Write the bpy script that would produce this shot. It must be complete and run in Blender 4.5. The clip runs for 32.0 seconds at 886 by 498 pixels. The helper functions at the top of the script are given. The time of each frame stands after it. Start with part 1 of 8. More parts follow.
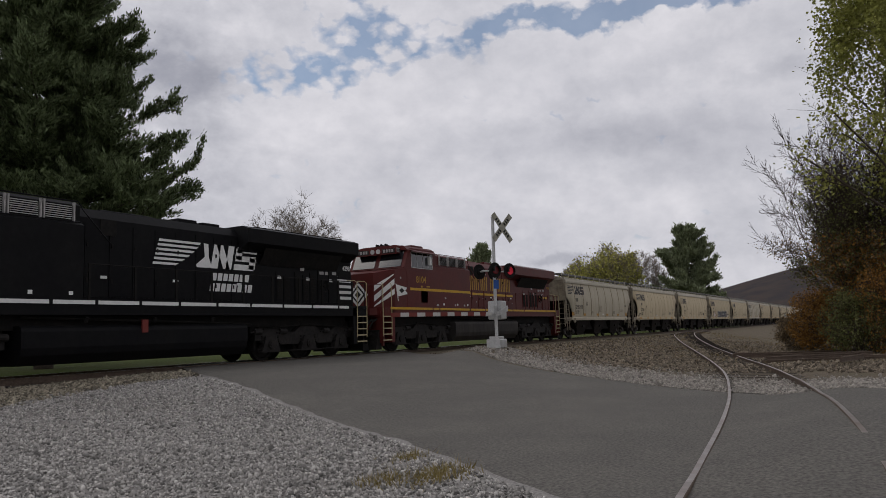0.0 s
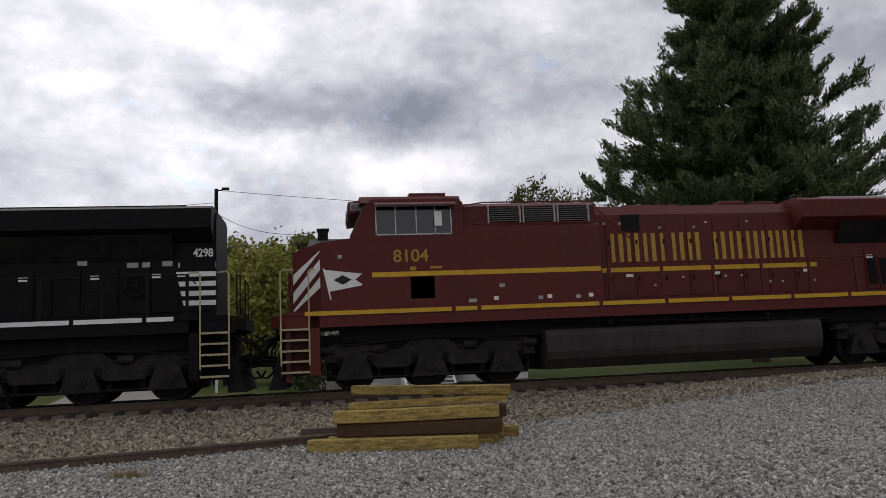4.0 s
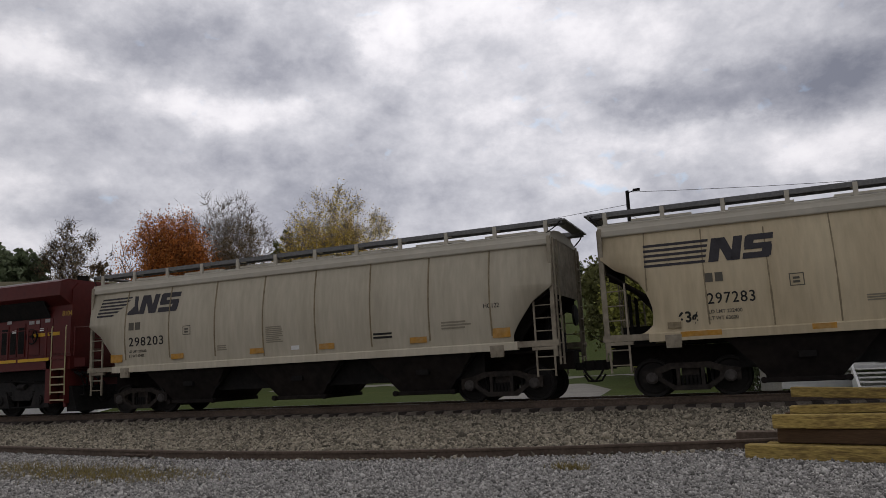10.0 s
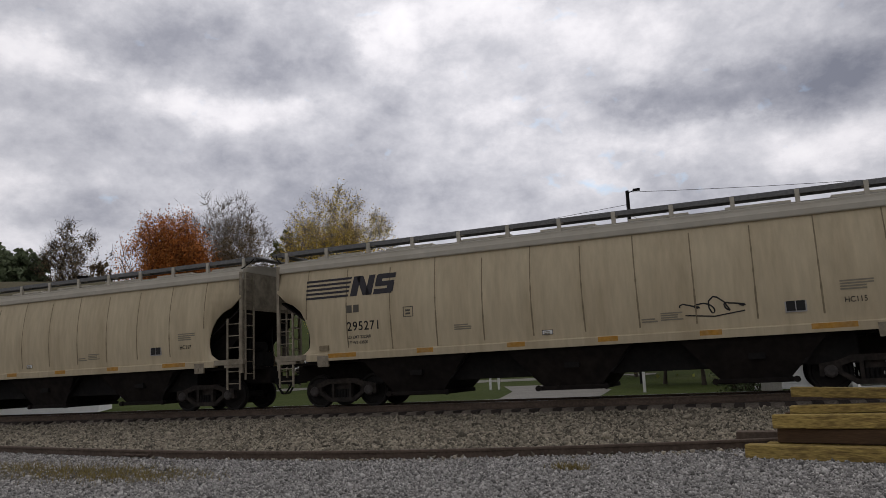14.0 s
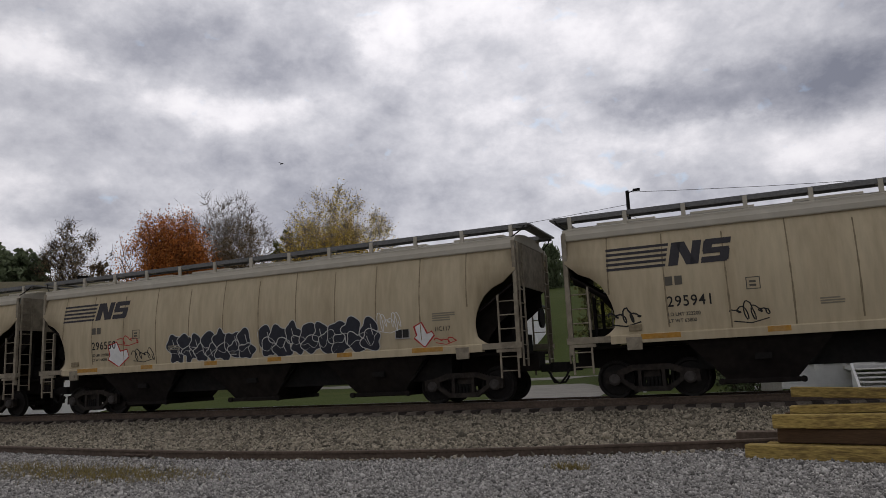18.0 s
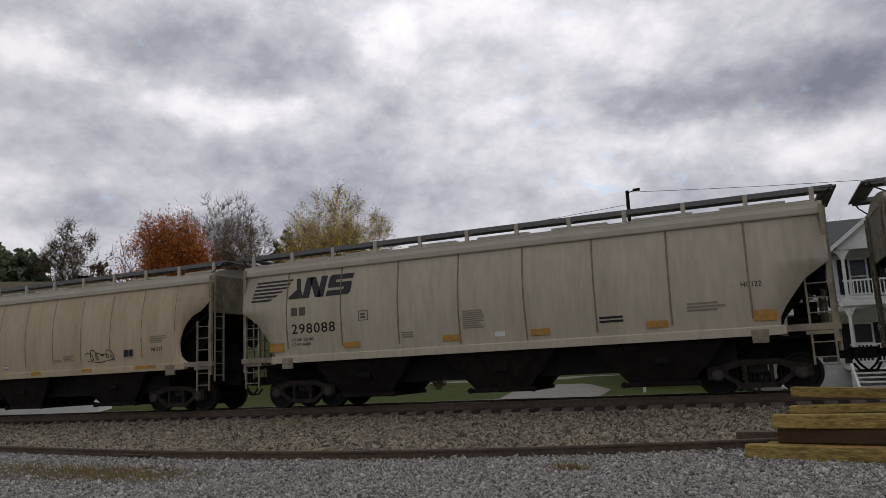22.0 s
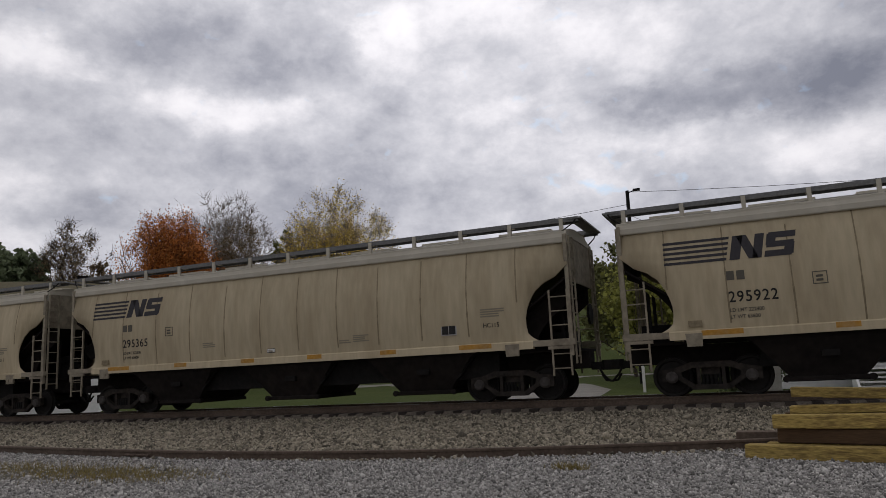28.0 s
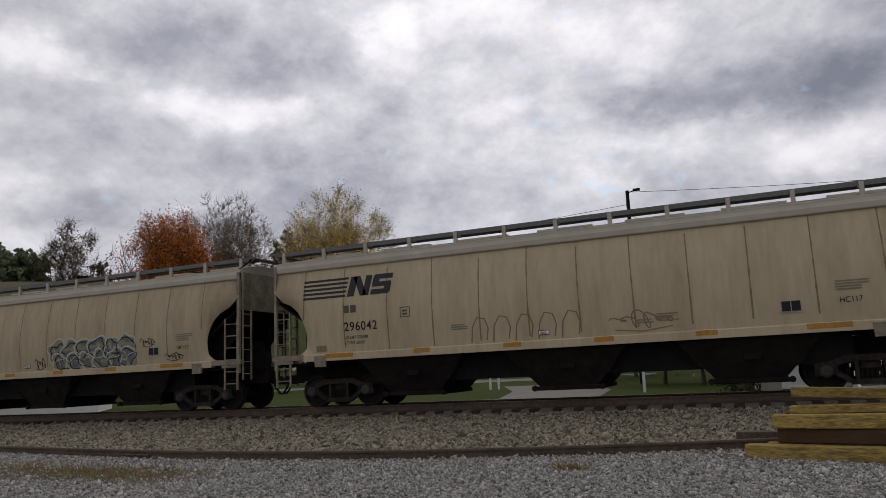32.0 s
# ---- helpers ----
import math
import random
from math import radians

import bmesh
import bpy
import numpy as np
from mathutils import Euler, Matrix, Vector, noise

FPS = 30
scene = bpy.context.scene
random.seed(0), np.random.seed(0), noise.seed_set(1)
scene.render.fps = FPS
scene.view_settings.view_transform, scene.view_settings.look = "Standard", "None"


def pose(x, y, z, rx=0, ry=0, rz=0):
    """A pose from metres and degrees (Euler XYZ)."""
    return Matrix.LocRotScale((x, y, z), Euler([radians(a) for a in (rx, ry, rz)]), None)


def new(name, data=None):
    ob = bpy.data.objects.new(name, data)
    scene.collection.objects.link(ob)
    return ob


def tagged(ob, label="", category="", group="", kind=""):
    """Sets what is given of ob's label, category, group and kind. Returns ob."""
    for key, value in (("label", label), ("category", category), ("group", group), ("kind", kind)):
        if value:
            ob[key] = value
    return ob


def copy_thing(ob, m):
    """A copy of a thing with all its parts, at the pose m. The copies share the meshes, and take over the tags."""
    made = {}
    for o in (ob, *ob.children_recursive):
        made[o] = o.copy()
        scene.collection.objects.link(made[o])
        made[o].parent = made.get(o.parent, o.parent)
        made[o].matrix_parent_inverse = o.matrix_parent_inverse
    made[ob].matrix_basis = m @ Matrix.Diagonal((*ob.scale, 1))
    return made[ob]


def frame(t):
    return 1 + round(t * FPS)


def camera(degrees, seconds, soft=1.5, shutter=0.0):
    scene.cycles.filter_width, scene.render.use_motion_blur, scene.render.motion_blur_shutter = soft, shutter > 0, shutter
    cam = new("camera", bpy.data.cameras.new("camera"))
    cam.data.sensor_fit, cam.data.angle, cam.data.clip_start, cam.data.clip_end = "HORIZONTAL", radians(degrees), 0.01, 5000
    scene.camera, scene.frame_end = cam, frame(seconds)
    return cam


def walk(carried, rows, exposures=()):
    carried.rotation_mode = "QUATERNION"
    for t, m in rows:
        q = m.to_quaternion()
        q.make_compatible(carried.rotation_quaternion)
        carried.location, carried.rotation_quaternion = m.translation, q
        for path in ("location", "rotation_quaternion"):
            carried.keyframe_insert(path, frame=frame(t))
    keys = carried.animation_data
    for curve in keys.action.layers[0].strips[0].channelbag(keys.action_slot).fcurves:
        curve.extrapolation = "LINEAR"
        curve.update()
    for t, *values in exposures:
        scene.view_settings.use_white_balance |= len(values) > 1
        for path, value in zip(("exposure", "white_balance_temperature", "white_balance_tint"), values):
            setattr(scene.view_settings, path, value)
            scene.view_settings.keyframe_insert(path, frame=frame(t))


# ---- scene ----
# World: x runs along the main line (trains roll towards -x), y away from the camera across the line, z up.
cam = camera(62, 32.0, soft=0.85)
PATH = [
    (0.0, pose(0, 0, 1.35, 96.81, 1.59, -60.12)),
    (1.0, pose(0, 0, 1.35, 96.73, 1.57, -60.24)),
    (1.5, pose(0, 0, 1.35, 96.95, 1.84, -58.09)),
    (2.0, pose(0, 0, 1.35, 96.96, 1.97, -52.34)),
    (2.5, pose(0, 0, 1.35, 97.14, 1.96, -43.02)),
    (3.0, pose(0, 0, 1.35, 97.13, 2.16, -35.55)),
    (3.5, pose(0, 0, 1.35, 97.38, 2.07, -22.69)),
    (4.0, pose(0, 0, 1.35, 98.11, 2.11, -8.80)),
    (4.5, pose(0, 0, 1.35, 98.48, 2.23, -0.91)),
    (6.5, pose(0, 0, 1.35, 98.64, 2.22, 21.74)),
    (7.0, pose(0, 0, 1.35, 98.78, 2.02, 23.15)),
    (7.5, pose(0, 0, 1.35, 99.29, 2.23, 23.07)),
    (32.0, pose(0, 0, 1.35, 99.29, 2.23, 23.07)),
]
walk(cam, PATH, exposures=[(0.0, 0.24, 6600, 13.5), (3.0, 0.30, 6600, 13.5), (4.0, 0.33, 6600, 13.5), (5.0, 0.30, 6600, 13.5), (7.5, -0.03, 6600, 13.5), (32.0, 0.0, 6600, 13.5)])

# ---------------------------------------------------------------- light
world = bpy.data.worlds.new("sky")
scene.world = world
world.use_nodes = True
SUN_ELEV, SUN_AZ = radians(48), radians(-23)


def link(nt, a, b):
    nt.links.new(a, b)


def build_sky():
    nt = world.node_tree
    nt.nodes.clear()
    N = nt.nodes.new
    out = N("ShaderNodeOutputWorld")
    bg = N("ShaderNodeBackground")
    sky = N("ShaderNodeTexSky")
    sky.sky_type = "NISHITA"
    sky.sun_disc = False
    sky.sun_elevation = SUN_ELEV
    sky.sun_rotation = SUN_AZ
    sky.air_density, sky.dust_density = 1.0, 1.5
    tc = N("ShaderNodeTexCoord")
    sep = N("ShaderNodeSeparateXYZ")
    link(nt, tc.outputs["Generated"], sep.inputs[0])
    zc = N("ShaderNodeMath"); zc.operation = "MAXIMUM"; zc.inputs[1].default_value = 0.0
    link(nt, sep.outputs["Z"], zc.inputs[0])
    za = N("ShaderNodeMath"); za.operation = "ADD"; za.inputs[1].default_value = 0.16
    link(nt, zc.outputs[0], za.inputs[0])
    dx = N("ShaderNodeMath"); dx.operation = "DIVIDE"
    dy = N("ShaderNodeMath"); dy.operation = "DIVIDE"
    link(nt, sep.outputs["X"], dx.inputs[0]); link(nt, za.outputs[0], dx.inputs[1])
    link(nt, sep.outputs["Y"], dy.inputs[0]); link(nt, za.outputs[0], dy.inputs[1])
    deck = N("ShaderNodeCombineXYZ")
    link(nt, dx.outputs[0], deck.inputs[0]); link(nt, dy.outputs[0], deck.inputs[1])

    def noise_at(scale, detail, rough, offset, stretch=(1, 1, 1), distort=0.0, dome=True):
        m = N("ShaderNodeMapping")
        m.inputs["Location"].default_value = offset
        m.inputs["Scale"].default_value = stretch
        link(nt, tc.outputs["Generated"] if dome else deck.outputs[0], m.inputs[0])
        n = N("ShaderNodeTexNoise")
        n.inputs["Scale"].default_value = scale
        n.inputs["Detail"].default_value = detail
        n.inputs["Roughness"].default_value = rough
        n.inputs["Distortion"].default_value = distort
        link(nt, m.outputs[0], n.inputs["Vector"])
        return n.outputs["Fac"]

    def cells(scale, detail, offset):
        """Distance from the middle of rounded puffs, their places warped by noise."""
        m = N("ShaderNodeMapping")
        m.inputs["Location"].default_value = offset
        m.inputs["Scale"].default_value = (1, 1, 1.5)
        link(nt, tc.outputs["Generated"], m.inputs[0])
        n = N("ShaderNodeTexNoise")
        n.inputs["Scale"].default_value, n.inputs["Detail"].default_value = scale * 1.1, 5.0
        link(nt, m.outputs[0], n.inputs["Vector"])
        off = N("ShaderNodeVectorMath"); off.operation = "MULTIPLY_ADD"
        link(nt, n.outputs["Color"], off.inputs[0])
        off.inputs[1].default_value = (1.5 / scale,) * 3
        link(nt, m.outputs[0], off.inputs[2])
        v_ = N("ShaderNodeTexVoronoi")
        v_.feature = "SMOOTH_F1"
        v_.inputs["Scale"].default_value, v_.inputs["Detail"].default_value = scale, detail
        v_.inputs["Smoothness"].default_value = 0.5
        link(nt, off.outputs[0], v_.inputs["Vector"])
        return v_.outputs["Distance"]

    def ramp(fac, stops):
        r = N("ShaderNodeValToRGB")
        el = r.color_ramp.elements
        while len(el) < len(stops):
            el.new(0.5)
        for e, (p, c) in zip(el, stops):
            e.position, e.color = p, (*c, 1)
        link(nt, fac, r.inputs[0])
        return r.outputs[0]

    def mix(fac, a, b, kind="MIX"):
        m = N("ShaderNodeMix"); m.data_type = "RGBA"; m.blend_type = kind
        if isinstance(fac, float):
            m.inputs[0].default_value = fac
        else:
            link(nt, fac, m.inputs[0])
        link(nt, a, m.inputs[6]); link(nt, b, m.inputs[7])
        return m.outputs[2]

    # clouds: grey bellies and bright tops (azimuth, height, spread, spread in degrees, weight)
    CLOUDS = [(-37.7, 23.4, 11, 3.0, -0.13), (-46, 24.6, 7, 2, -0.062), (-28.8, 20, 6, 2.0, -0.074), (-31, 16, 13, 3.2, -0.081), (-45.8, 17.1, 6, 1.6, -0.050),
              (-39.8, 19.8, 6.5, 1.1, 0.17), (-52, 21.9, 3.5, 1.4, 0.187), (-26.8, 25, 2.6, 2.3, 0.204), (-19, 26.6, 8, 2, 0.102), (-8, 24.3, 7, 2, 0.085),
              (-53.7, 13.4, 4, 1.5, 0.170), (-53.9, 10.3, 3, 1, 0.170), (1, 19.4, 9.5, 2.0, -0.23), (7.5, 18, 6, 1.9, -0.17), (-6.5, 19.8, 3, .7, -0.093),
              (6.7, 14, 6, 1.6, 0.119), (-4.5, 16.5, 6, 1.0, 0.102), (-12, 14, 6, 2.5, 0.068), (-18.2, 19.5, 4, .8, 0.102),
              (39.8, 19.2, 4.6, 3.4, -0.205), (70, 14.7, 14, 1.6, -0.050), (80.4, 13.7, 10, 2.5, -0.062), (47.8, 18.0, 8, 2.2, 0.043), (69.5, 5.6, 2.2, .45, -0.149), (86, 18, 2.5, .6, -0.062)]
    CLOUDS += [(22, 21, 14, 5, -.11), (32, 24, 5, 3, -.06), (-31, 12.5, 20, 3.0, -.11), (12, 9.5, 30, 3.5, -.13), (-40, 9.5, 14, 2.5, -.05)]
    GAPS = [(44.8, 19.6, 2.4, 1.4, .34), (48.4, 20.4, 3.0, 1.6, .36), (51.5, 19.6, 2.4, 1.4, .34), (54, 21.5, 3, 1.6, .36), (53, 24, 4.5, 1.6, .32), (59.5, 22.6, 4.5, 1.4, .38), (65, 23, 3.5, .9, .42),
            (72, 23.9, 8, 1.2, .62), (81, 23.5, 7, 1.0, .52), (73.6, 17.5, 1.6, .35, .2), (48, 18.5, 2.5, .9, .14), (-21.7, 23.9, 2.5, 1.1, .07), (-12.9, 18.3, 3.4, .9, .22),
            (-7.5, 15.6, 4.5, .9, .22), (-11, 13.8, 5, .9, .19), (-4.0, 13.0, 3.5, .7, .16), (6, 21.8, 5, 1.2, .06), (9, 14.3, 3, .8, .06), (-11, 21.5, 3, .6, .05), (20, 21, 4, .7, .08), (30, 18, 3, .7, .08)]
    az = N("ShaderNodeMath"); az.operation = "ARCTAN2"
    link(nt, sep.outputs["X"], az.inputs[0]); link(nt, sep.outputs["Y"], az.inputs[1])
    el = N("ShaderNodeMath"); el.operation = "ARCSINE"
    link(nt, sep.outputs["Z"], el.inputs[0])

    def calc(op, a, b=None, c=None):
        m = N("ShaderNodeMath"); m.operation = op
        for i, v in enumerate((a, b, c)):
            if v is None:
                continue
            if isinstance(v, (int, float)):
                m.inputs[i].default_value = v
            else:
                link(nt, v, m.inputs[i])
        return m.outputs[0]

    w1 = noise_at(9.0, 6.0, 0.62, (4.0, 1.0, 0), (1, 1, 1.5))
    w2 = noise_at(9.0, 6.0, 0.62, (-3.0, 7.0, 0), (1, 1, 1.5))
    azw = calc("MULTIPLY_ADD", calc("SUBTRACT", w1, 0.5), 0.16, az.outputs[0])
    elw = calc("MULTIPLY_ADD", calc("SUBTRACT", w2, 0.5), 0.075, el.outputs[0])

    def lumps(rows, start):
        total = start
        for a0, e0, sa, se, wt in rows:
            u = calc("DIVIDE", calc("SUBTRACT", azw, radians(a0)), radians(sa))
            v = calc("DIVIDE", calc("SUBTRACT", elw, radians(e0)), radians(se))
            d = calc("MULTIPLY_ADD", u, u, calc("MULTIPLY", v, v))
            d = calc("POWER", d, 1.5)
            total = calc("MULTIPLY_ADD", calc("EXPONENT", calc("MULTIPLY", d, -0.8)), wt, total)
        return total

    big = noise_at(4.6, 7.0, 0.58, (3.1, 0.4, 0), (1, 1, 2.0), 0.1)
    fine = noise_at(17.0, 7.0, 0.66, (1.7, 5.2, 0), (1, 1, 1.35), 0.1)
    streak = noise_at(2.2, 6.0, 0.6, (0.3, 2.2, 0), (1, 1.2, 1), 0.2, dome=False)
    calm = N("ShaderNodeMapRange")
    calm.interpolation_type = "SMOOTHSTEP"
    for k, q in zip(("From Min", "From Max", "To Min", "To Max"), (0.5, 0.95, 1.0, 0.5)):
        calm.inputs[k].default_value = q
    link(nt, az.outputs[0], calm.inputs["Value"])
    v = calc("MULTIPLY", calc("SUBTRACT", big, 0.5), 0.50)
    v = calc("MULTIPLY_ADD", calc("SUBTRACT", fine, 0.5), 0.40, v)
    v = calc("MULTIPLY_ADD", calc("SUBTRACT", streak, 0.5), 0.12, v)
    v = calc("MULTIPLY_ADD", calc("SUBTRACT", 0.45, cells(9.0, 0.0, (1.0, 4.0, 2.0))), 0.13, v)
    v = calc("MULTIPLY_ADD", calc("SUBTRACT", 0.45, cells(32.0, 0.0, (5.0, 2.0, 1.0))), 0.07, v)
    v = calc("MULTIPLY_ADD", v, calm.outputs[0], 0.542)
    v = lumps(CLOUDS, v)
    clouds = ramp(v, [(0.12, (0.175, 0.19, 0.235)), (0.32, (0.30, 0.315, 0.36)), (0.50, (0.47, 0.485, 0.525)), (0.70, (0.70, 0.705, 0.735)), (0.95, (0.86, 0.865, 0.875))])
    # small blue gaps between the puffs
    g = lumps(GAPS, calc("MULTIPLY_ADD", cells(40.0, 0.0, (5.0, 2.0, 1.0)), 0.85, -0.68))
    hole = ramp(g, [(0.03, (0, 0, 0)), (0.36, (0.72, 0.72, 0.72))])
    blue = N("ShaderNodeMix"); blue.data_type = "RGBA"; blue.blend_type = "MULTIPLY"
    blue.inputs[0].default_value = 1.0
    link(nt, sky.outputs[0], blue.inputs[6])
    blue.inputs[7].default_value = (0.066, 0.082, 0.088, 1)
    sc = N("ShaderNodeSeparateColor")
    link(nt, hole, sc.inputs[0])
    both = mix(sc.outputs[0], clouds, blue.outputs[2])
    # thinner cloud round the hidden sun
    ga = calc("DIVIDE", calc("SUBTRACT", az.outputs[0], -0.40), 0.85)
    glow = calc("MULTIPLY_ADD", calc("EXPONENT", calc("MULTIPLY", calc("MULTIPLY", ga, ga), -1.0)), 0.42, 0.90)
    gb = calc("DIVIDE", calc("SUBTRACT", az.outputs[0], 1.25), 0.55)
    glow = calc("MULTIPLY_ADD", calc("EXPONENT", calc("MULTIPLY", calc("MULTIPLY", gb, gb), -1.0)), 0.09, glow)
    link(nt, both, bg.inputs[0])
    link(nt, glow, bg.inputs[1])
    link(nt, bg.outputs[0], out.inputs[0])


build_sky()

sun = new("sun", bpy.data.lights.new("sun", "SUN"))
sun.data.energy, sun.data.angle, sun.data.color = 0.3, radians(25), (1.0, 0.95, 0.88)
sun.rotation_euler = (radians(42), 0, radians(180 + 23))

# ---------------------------------------------------------------- materials
MATS = {}


def mat(name, base, rough=0.7, metal=0.0, grain=0.0, grain_scale=30.0, stain=0.0, stain_scale=1.5, stain_col=None, bump=0.0,
        bump_scale=60.0, emit=None, per_part=0.0, stretch=(1, 1, 1), island=0.0, spec=0.22):
    """A procedural surface: base colour with fine grain, broader stains and a fine relief."""
    if name in MATS:
        return MATS[name]
    m = bpy.data.materials.new(name)
    m.use_nodes = True
    nt = m.node_tree
    N = nt.nodes.new
    b = nt.nodes["Principled BSDF"]
    b.inputs["Roughness"].default_value = rough
    b.inputs["Metallic"].default_value = metal
    b.inputs["Specular IOR Level"].default_value = spec
    tc = N("ShaderNodeTexCoord")
    mp = N("ShaderNodeMapping")
    mp.inputs["Scale"].default_value = stretch
    link(nt, tc.outputs["Object"], mp.inputs[0])
    rgb = N("ShaderNodeRGB")
    rgb.outputs[0].default_value = (*base, 1)
    col = rgb.outputs[0]

    def times(col, fac, lo, hi, a=0.0, b_=1.0):
        mr = N("ShaderNodeMapRange")
        mr.inputs["From Min"].default_value, mr.inputs["From Max"].default_value = a, b_
        mr.inputs["To Min"].default_value, mr.inputs["To Max"].default_value = lo, hi
        link(nt, fac, mr.inputs["Value"])
        mx = N("ShaderNodeMix"); mx.data_type = "RGBA"; mx.blend_type = "MULTIPLY"
        mx.inputs[0].default_value = 1
        cc = N("ShaderNodeCombineColor")
        for i in range(3):
            link(nt, mr.outputs[0], cc.inputs[i])
        link(nt, col, mx.inputs[6]); link(nt, cc.outputs[0], mx.inputs[7])
        return mx.outputs[2]

    if stain:
        n = N("ShaderNodeTexNoise")
        n.inputs["Scale"].default_value, n.inputs["Detail"].default_value = stain_scale, 5
        n.inputs["Roughness"].default_value = 0.65
        link(nt, mp.outputs[0], n.inputs["Vector"])
        r = N("ShaderNodeMapRange")
        r.inputs["From Min"].default_value, r.inputs["From Max"].default_value = 0.42, 0.68
        r.inputs["To Max"].default_value = stain
        link(nt, n.outputs["Fac"], r.inputs["Value"])
        mx = N("ShaderNodeMix"); mx.data_type = "RGBA"
        link(nt, r.outputs[0], mx.inputs[0]); link(nt, col, mx.inputs[6])
        mx.inputs[7].default_value = (*(stain_col or [c * 0.45 for c in base]), 1)
        col = mx.outputs[2]
    if grain:
        n = N("ShaderNodeTexNoise")
        n.inputs["Scale"].default_value, n.inputs["Detail"].default_value = grain_scale, 4
        link(nt, mp.outputs[0], n.inputs["Vector"])
        col = times(col, n.outputs["Fac"], 1 - grain, 1 + grain, 0.28, 0.72)
    if per_part:
        oi = N("ShaderNodeObjectInfo")
        col = times(col, oi.outputs["Random"], 1 - per_part, 1 + per_part)
    if island:
        ge = N("ShaderNodeNewGeometry")
        col = times(col, ge.outputs["Random Per Island"], 1 - island, 1 + island)
    link(nt, col, b.inputs["Base Color"])
    if bump:
        n = N("ShaderNodeTexNoise")
        n.inputs["Scale"].default_value, n.inputs["Detail"].default_value = bump_scale, 4
        link(nt, mp.outputs[0], n.inputs["Vector"])
        bp = N("ShaderNodeBump")
        bp.inputs["Strength"].default_value = bump
        bp.inputs["Distance"].default_value = 0.02
        link(nt, n.outputs["Fac"], bp.inputs["Height"])
        link(nt, bp.outputs[0], b.inputs["Normal"])
    if emit:
        b.inputs["Emission Color"].default_value = (*emit[0], 1)
        b.inputs["Emission Strength"].default_value = emit[1]
    MATS[name] = m
    return m


def leaf_mat(name, base, vary=0.35):
    """Foliage that lets some light through, each leaf a little different."""
    if name in MATS:
        return MATS[name]
    m = mat(name, base, rough=0.7, island=vary, spec=0.1)
    nt = m.node_tree
    b = nt.nodes["Principled BSDF"]
    col = b.inputs["Base Color"].links[0].from_socket
    tr = nt.nodes.new("ShaderNodeBsdfTranslucent")
    mx = nt.nodes.new("ShaderNodeMixShader")
    mx.inputs[0].default_value = 0.3
    link(nt, col, tr.inputs[0])
    link(nt, b.outputs[0], mx.inputs[1]); link(nt, tr.outputs[0], mx.inputs[2])
    link(nt, mx.outputs[0], nt.nodes["Material Output"].inputs[0])
    return m


STONE = mat("gravel_stone", (0.325, 0.310, 0.288), 0.9, grain=0.3, grain_scale=40, island=0.65)
ROADSTONE = mat("roadside_stone", (0.27, 0.248, 0.218), 0.9, grain=0.25, grain_scale=25, island=0.45)
BALLAST = mat("ballast_stone", (0.228, 0.200, 0.150), 0.95, grain=0.3, grain_scale=30, island=0.75)
DIRTSTONE = mat("dirt_stone", (0.175, 0.145, 0.108), 0.95, grain=0.3, grain_scale=22, island=0.7)
BALLAST_BED = mat("ballast_bed", (0.155, 0.130, 0.104), 0.95, grain=0.45, grain_scale=24, bump=0.9, bump_scale=24)
ASPHALT = mat("asphalt", (0.116, 0.109, 0.097), 0.93, grain=0.42, grain_scale=30, stain=0.6, stain_scale=0.5, stain_col=(0.155, 0.144, 0.126), bump=1.0, bump_scale=40)
RAIL_STEEL = mat("rail_rust", (0.120, 0.088, 0.067), 0.8, metal=0.1, grain=0.25, grain_scale=20, stain=0.5, stain_scale=3)
RAIL_SHINE = mat("rail_polished", (0.42, 0.42, 0.43), 0.32, metal=1.0, grain=0.12, grain_scale=12)
RAIL_WORN = mat("rail_worn", (0.30, 0.27, 0.25), 0.45, metal=0.8, grain=0.2, grain_scale=8, stain=0.6, stain_scale=1.3, stain_col=(0.14, 0.09, 0.06))
TIE_OLD = mat("tie_creosote", (0.036, 0.029, 0.024), 0.9, grain=0.35, grain_scale=18, per_part=0.3, stretch=(6, 1, 6))
HOP_BEIGE = mat("hopper_beige", (0.512, 0.430, 0.290), 0.7, spec=0.2, grain=0.09, grain_scale=8, stain=0.55, stain_scale=1.4, stain_col=(0.350, 0.275, 0.172), stretch=(1, 1, 0.16), per_part=0.09)
HOP_GREY = mat("hopper_grey", (0.490, 0.440, 0.340), 0.7, spec=0.2, grain=0.09, grain_scale=8, stain=0.5, stain_scale=1.4, stain_col=(0.37, 0.325, 0.240), stretch=(1, 1, 0.16), per_part=0.09)
HOP_TRIM = mat("hopper_trim_grimy", (0.30, 0.262, 0.195), 0.75, spec=0.2, grain=0.15, grain_scale=8, stain=0.7, stain_scale=2.2, stain_col=(0.12, 0.095, 0.070))
HOP_RIM = mat("hopper_roof_paint", (0.47, 0.435, 0.36), 0.7, spec=0.2, grain=0.08, grain_scale=6, stain=0.4, stain_scale=1.5, stain_col=(0.33, 0.29, 0.22))
HOP_SEAM = mat("hopper_seam_grime", (0.245, 0.198, 0.125), 0.8, grain=0.25, grain_scale=8)
# shade beneath the car is put into this near-black base; brown stains are grime
HOP_UNDER = mat("hopper_under_shade_grime", (0.0145, 0.0120, 0.0108), 0.9, spec=0.12, grain=0.3, grain_scale=5, stain=0.5, stain_scale=1.2, stain_col=(0.028, 0.022, 0.0185))
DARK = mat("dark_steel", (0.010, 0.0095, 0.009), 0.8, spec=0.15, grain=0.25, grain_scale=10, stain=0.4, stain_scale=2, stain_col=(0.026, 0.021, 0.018))
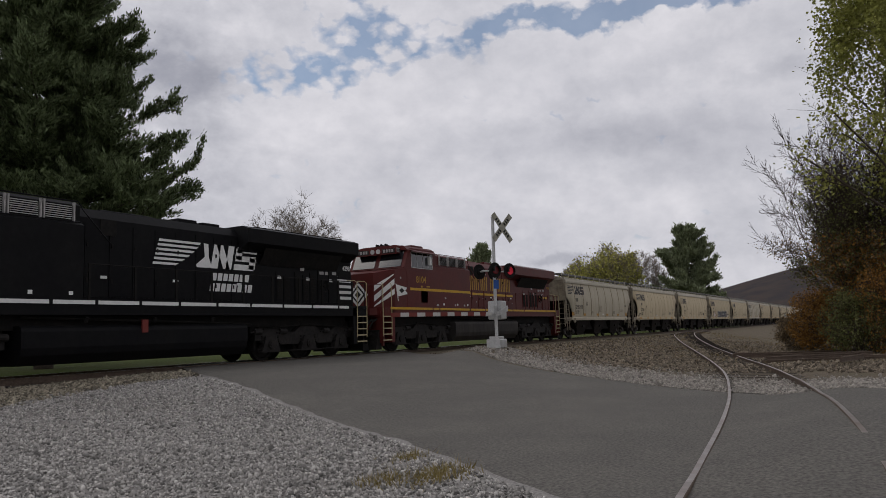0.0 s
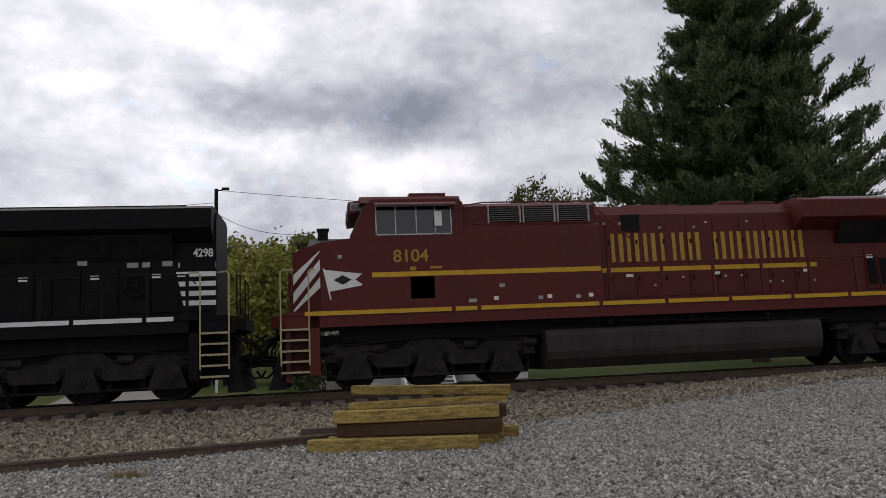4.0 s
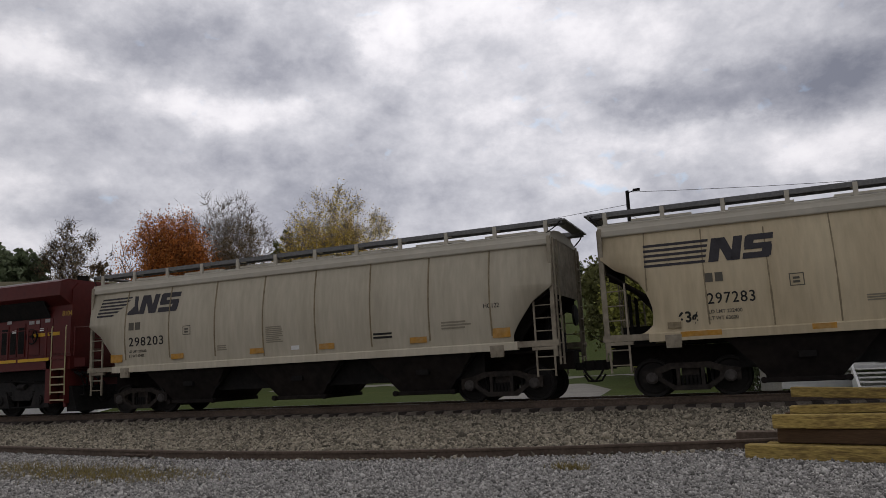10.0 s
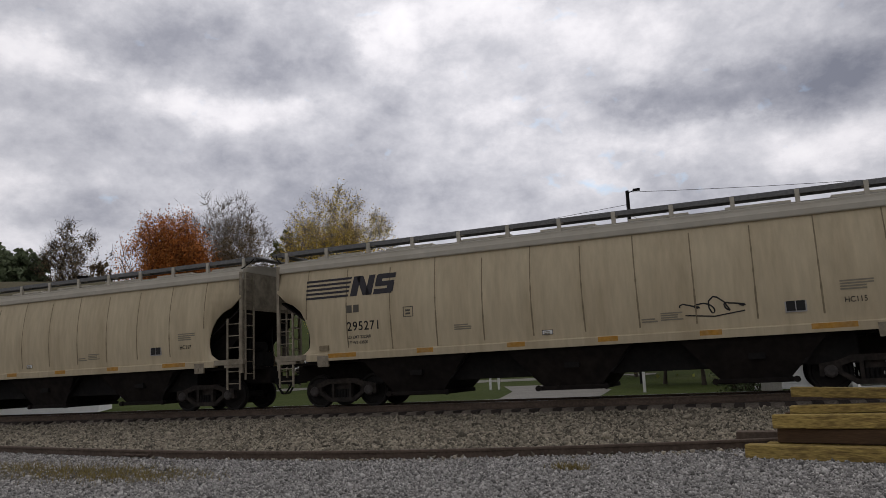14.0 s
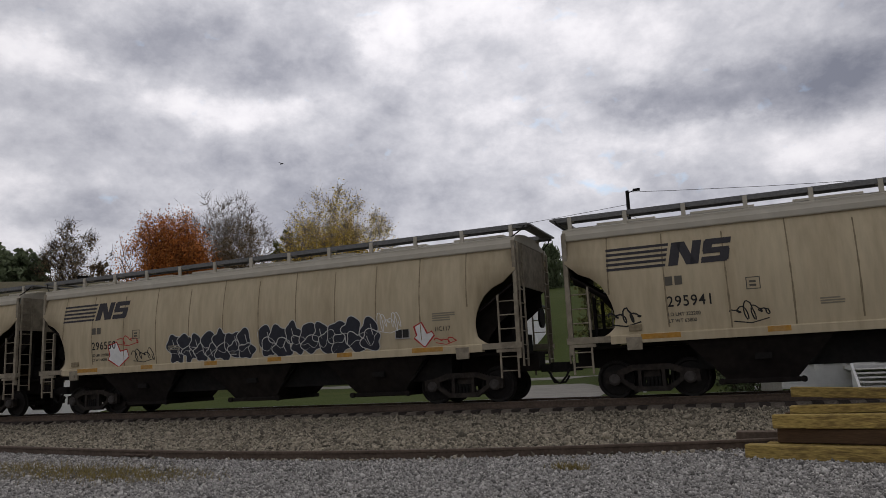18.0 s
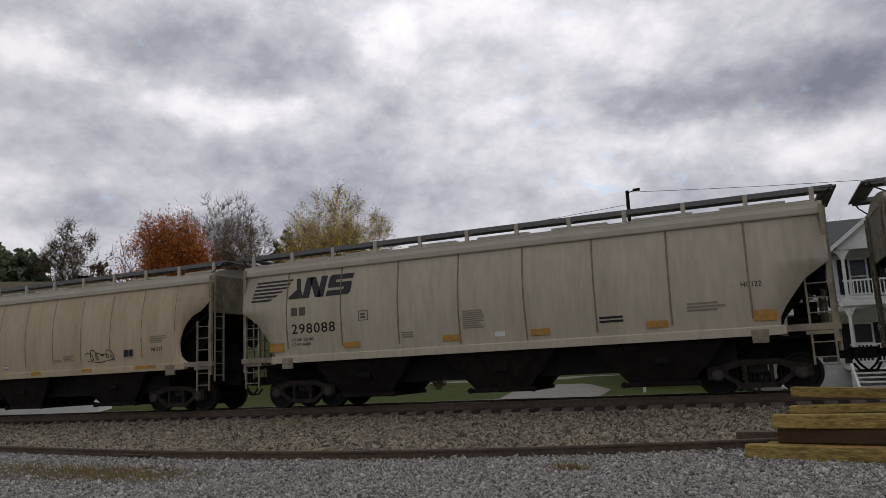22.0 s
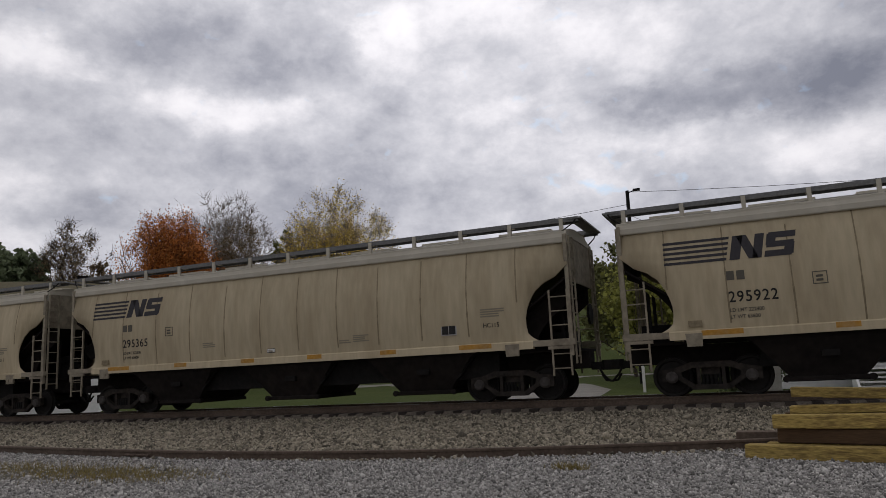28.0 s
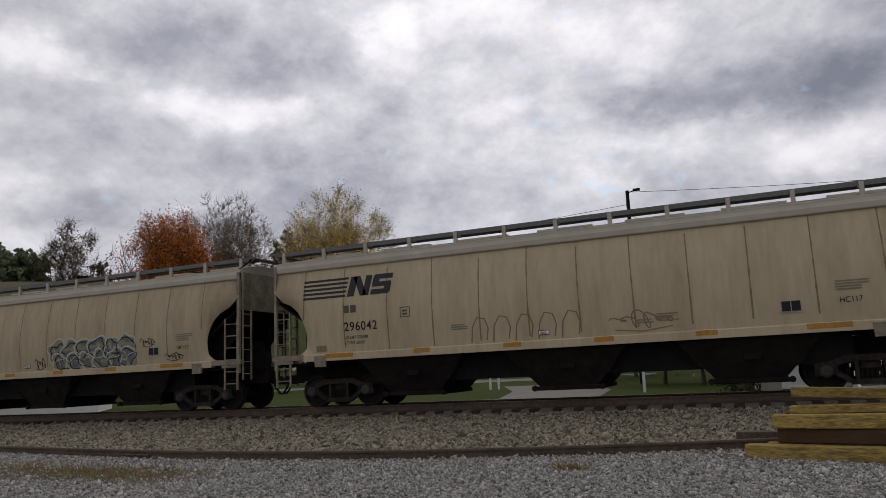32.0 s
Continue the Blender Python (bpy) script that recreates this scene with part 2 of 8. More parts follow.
TRUCK = mat("truck_steel", (0.028, 0.024, 0.021), 0.85, spec=0.15, grain=0.35, grain_scale=9, stain=0.5, stain_scale=2.5, stain_col=(0.060, 0.047, 0.037))
BEARING = mat("bearing_steel", (0.062, 0.055, 0.050), 0.7, grain=0.3, grain_scale=12)
WHEEL = mat("wheel_steel", (0.016, 0.014, 0.0125), 0.7, spec=0.2, grain=0.2, grain_scale=9)
GALV = mat("galvanised", (0.52, 0.52, 0.51), 0.5, metal=0.25, grain=0.12, grain_scale=25, stain=0.3, stain_scale=4)
WALKGREY = mat("running_board_grey", (0.165, 0.165, 0.162), 0.7, metal=0.1, grain=0.2, grain_scale=20)
NSDARK = mat("decal_dark_grey", (0.045, 0.042, 0.046), 0.7, grain=0.12, grain_scale=12)
LOADTXT = mat("decal_small_grey", (0.11, 0.10, 0.08), 0.75)
BLACKTXT = mat("decal_black", (0.025, 0.024, 0.023), 0.7)
FADED = mat("decal_faded", (0.255, 0.225, 0.168), 0.75)
ORANGE = mat("reflector_orange", (0.46, 0.23, 0.035), 0.6, grain=0.2, grain_scale=10, stain=0.75, stain_scale=2.5, stain_col=(0.30, 0.21, 0.11))
YELLOWPAINT = mat("loco_yellow", (0.58, 0.34, 0.03), 0.5, grain=0.08, grain_scale=8, stain=0.25, stain_scale=2.5)
CORNELL = mat("loco_red", (0.100, 0.0170, 0.0145), 0.48, spec=0.2, grain=0.1, grain_scale=6, stain=0.4, stain_scale=1.1, stain_col=(0.062, 0.0165, 0.0145))
LOCO_TRUCK = mat("loco_truck_steel", (0.016, 0.0145, 0.014), 0.75, spec=0.2, grain=0.35, grain_scale=9, stain=0.5, stain_scale=2.5, stain_col=(0.036, 0.030, 0.026))
NSBLACK = mat("loco_black", (0.0065, 0.0065, 0.0075), 0.55, spec=0.09, grain=0.2, grain_scale=7, stain=0.4, stain_scale=1.2, stain_col=(0.013, 0.0125, 0.012))
WHITE = mat("paint_white", (0.74, 0.74, 0.72), 0.55, grain=0.06, grain_scale=10, stain=0.15, stain_scale=2)
GLASS_DARK = mat("cab_glass", (0.014, 0.016, 0.018), 0.08, spec=0.7)
FADED_WHITE = mat("stencil_white", (0.36, 0.345, 0.335), 0.7, grain=0.2, grain_scale=10)
GOLD = mat("lettering_gold", (0.40, 0.235, 0.04), 0.6, grain=0.15, grain_scale=8)
TANK = mat("fuel_tank", (0.030, 0.027, 0.025), 0.7, grain=0.2, grain_scale=6, stain=0.6, stain_scale=0.9, stain_col=(0.058, 0.050, 0.044), stretch=(1, 1, 0.3))
NEWTIE = mat("treated_timber", (0.34, 0.245, 0.075), 0.8, grain=0.45, grain_scale=9, stain=0.9, stain_scale=2.6, stain_col=(0.135, 0.085, 0.032), stretch=(1.2, 4, 7), bump=0.5, bump_scale=25, per_part=0.2)
NEWTIE_BROWN = mat("brown_timber", (0.085, 0.050, 0.026), 0.85, grain=0.25, grain_scale=14, stain=0.4, stain_scale=1.6, stretch=(0.5, 5, 5), bump=0.4, bump_scale=25)
BARK = mat("bark", (0.060, 0.048, 0.038), 0.95, grain=0.35, grain_scale=12)
BARK_PALE = mat("bark_pale", (0.25, 0.215, 0.185), 0.95, grain=0.25, grain_scale=12)
SIDING_WHITE = mat("white_siding", (0.82, 0.82, 0.81), 0.7, grain=0.04, grain_scale=5, stain=0.15, stain_scale=1.0)
ROOF_GREY = mat("roof_shingle_grey", (0.085, 0.095, 0.095), 0.9, grain=0.25, grain_scale=14, bump=0.4, bump_scale=18)
BRICK = mat("chimney_brick", (0.20, 0.075, 0.05), 0.9, grain=0.3, grain_scale=14)
RED_LENS = mat("red_lamp_lit", (0.4, 0.02, 0.03), 0.3, emit=((1.0, 0.05, 0.10), 0.12))
RED_PAINT = mat("gate_red", (0.42, 0.035, 0.03), 0.55, grain=0.08)
BLUE_SIGN = mat("blue_sign", (0.03, 0.10, 0.36), 0.5)
YELLOW_BAR = mat("handrail_pale_yellow", (0.42, 0.36, 0.20), 0.6, grain=0.15, grain_scale=12)
STEP_EDGE = mat("step_edge_cream", (0.38, 0.32, 0.20), 0.7, grain=0.2, grain_scale=12)
GREYTAG = mat("graffiti_grey", (0.15, 0.155, 0.17), 0.6, grain=0.2, grain_scale=6)
SIGN_OLD = mat("weathered_sign", (0.34, 0.325, 0.265), 0.7, grain=0.2, grain_scale=9, stain=0.5, stain_scale=5)
GATE_RED = mat("gate_band_red", (0.17, 0.035, 0.028), 0.6, grain=0.1)
GATE_WHITE = mat("gate_band_white", (0.50, 0.49, 0.46), 0.6, grain=0.1)
BLUETAG = mat("graffiti_dark_blue", (0.030, 0.032, 0.042), 0.6, grain=0.2, grain_scale=6)


# ---------------------------------------------------------------- mesh helpers
def box(bm, x0, x1, y0, y1, z0, z1, bev=0.0):
    """A box; with bev its long edges along x are chamfered."""
    if bev <= 0:
        v = [bm.verts.new(p) for p in ((x0, y0, z0), (x1, y0, z0), (x1, y1, z0), (x0, y1, z0), (x0, y0, z1), (x1, y0, z1), (x1, y1, z1), (x0, y1, z1))]
        for f in ((0, 3, 2, 1), (4, 5, 6, 7), (0, 1, 5, 4), (1, 2, 6, 5), (2, 3, 7, 6), (3, 0, 4, 7)):
            bm.faces.new([v[i] for i in f])
        return
    b = bev
    prism_x(bm, [(y0 + b, z0), (y1 - b, z0), (y1, z0 + b), (y1, z1 - b), (y1 - b, z1), (y0 + b, z1), (y0, z1 - b), (y0, z0 + b)], x0, x1)


def prism(bm, pts, a, b, place):
    n = len(pts)
    va = [bm.verts.new(place(p, a)) for p in pts]
    vb = [bm.verts.new(place(p, b)) for p in pts]
    bm.faces.new(va)
    bm.faces.new(vb[::-1])
    for i in range(n):
        j = (i + 1) % n
        bm.faces.new((va[j], va[i], vb[i], vb[j]))


def prism_x(bm, pts, x0, x1):
    prism(bm, pts, x0, x1, lambda p, a: (a, p[0], p[1]))


def prism_y(bm, pts, y0, y1):
    prism(bm, pts, y0, y1, lambda p, a: (p[0], a, p[1]))


def prism_z(bm, pts, z0, z1):
    prism(bm, pts, z0, z1, lambda p, a: (p[0], p[1], a))


def tube(bm, pts, radii, seg=8, cap=True):
    """A round bar along a row of points."""
    if not hasattr(radii, "__len__"):
        radii = [radii] * len(pts)
    pts = [Vector(p) for p in pts]
    rings = []
    for i, p in enumerate(pts):
        d = (pts[min(i + 1, len(pts) - 1)] - pts[max(i - 1, 0)])
        d = d.normalized() if d.length > 1e-9 else Vector((0, 0, 1))
        u = d.cross(Vector((0, 0, 1)) if abs(d.z) < 0.9 else Vector((1, 0, 0))).normalized()
        w = d.cross(u)
        rings.append([bm.verts.new(p + (u * math.cos(a) + w * math.sin(a)) * radii[i]) for a in (2 * math.pi * k / seg for k in range(seg))])
    for r, s in zip(rings, rings[1:]):
        for k in range(seg):
            bm.faces.new((r[k], r[(k + 1) % seg], s[(k + 1) % seg], s[k]))
    if cap:
        bm.faces.new(rings[0][::-1])
        bm.faces.new(rings[-1])


def part(name, bm, material, parent=None, label="", smooth=False):
    """Links a bmesh as one mesh object under a thing or a part."""
    bmesh.ops.recalc_face_normals(bm, faces=bm.faces[:])
    me = bpy.data.meshes.new(name)
    bm.to_mesh(me)
    bm.free()
    if smooth:
        me.shade_smooth()
    for m in material if isinstance(material, (list, tuple)) else [material]:
        me.materials.append(m)
    ob = new(name, me)
    if parent is not None:
        ob.parent = parent
    if label:
        ob["label"] = label
    return ob


def raw_mesh(name, verts, faces, material, parent=None, smooth=False):
    me = bpy.data.meshes.new(name)
    verts = np.asarray(verts, dtype=np.float32)
    faces = np.asarray(faces, dtype=np.int32)
    k = faces.shape[1]
    me.vertices.add(len(verts))
    me.vertices.foreach_set("co", verts.ravel())
    me.loops.add(faces.size)
    me.loops.foreach_set("vertex_index", faces.ravel())
    me.polygons.add(len(faces))
    me.polygons.foreach_set("loop_start", np.arange(0, faces.size, k, dtype=np.int32))
    me.update(calc_edges=True)
    if smooth:
        me.shade_smooth()
    me.materials.append(material)
    ob = new(name, me)
    if parent is not None:
        ob.parent = parent
    return ob


def shared(name, me, parent, m):
    """An object of its own on a mesh that alike pieces share."""
    ob = new(name, me)
    ob.parent = parent
    ob.matrix_basis = m
    return ob


def text_part(name, words, size, material, parent, m, squeeze=1.0, bold=0.0):
    """Flat lettering, 4 mm proud, standing in the local xz plane of m; words start at m."""
    cu = bpy.data.curves.new(name, "FONT")
    cu.body, cu.size, cu.extrude, cu.offset = words, size, 0.002, bold
    tmp = bpy.data.objects.new(name, cu)
    me = bpy.data.meshes.new_from_object(tmp)
    bpy.data.objects.remove(tmp)
    bpy.data.curves.remove(cu)
    me.transform(Matrix.Diagonal((squeeze, 1, 1, 1)))
    me.materials.clear()
    me.materials.append(material)
    ob = new(name, me)
    ob.parent = parent
    ob.matrix_basis = m
    return ob


def empty(name, m=None):
    ob = new(name)
    ob.empty_display_size = 0.3
    if m is not None:
        ob.matrix_basis = m
    return ob


# ---------------------------------------------------------------- ground and track
TRACK_Y, GRADE = 19.65, 0.0091


def rail_z(x):
    """Height of the rail's top along the main line."""
    return 0.512 + GRADE * x


def smooth(u):
    u = np.clip(u, 0, 1)
    return u * u * (3 - 2 * u)


def ground_z(x, y):
    x, y = np.asarray(x, float), np.asarray(y, float)
    r = 0.512 + GRADE * np.clip(x, -80, 260)
    w = smooth((x - 3) / 13)
    y0, y1 = 8.5 - 5.0 * w, 17.8 - 3.6 * w
    z = smooth((y - y0) / (y1 - y0)) * (r - 0.40 + 0.28 * w)
    z = z - smooth((y - 20.8) / 3.0) * (0.10 + 0.28 * w)
    # gravel mound round the signal mast
    z = z + 0.33 * np.exp(-(((x - 25.4) / 1.9) ** 2 + ((y - 12.5) / 1.6) ** 2))
    # the lot climbs a little past the siding
    z = z + 0.26 * smooth((1.9 - y) / 1.6) * smooth((x - 4.5) / 4) * (1 - smooth((x - 11) / 16))
    # grassy rise behind the yard, hill far down the line
    z = z + 18 * smooth((y - 55) / 100) * (1 - smooth((x - 15) / 60))
    z = z + 98 * np.exp(-(((x - 1150) / 260) ** 2 + ((y + 60) / 330) ** 2))
    return z


def ballast_edge(X):
    """Where the brown ballast begins, behind the loose rail."""
    return np.interp(X, [-34, -7, 0.6, 5.0, 12.0], [14.7, 10.2, 12.2, 13.8, 15.8])


def gz(x, y):
    return float(ground_z(x, y))


def grid_sheet(name, xs, ys, dz, material, keep=None):
    X, Y = np.meshgrid(xs, ys)
    Z = ground_z(X, Y) + dz
    n, m = len(xs), len(ys)
    V = np.stack([X.ravel(), Y.ravel(), Z.ravel()], 1)
    i, j = np.meshgrid(np.arange(n - 1), np.arange(m - 1))
    a = (j * n + i).ravel()
    F = np.stack([a, a + 1, a + n + 1, a + n], 1)
    return raw_mesh(name, V, F, material, smooth=True)


def spread(lo, a, b, hi, step, k=26):
    mid = np.arange(a, b + 1e-6, step)
    left = a - np.geomspace(step, a - lo, k)[::-1]
    right = b + np.geomspace(step, hi - b, k)
    return np.concatenate([left, mid, right])


def ground_material():
    m = mat("ground_cover", (0.3, 0.3, 0.3), 0.95, bump=0.85, bump_scale=34, spec=0.05)
    nt = m.node_tree
    N = nt.nodes.new
    b = nt.nodes["Principled BSDF"]
    geo = N("ShaderNodeNewGeometry")
    sep = N("ShaderNodeSeparateXYZ")
    link(nt, geo.outputs["Position"], sep.inputs[0])

    def noise(scale, detail=5.0):
        n = N("ShaderNodeTexNoise")
        n.inputs["Scale"].default_value, n.inputs["Detail"].default_value = scale, detail
        link(nt, geo.outputs["Position"], n.inputs["Vector"])
        return n.outputs["Fac"]

    def mapped(v, a, b_, lo=0.0, hi=1.0):
        r = N("ShaderNodeMapRange")
        for k, q in zip(("From Min", "From Max", "To Min", "To Max"), (a, b_, lo, hi)):
            r.inputs[k].default_value = q
        link(nt, v, r.inputs["Value"])
        return r.outputs[0]

    def math2(op, a, b_):
        q = N("ShaderNodeMath"); q.operation = op
        for s, k in zip((a, b_), (0, 1)):
            if isinstance(s, (int, float)):
                q.inputs[k].default_value = s
            else:
                link(nt, s, q.inputs[k])
        return q.outputs[0]

    def blend(fac, a, b_):
        q = N("ShaderNodeMix"); q.data_type = "RGBA"
        link(nt, fac, q.inputs[0])
        for s, k in zip((a, b_), (6, 7)):
            if isinstance(s, tuple):
                q.inputs[k].default_value = (*s, 1)
            else:
                link(nt, s, q.inputs[k])
        return q.outputs[2]

    wob = mapped(noise(0.5), 0, 1, -1.6, 1.6)
    fine = noise(34.0)
    pale = blend(mapped(fine, 0.3, 0.7), (0.17, 0.163, 0.153), (0.34, 0.325, 0.305))
    pale = blend(mapped(noise(0.35), 0.52, 0.72, 0, 0.55), pale, (0.16, 0.145, 0.125))
    # worn patch of earth and dead grass in the lot
    px, py = math2("DIVIDE", math2("ADD", sep.outputs["X"], 9.9), 2.8), math2("DIVIDE", math2("SUBTRACT", sep.outputs["Y"], 8.5), 0.9)
    spot = math2("ADD", math2("MULTIPLY", px, px), math2("MULTIPLY", py, py))
    spot = math2("ADD", spot, mapped(noise(2.2), 0, 1, -0.9, 0.9))
    pale = blend(mapped(spot, 0.5, 1.3, 0.85, 0.0), pale, (0.095, 0.082, 0.056))
    brown = blend(mapped(fine, 0.3, 0.7), (0.085, 0.068, 0.050), (0.195, 0.163, 0.124))
    brown = blend(mapped(noise(0.8), 0.45, 0.65, 0, 0.8), brown, (0.12, 0.105, 0.07))
    green = blend(mapped(noise(6.0), 0.3, 0.7), (0.036, 0.050, 0.012), (0.066, 0.084, 0.022))
    green = blend(mapped(noise(0.12), 0.5, 0.7, 0, 0.6), green, (0.085, 0.092, 0.032))
    woods = blend(mapped(noise(0.03), 0.35, 0.65), (0.040, 0.036, 0.038), (0.062, 0.048, 0.042))
    y2 = math2("ADD", sep.outputs["Y"], wob)
    x2 = math2("ADD", sep.outputs["X"], wob)
    col = blend(mapped(x2, 17.5, 20.0), pale, brown)
    # the brown ballast begins behind the loose rail and narrows towards the road
    edge = math2("ADD", mapped(sep.outputs["X"], -34.0, -7.0, 4.5, 0.0), mapped(sep.outputs["X"], -7.0, 0.6, 0.0, 2.2))
    edge = math2("ADD", edge, math2("ADD", mapped(sep.outputs["X"], 0.6, 5.0, 0.0, 1.6), mapped(sep.outputs["X"], 5.0, 12.0, 0.0, 2.0)))
    over = math2("SUBTRACT", math2("ADD", sep.outputs["Y"], mapped(noise(1.3), 0, 1, -0.35, 0.35)), edge)
    col = blend(mapped(over, 10.0, 10.5), col, brown)
    col = blend(mapped(y2, 22.2, 23.4), col, green)
    col = blend(mapped(math2("MULTIPLY", y2, -1.0), 10.0, 14.0), col, green)
    col = blend(mapped(sep.outputs["X"], 420.0, 560.0), col, woods)
    link(nt, col, b.inputs["Base Color"])
    return m


ground = grid_sheet("ground", spread(-3000, -45, 75, 3000, 0.6), spread(-2500, -14, 34, 3000, 0.4), 0.0, ground_material())
tagged(ground, "gravel lot, brown trackside dirt and grass beyond the line", "ground", kind="structure")

# road: left edge and right edge, from behind the camera across the line
ROAD_L = [(0.6, -6.0), (4.3, 0.2), (5.9, 2.4), (8.4, 5.6), (10.1, 8.4), (11.9, 11.6), (13.6, 14.8), (15.7, 18.0), (18.6, 22.5), (22.6, 30.0)]
ROAD_R = [(12.5, -6.0), (15.6, 0.2), (17.0, 2.9), (19.3, 5.8), (21.2, 8.8), (23.3, 11.4), (25.2, 13.9), (27.0, 16.2), (28.6, 18.0), (32.0, 22.5), (38.0, 30.0)]


def edge_at(edge, y):
    return float(np.interp(y, [p[1] for p in edge], [p[0] for p in edge]))


def build_road():
    ys = np.arange(-6, 30.01, 0.3)
    k = 40
    V, F = [], []
    rng = random.Random(4)
    for y in ys:
        l = edge_at(ROAD_L, y) + rng.uniform(-0.05, 0.05)
        r = edge_at(ROAD_R, y) + rng.uniform(-0.08, 0.08)
        for i in range(k + 1):
            x = l + (r - l) * i / k
            near = float(smooth(1 - abs(y - TRACK_Y) / 2.6))
            edge = 0.0 if 0 < i < k else -0.045
            base = gz(x, y)
            top = base + 0.028 + edge
            line = rail_z(x) - 0.012
            V.append((x, y, top * (1 - near) + line * near if near > 0 else top))
    n = k + 1
    for j in range(len(ys) - 1):
        for i in range(k):
            a = j * n + i
            F.append((a, a + 1, a + n + 1, a + n))
    ob = raw_mesh("road", V, F, ASPHALT, smooth=True)
    return tagged(ob, "worn grey asphalt road climbing to the level crossing", "road", kind="structure")


build_road()


def rail_profile():
    return [(-0.07, 0.0), (0.07, 0.0), (0.07, 0.012), (0.012, 0.03), (0.012, 0.135), (0.036, 0.142), (0.036, 0.17), (0.028, 0.18), (-0.028, 0.18), (-0.036, 0.17), (-0.036, 0.142), (-0.012, 0.135), (-0.012, 0.03), (-0.07, 0.012)]


def sweep_rail(name, pts, mats, parent, drop=0.18):
    """A rail swept along points on its top."""
    prof = rail_profile()
    bm = bmesh.new()
    rings = []
    for i, p in enumerate(pts):
        a, b = Vector(pts[max(i - 1, 0)]), Vector(pts[min(i + 1, len(pts) - 1)])
        d = (b - a); d.z = 0
        d.normalize()
        s = Vector((-d.y, d.x, 0))
        rings.append([bm.verts.new(Vector(p) + s * u + Vector((0, 0, v - drop))) for u, v in prof])
    n = len(prof)
    for r, q in zip(rings, rings[1:]):
        for k in range(n):
            f = bm.faces.new((r[k], r[(k + 1) % n], q[(k + 1) % n], q[k]))
            f.material_index = 1 if k in (7,) else 0
    bm.faces.new(rings[0][::-1]); bm.faces.new(rings[-1])
    return part(name, bm, mats, parent)


main_track = tagged(empty("main_track"), "main line track with shiny rail tops on dark ties", "railway track", kind="structure")
for side in (-0.7525, 0.7525):
    sweep_rail("rail", [(x, TRACK_Y + side, rail_z(x)) for x in np.linspace(-260, 520, 60)], [RAIL_STEEL, RAIL_SHINE], main_track)


def tie_mesh():
    bm = bmesh.new()
    box(bm, -0.115, 0.115, -1.3, 1.3, -0.09, 0.085, 0)
    bmesh.ops.bevel(bm, geom=bm.edges[:], offset=0.012, segments=1, affect="EDGES")
    me = bpy.data.meshes.new("tie")
    bm.to_mesh(me); bm.free()
    me.materials.append(TIE_OLD)
    return me


TIE_ME = tie_mesh()


def lay_ties():
    rng = random.Random(7)
    bm = bmesh.new()
    for i in range(-400, 700):
        x = i * 0.535
        if -46 < x < 58 and not 15.5 < x < 28:
            shared("tie", TIE_ME, main_track, pose(x + rng.uniform(-.03, .03), TRACK_Y + rng.uniform(-.06, .06), rail_z(x) - 0.265, 0, 0, rng.uniform(-1.2, 1.2)))
        elif -200 < x < 320:
            z = rail_z(x) - 0.265
            box(bm, x - .115, x + .115, TRACK_Y - 1.3, TRACK_Y + 1.3, z - .09, z + .085)
    ob = part("far_ties", bm, TIE_OLD, main_track)
    ob["kind"] = "stuff"


lay_ties()

# ballast bed under the ties
BED_Y = [16.4, 17.7, 18.25, 18.5, 21.1, 21.7, 23.0]
BED_H = [-0.48, -0.38, -0.300, -0.190, -0.190, -0.27, -0.62]


def build_bed():
    V, F = [], []
    xs = np.concatenate([np.arange(-260, -50, 6), np.arange(-50, 60, 0.5), np.arange(60, 520, 6)])
    for x in xs:
        for y, h in zip(BED_Y, BED_H):
            z = rail_z(x) + h
            if y in (BED_Y[0], BED_Y[-1]):
                z = gz(x, y) - 0.05
            V.append((x, y, z))
    n = len(BED_Y)
    for i in range(len(xs) - 1):
        for j in range(n - 1):
            a = i * n + j
            F.append((a, a + n, a + n + 1, a + 1))
    ob = raw_mesh("ballast_bed", V, F, BALLAST_BED, smooth=True)
    tagged(ob, "brown crushed stone ballast bank under the track", "ballast", kind="structure")


build_bed()

# siding that crosses the road and joins the main line
SIDE_PATH = [(2.4, 0.25), (5.0, 0.52), (8.0, 0.80), (11.2, 1.12), (16.2, 1.78), (19.2, 2.25), (26.5, 3.75), (36.5, 6.35), (45.2, 8.9), (53.0, 11.0), (58.0, 12.2), (70.0, 14.6), (82.0, 16.1), (100.0, 17.9), (118.0, 18.9)]


def smooth_path(pts, step):
    P = np.array(pts, float)
    t = np.r_[0, np.cumsum(np.hypot(*np.diff(P, axis=0).T))]
    q = np.arange(0, t[-1], step)
    x, y = np.interp(q, t, P[:, 0]), np.interp(q, t, P[:, 1])
    k = int(5 / step)
    pad = lambda a: np.r_[a[0] - (a[1] - a[0]) * np.arange(k, 0, -1), a, a[-1] + (a[-1] - a[-2]) * np.arange(1, k + 1)]
    w = np.ones(k * 2 + 1) / (k * 2 + 1)
    return np.convolve(pad(x), w, "valid"), np.convolve(pad(y), w, "valid")


siding = tagged(empty("siding_track"), "rusty siding rails crossing the road towards the main line", "railway track", kind="structure")


def in_road(x, y):
    return edge_at(ROAD_L, y) < x < edge_at(ROAD_R, y)


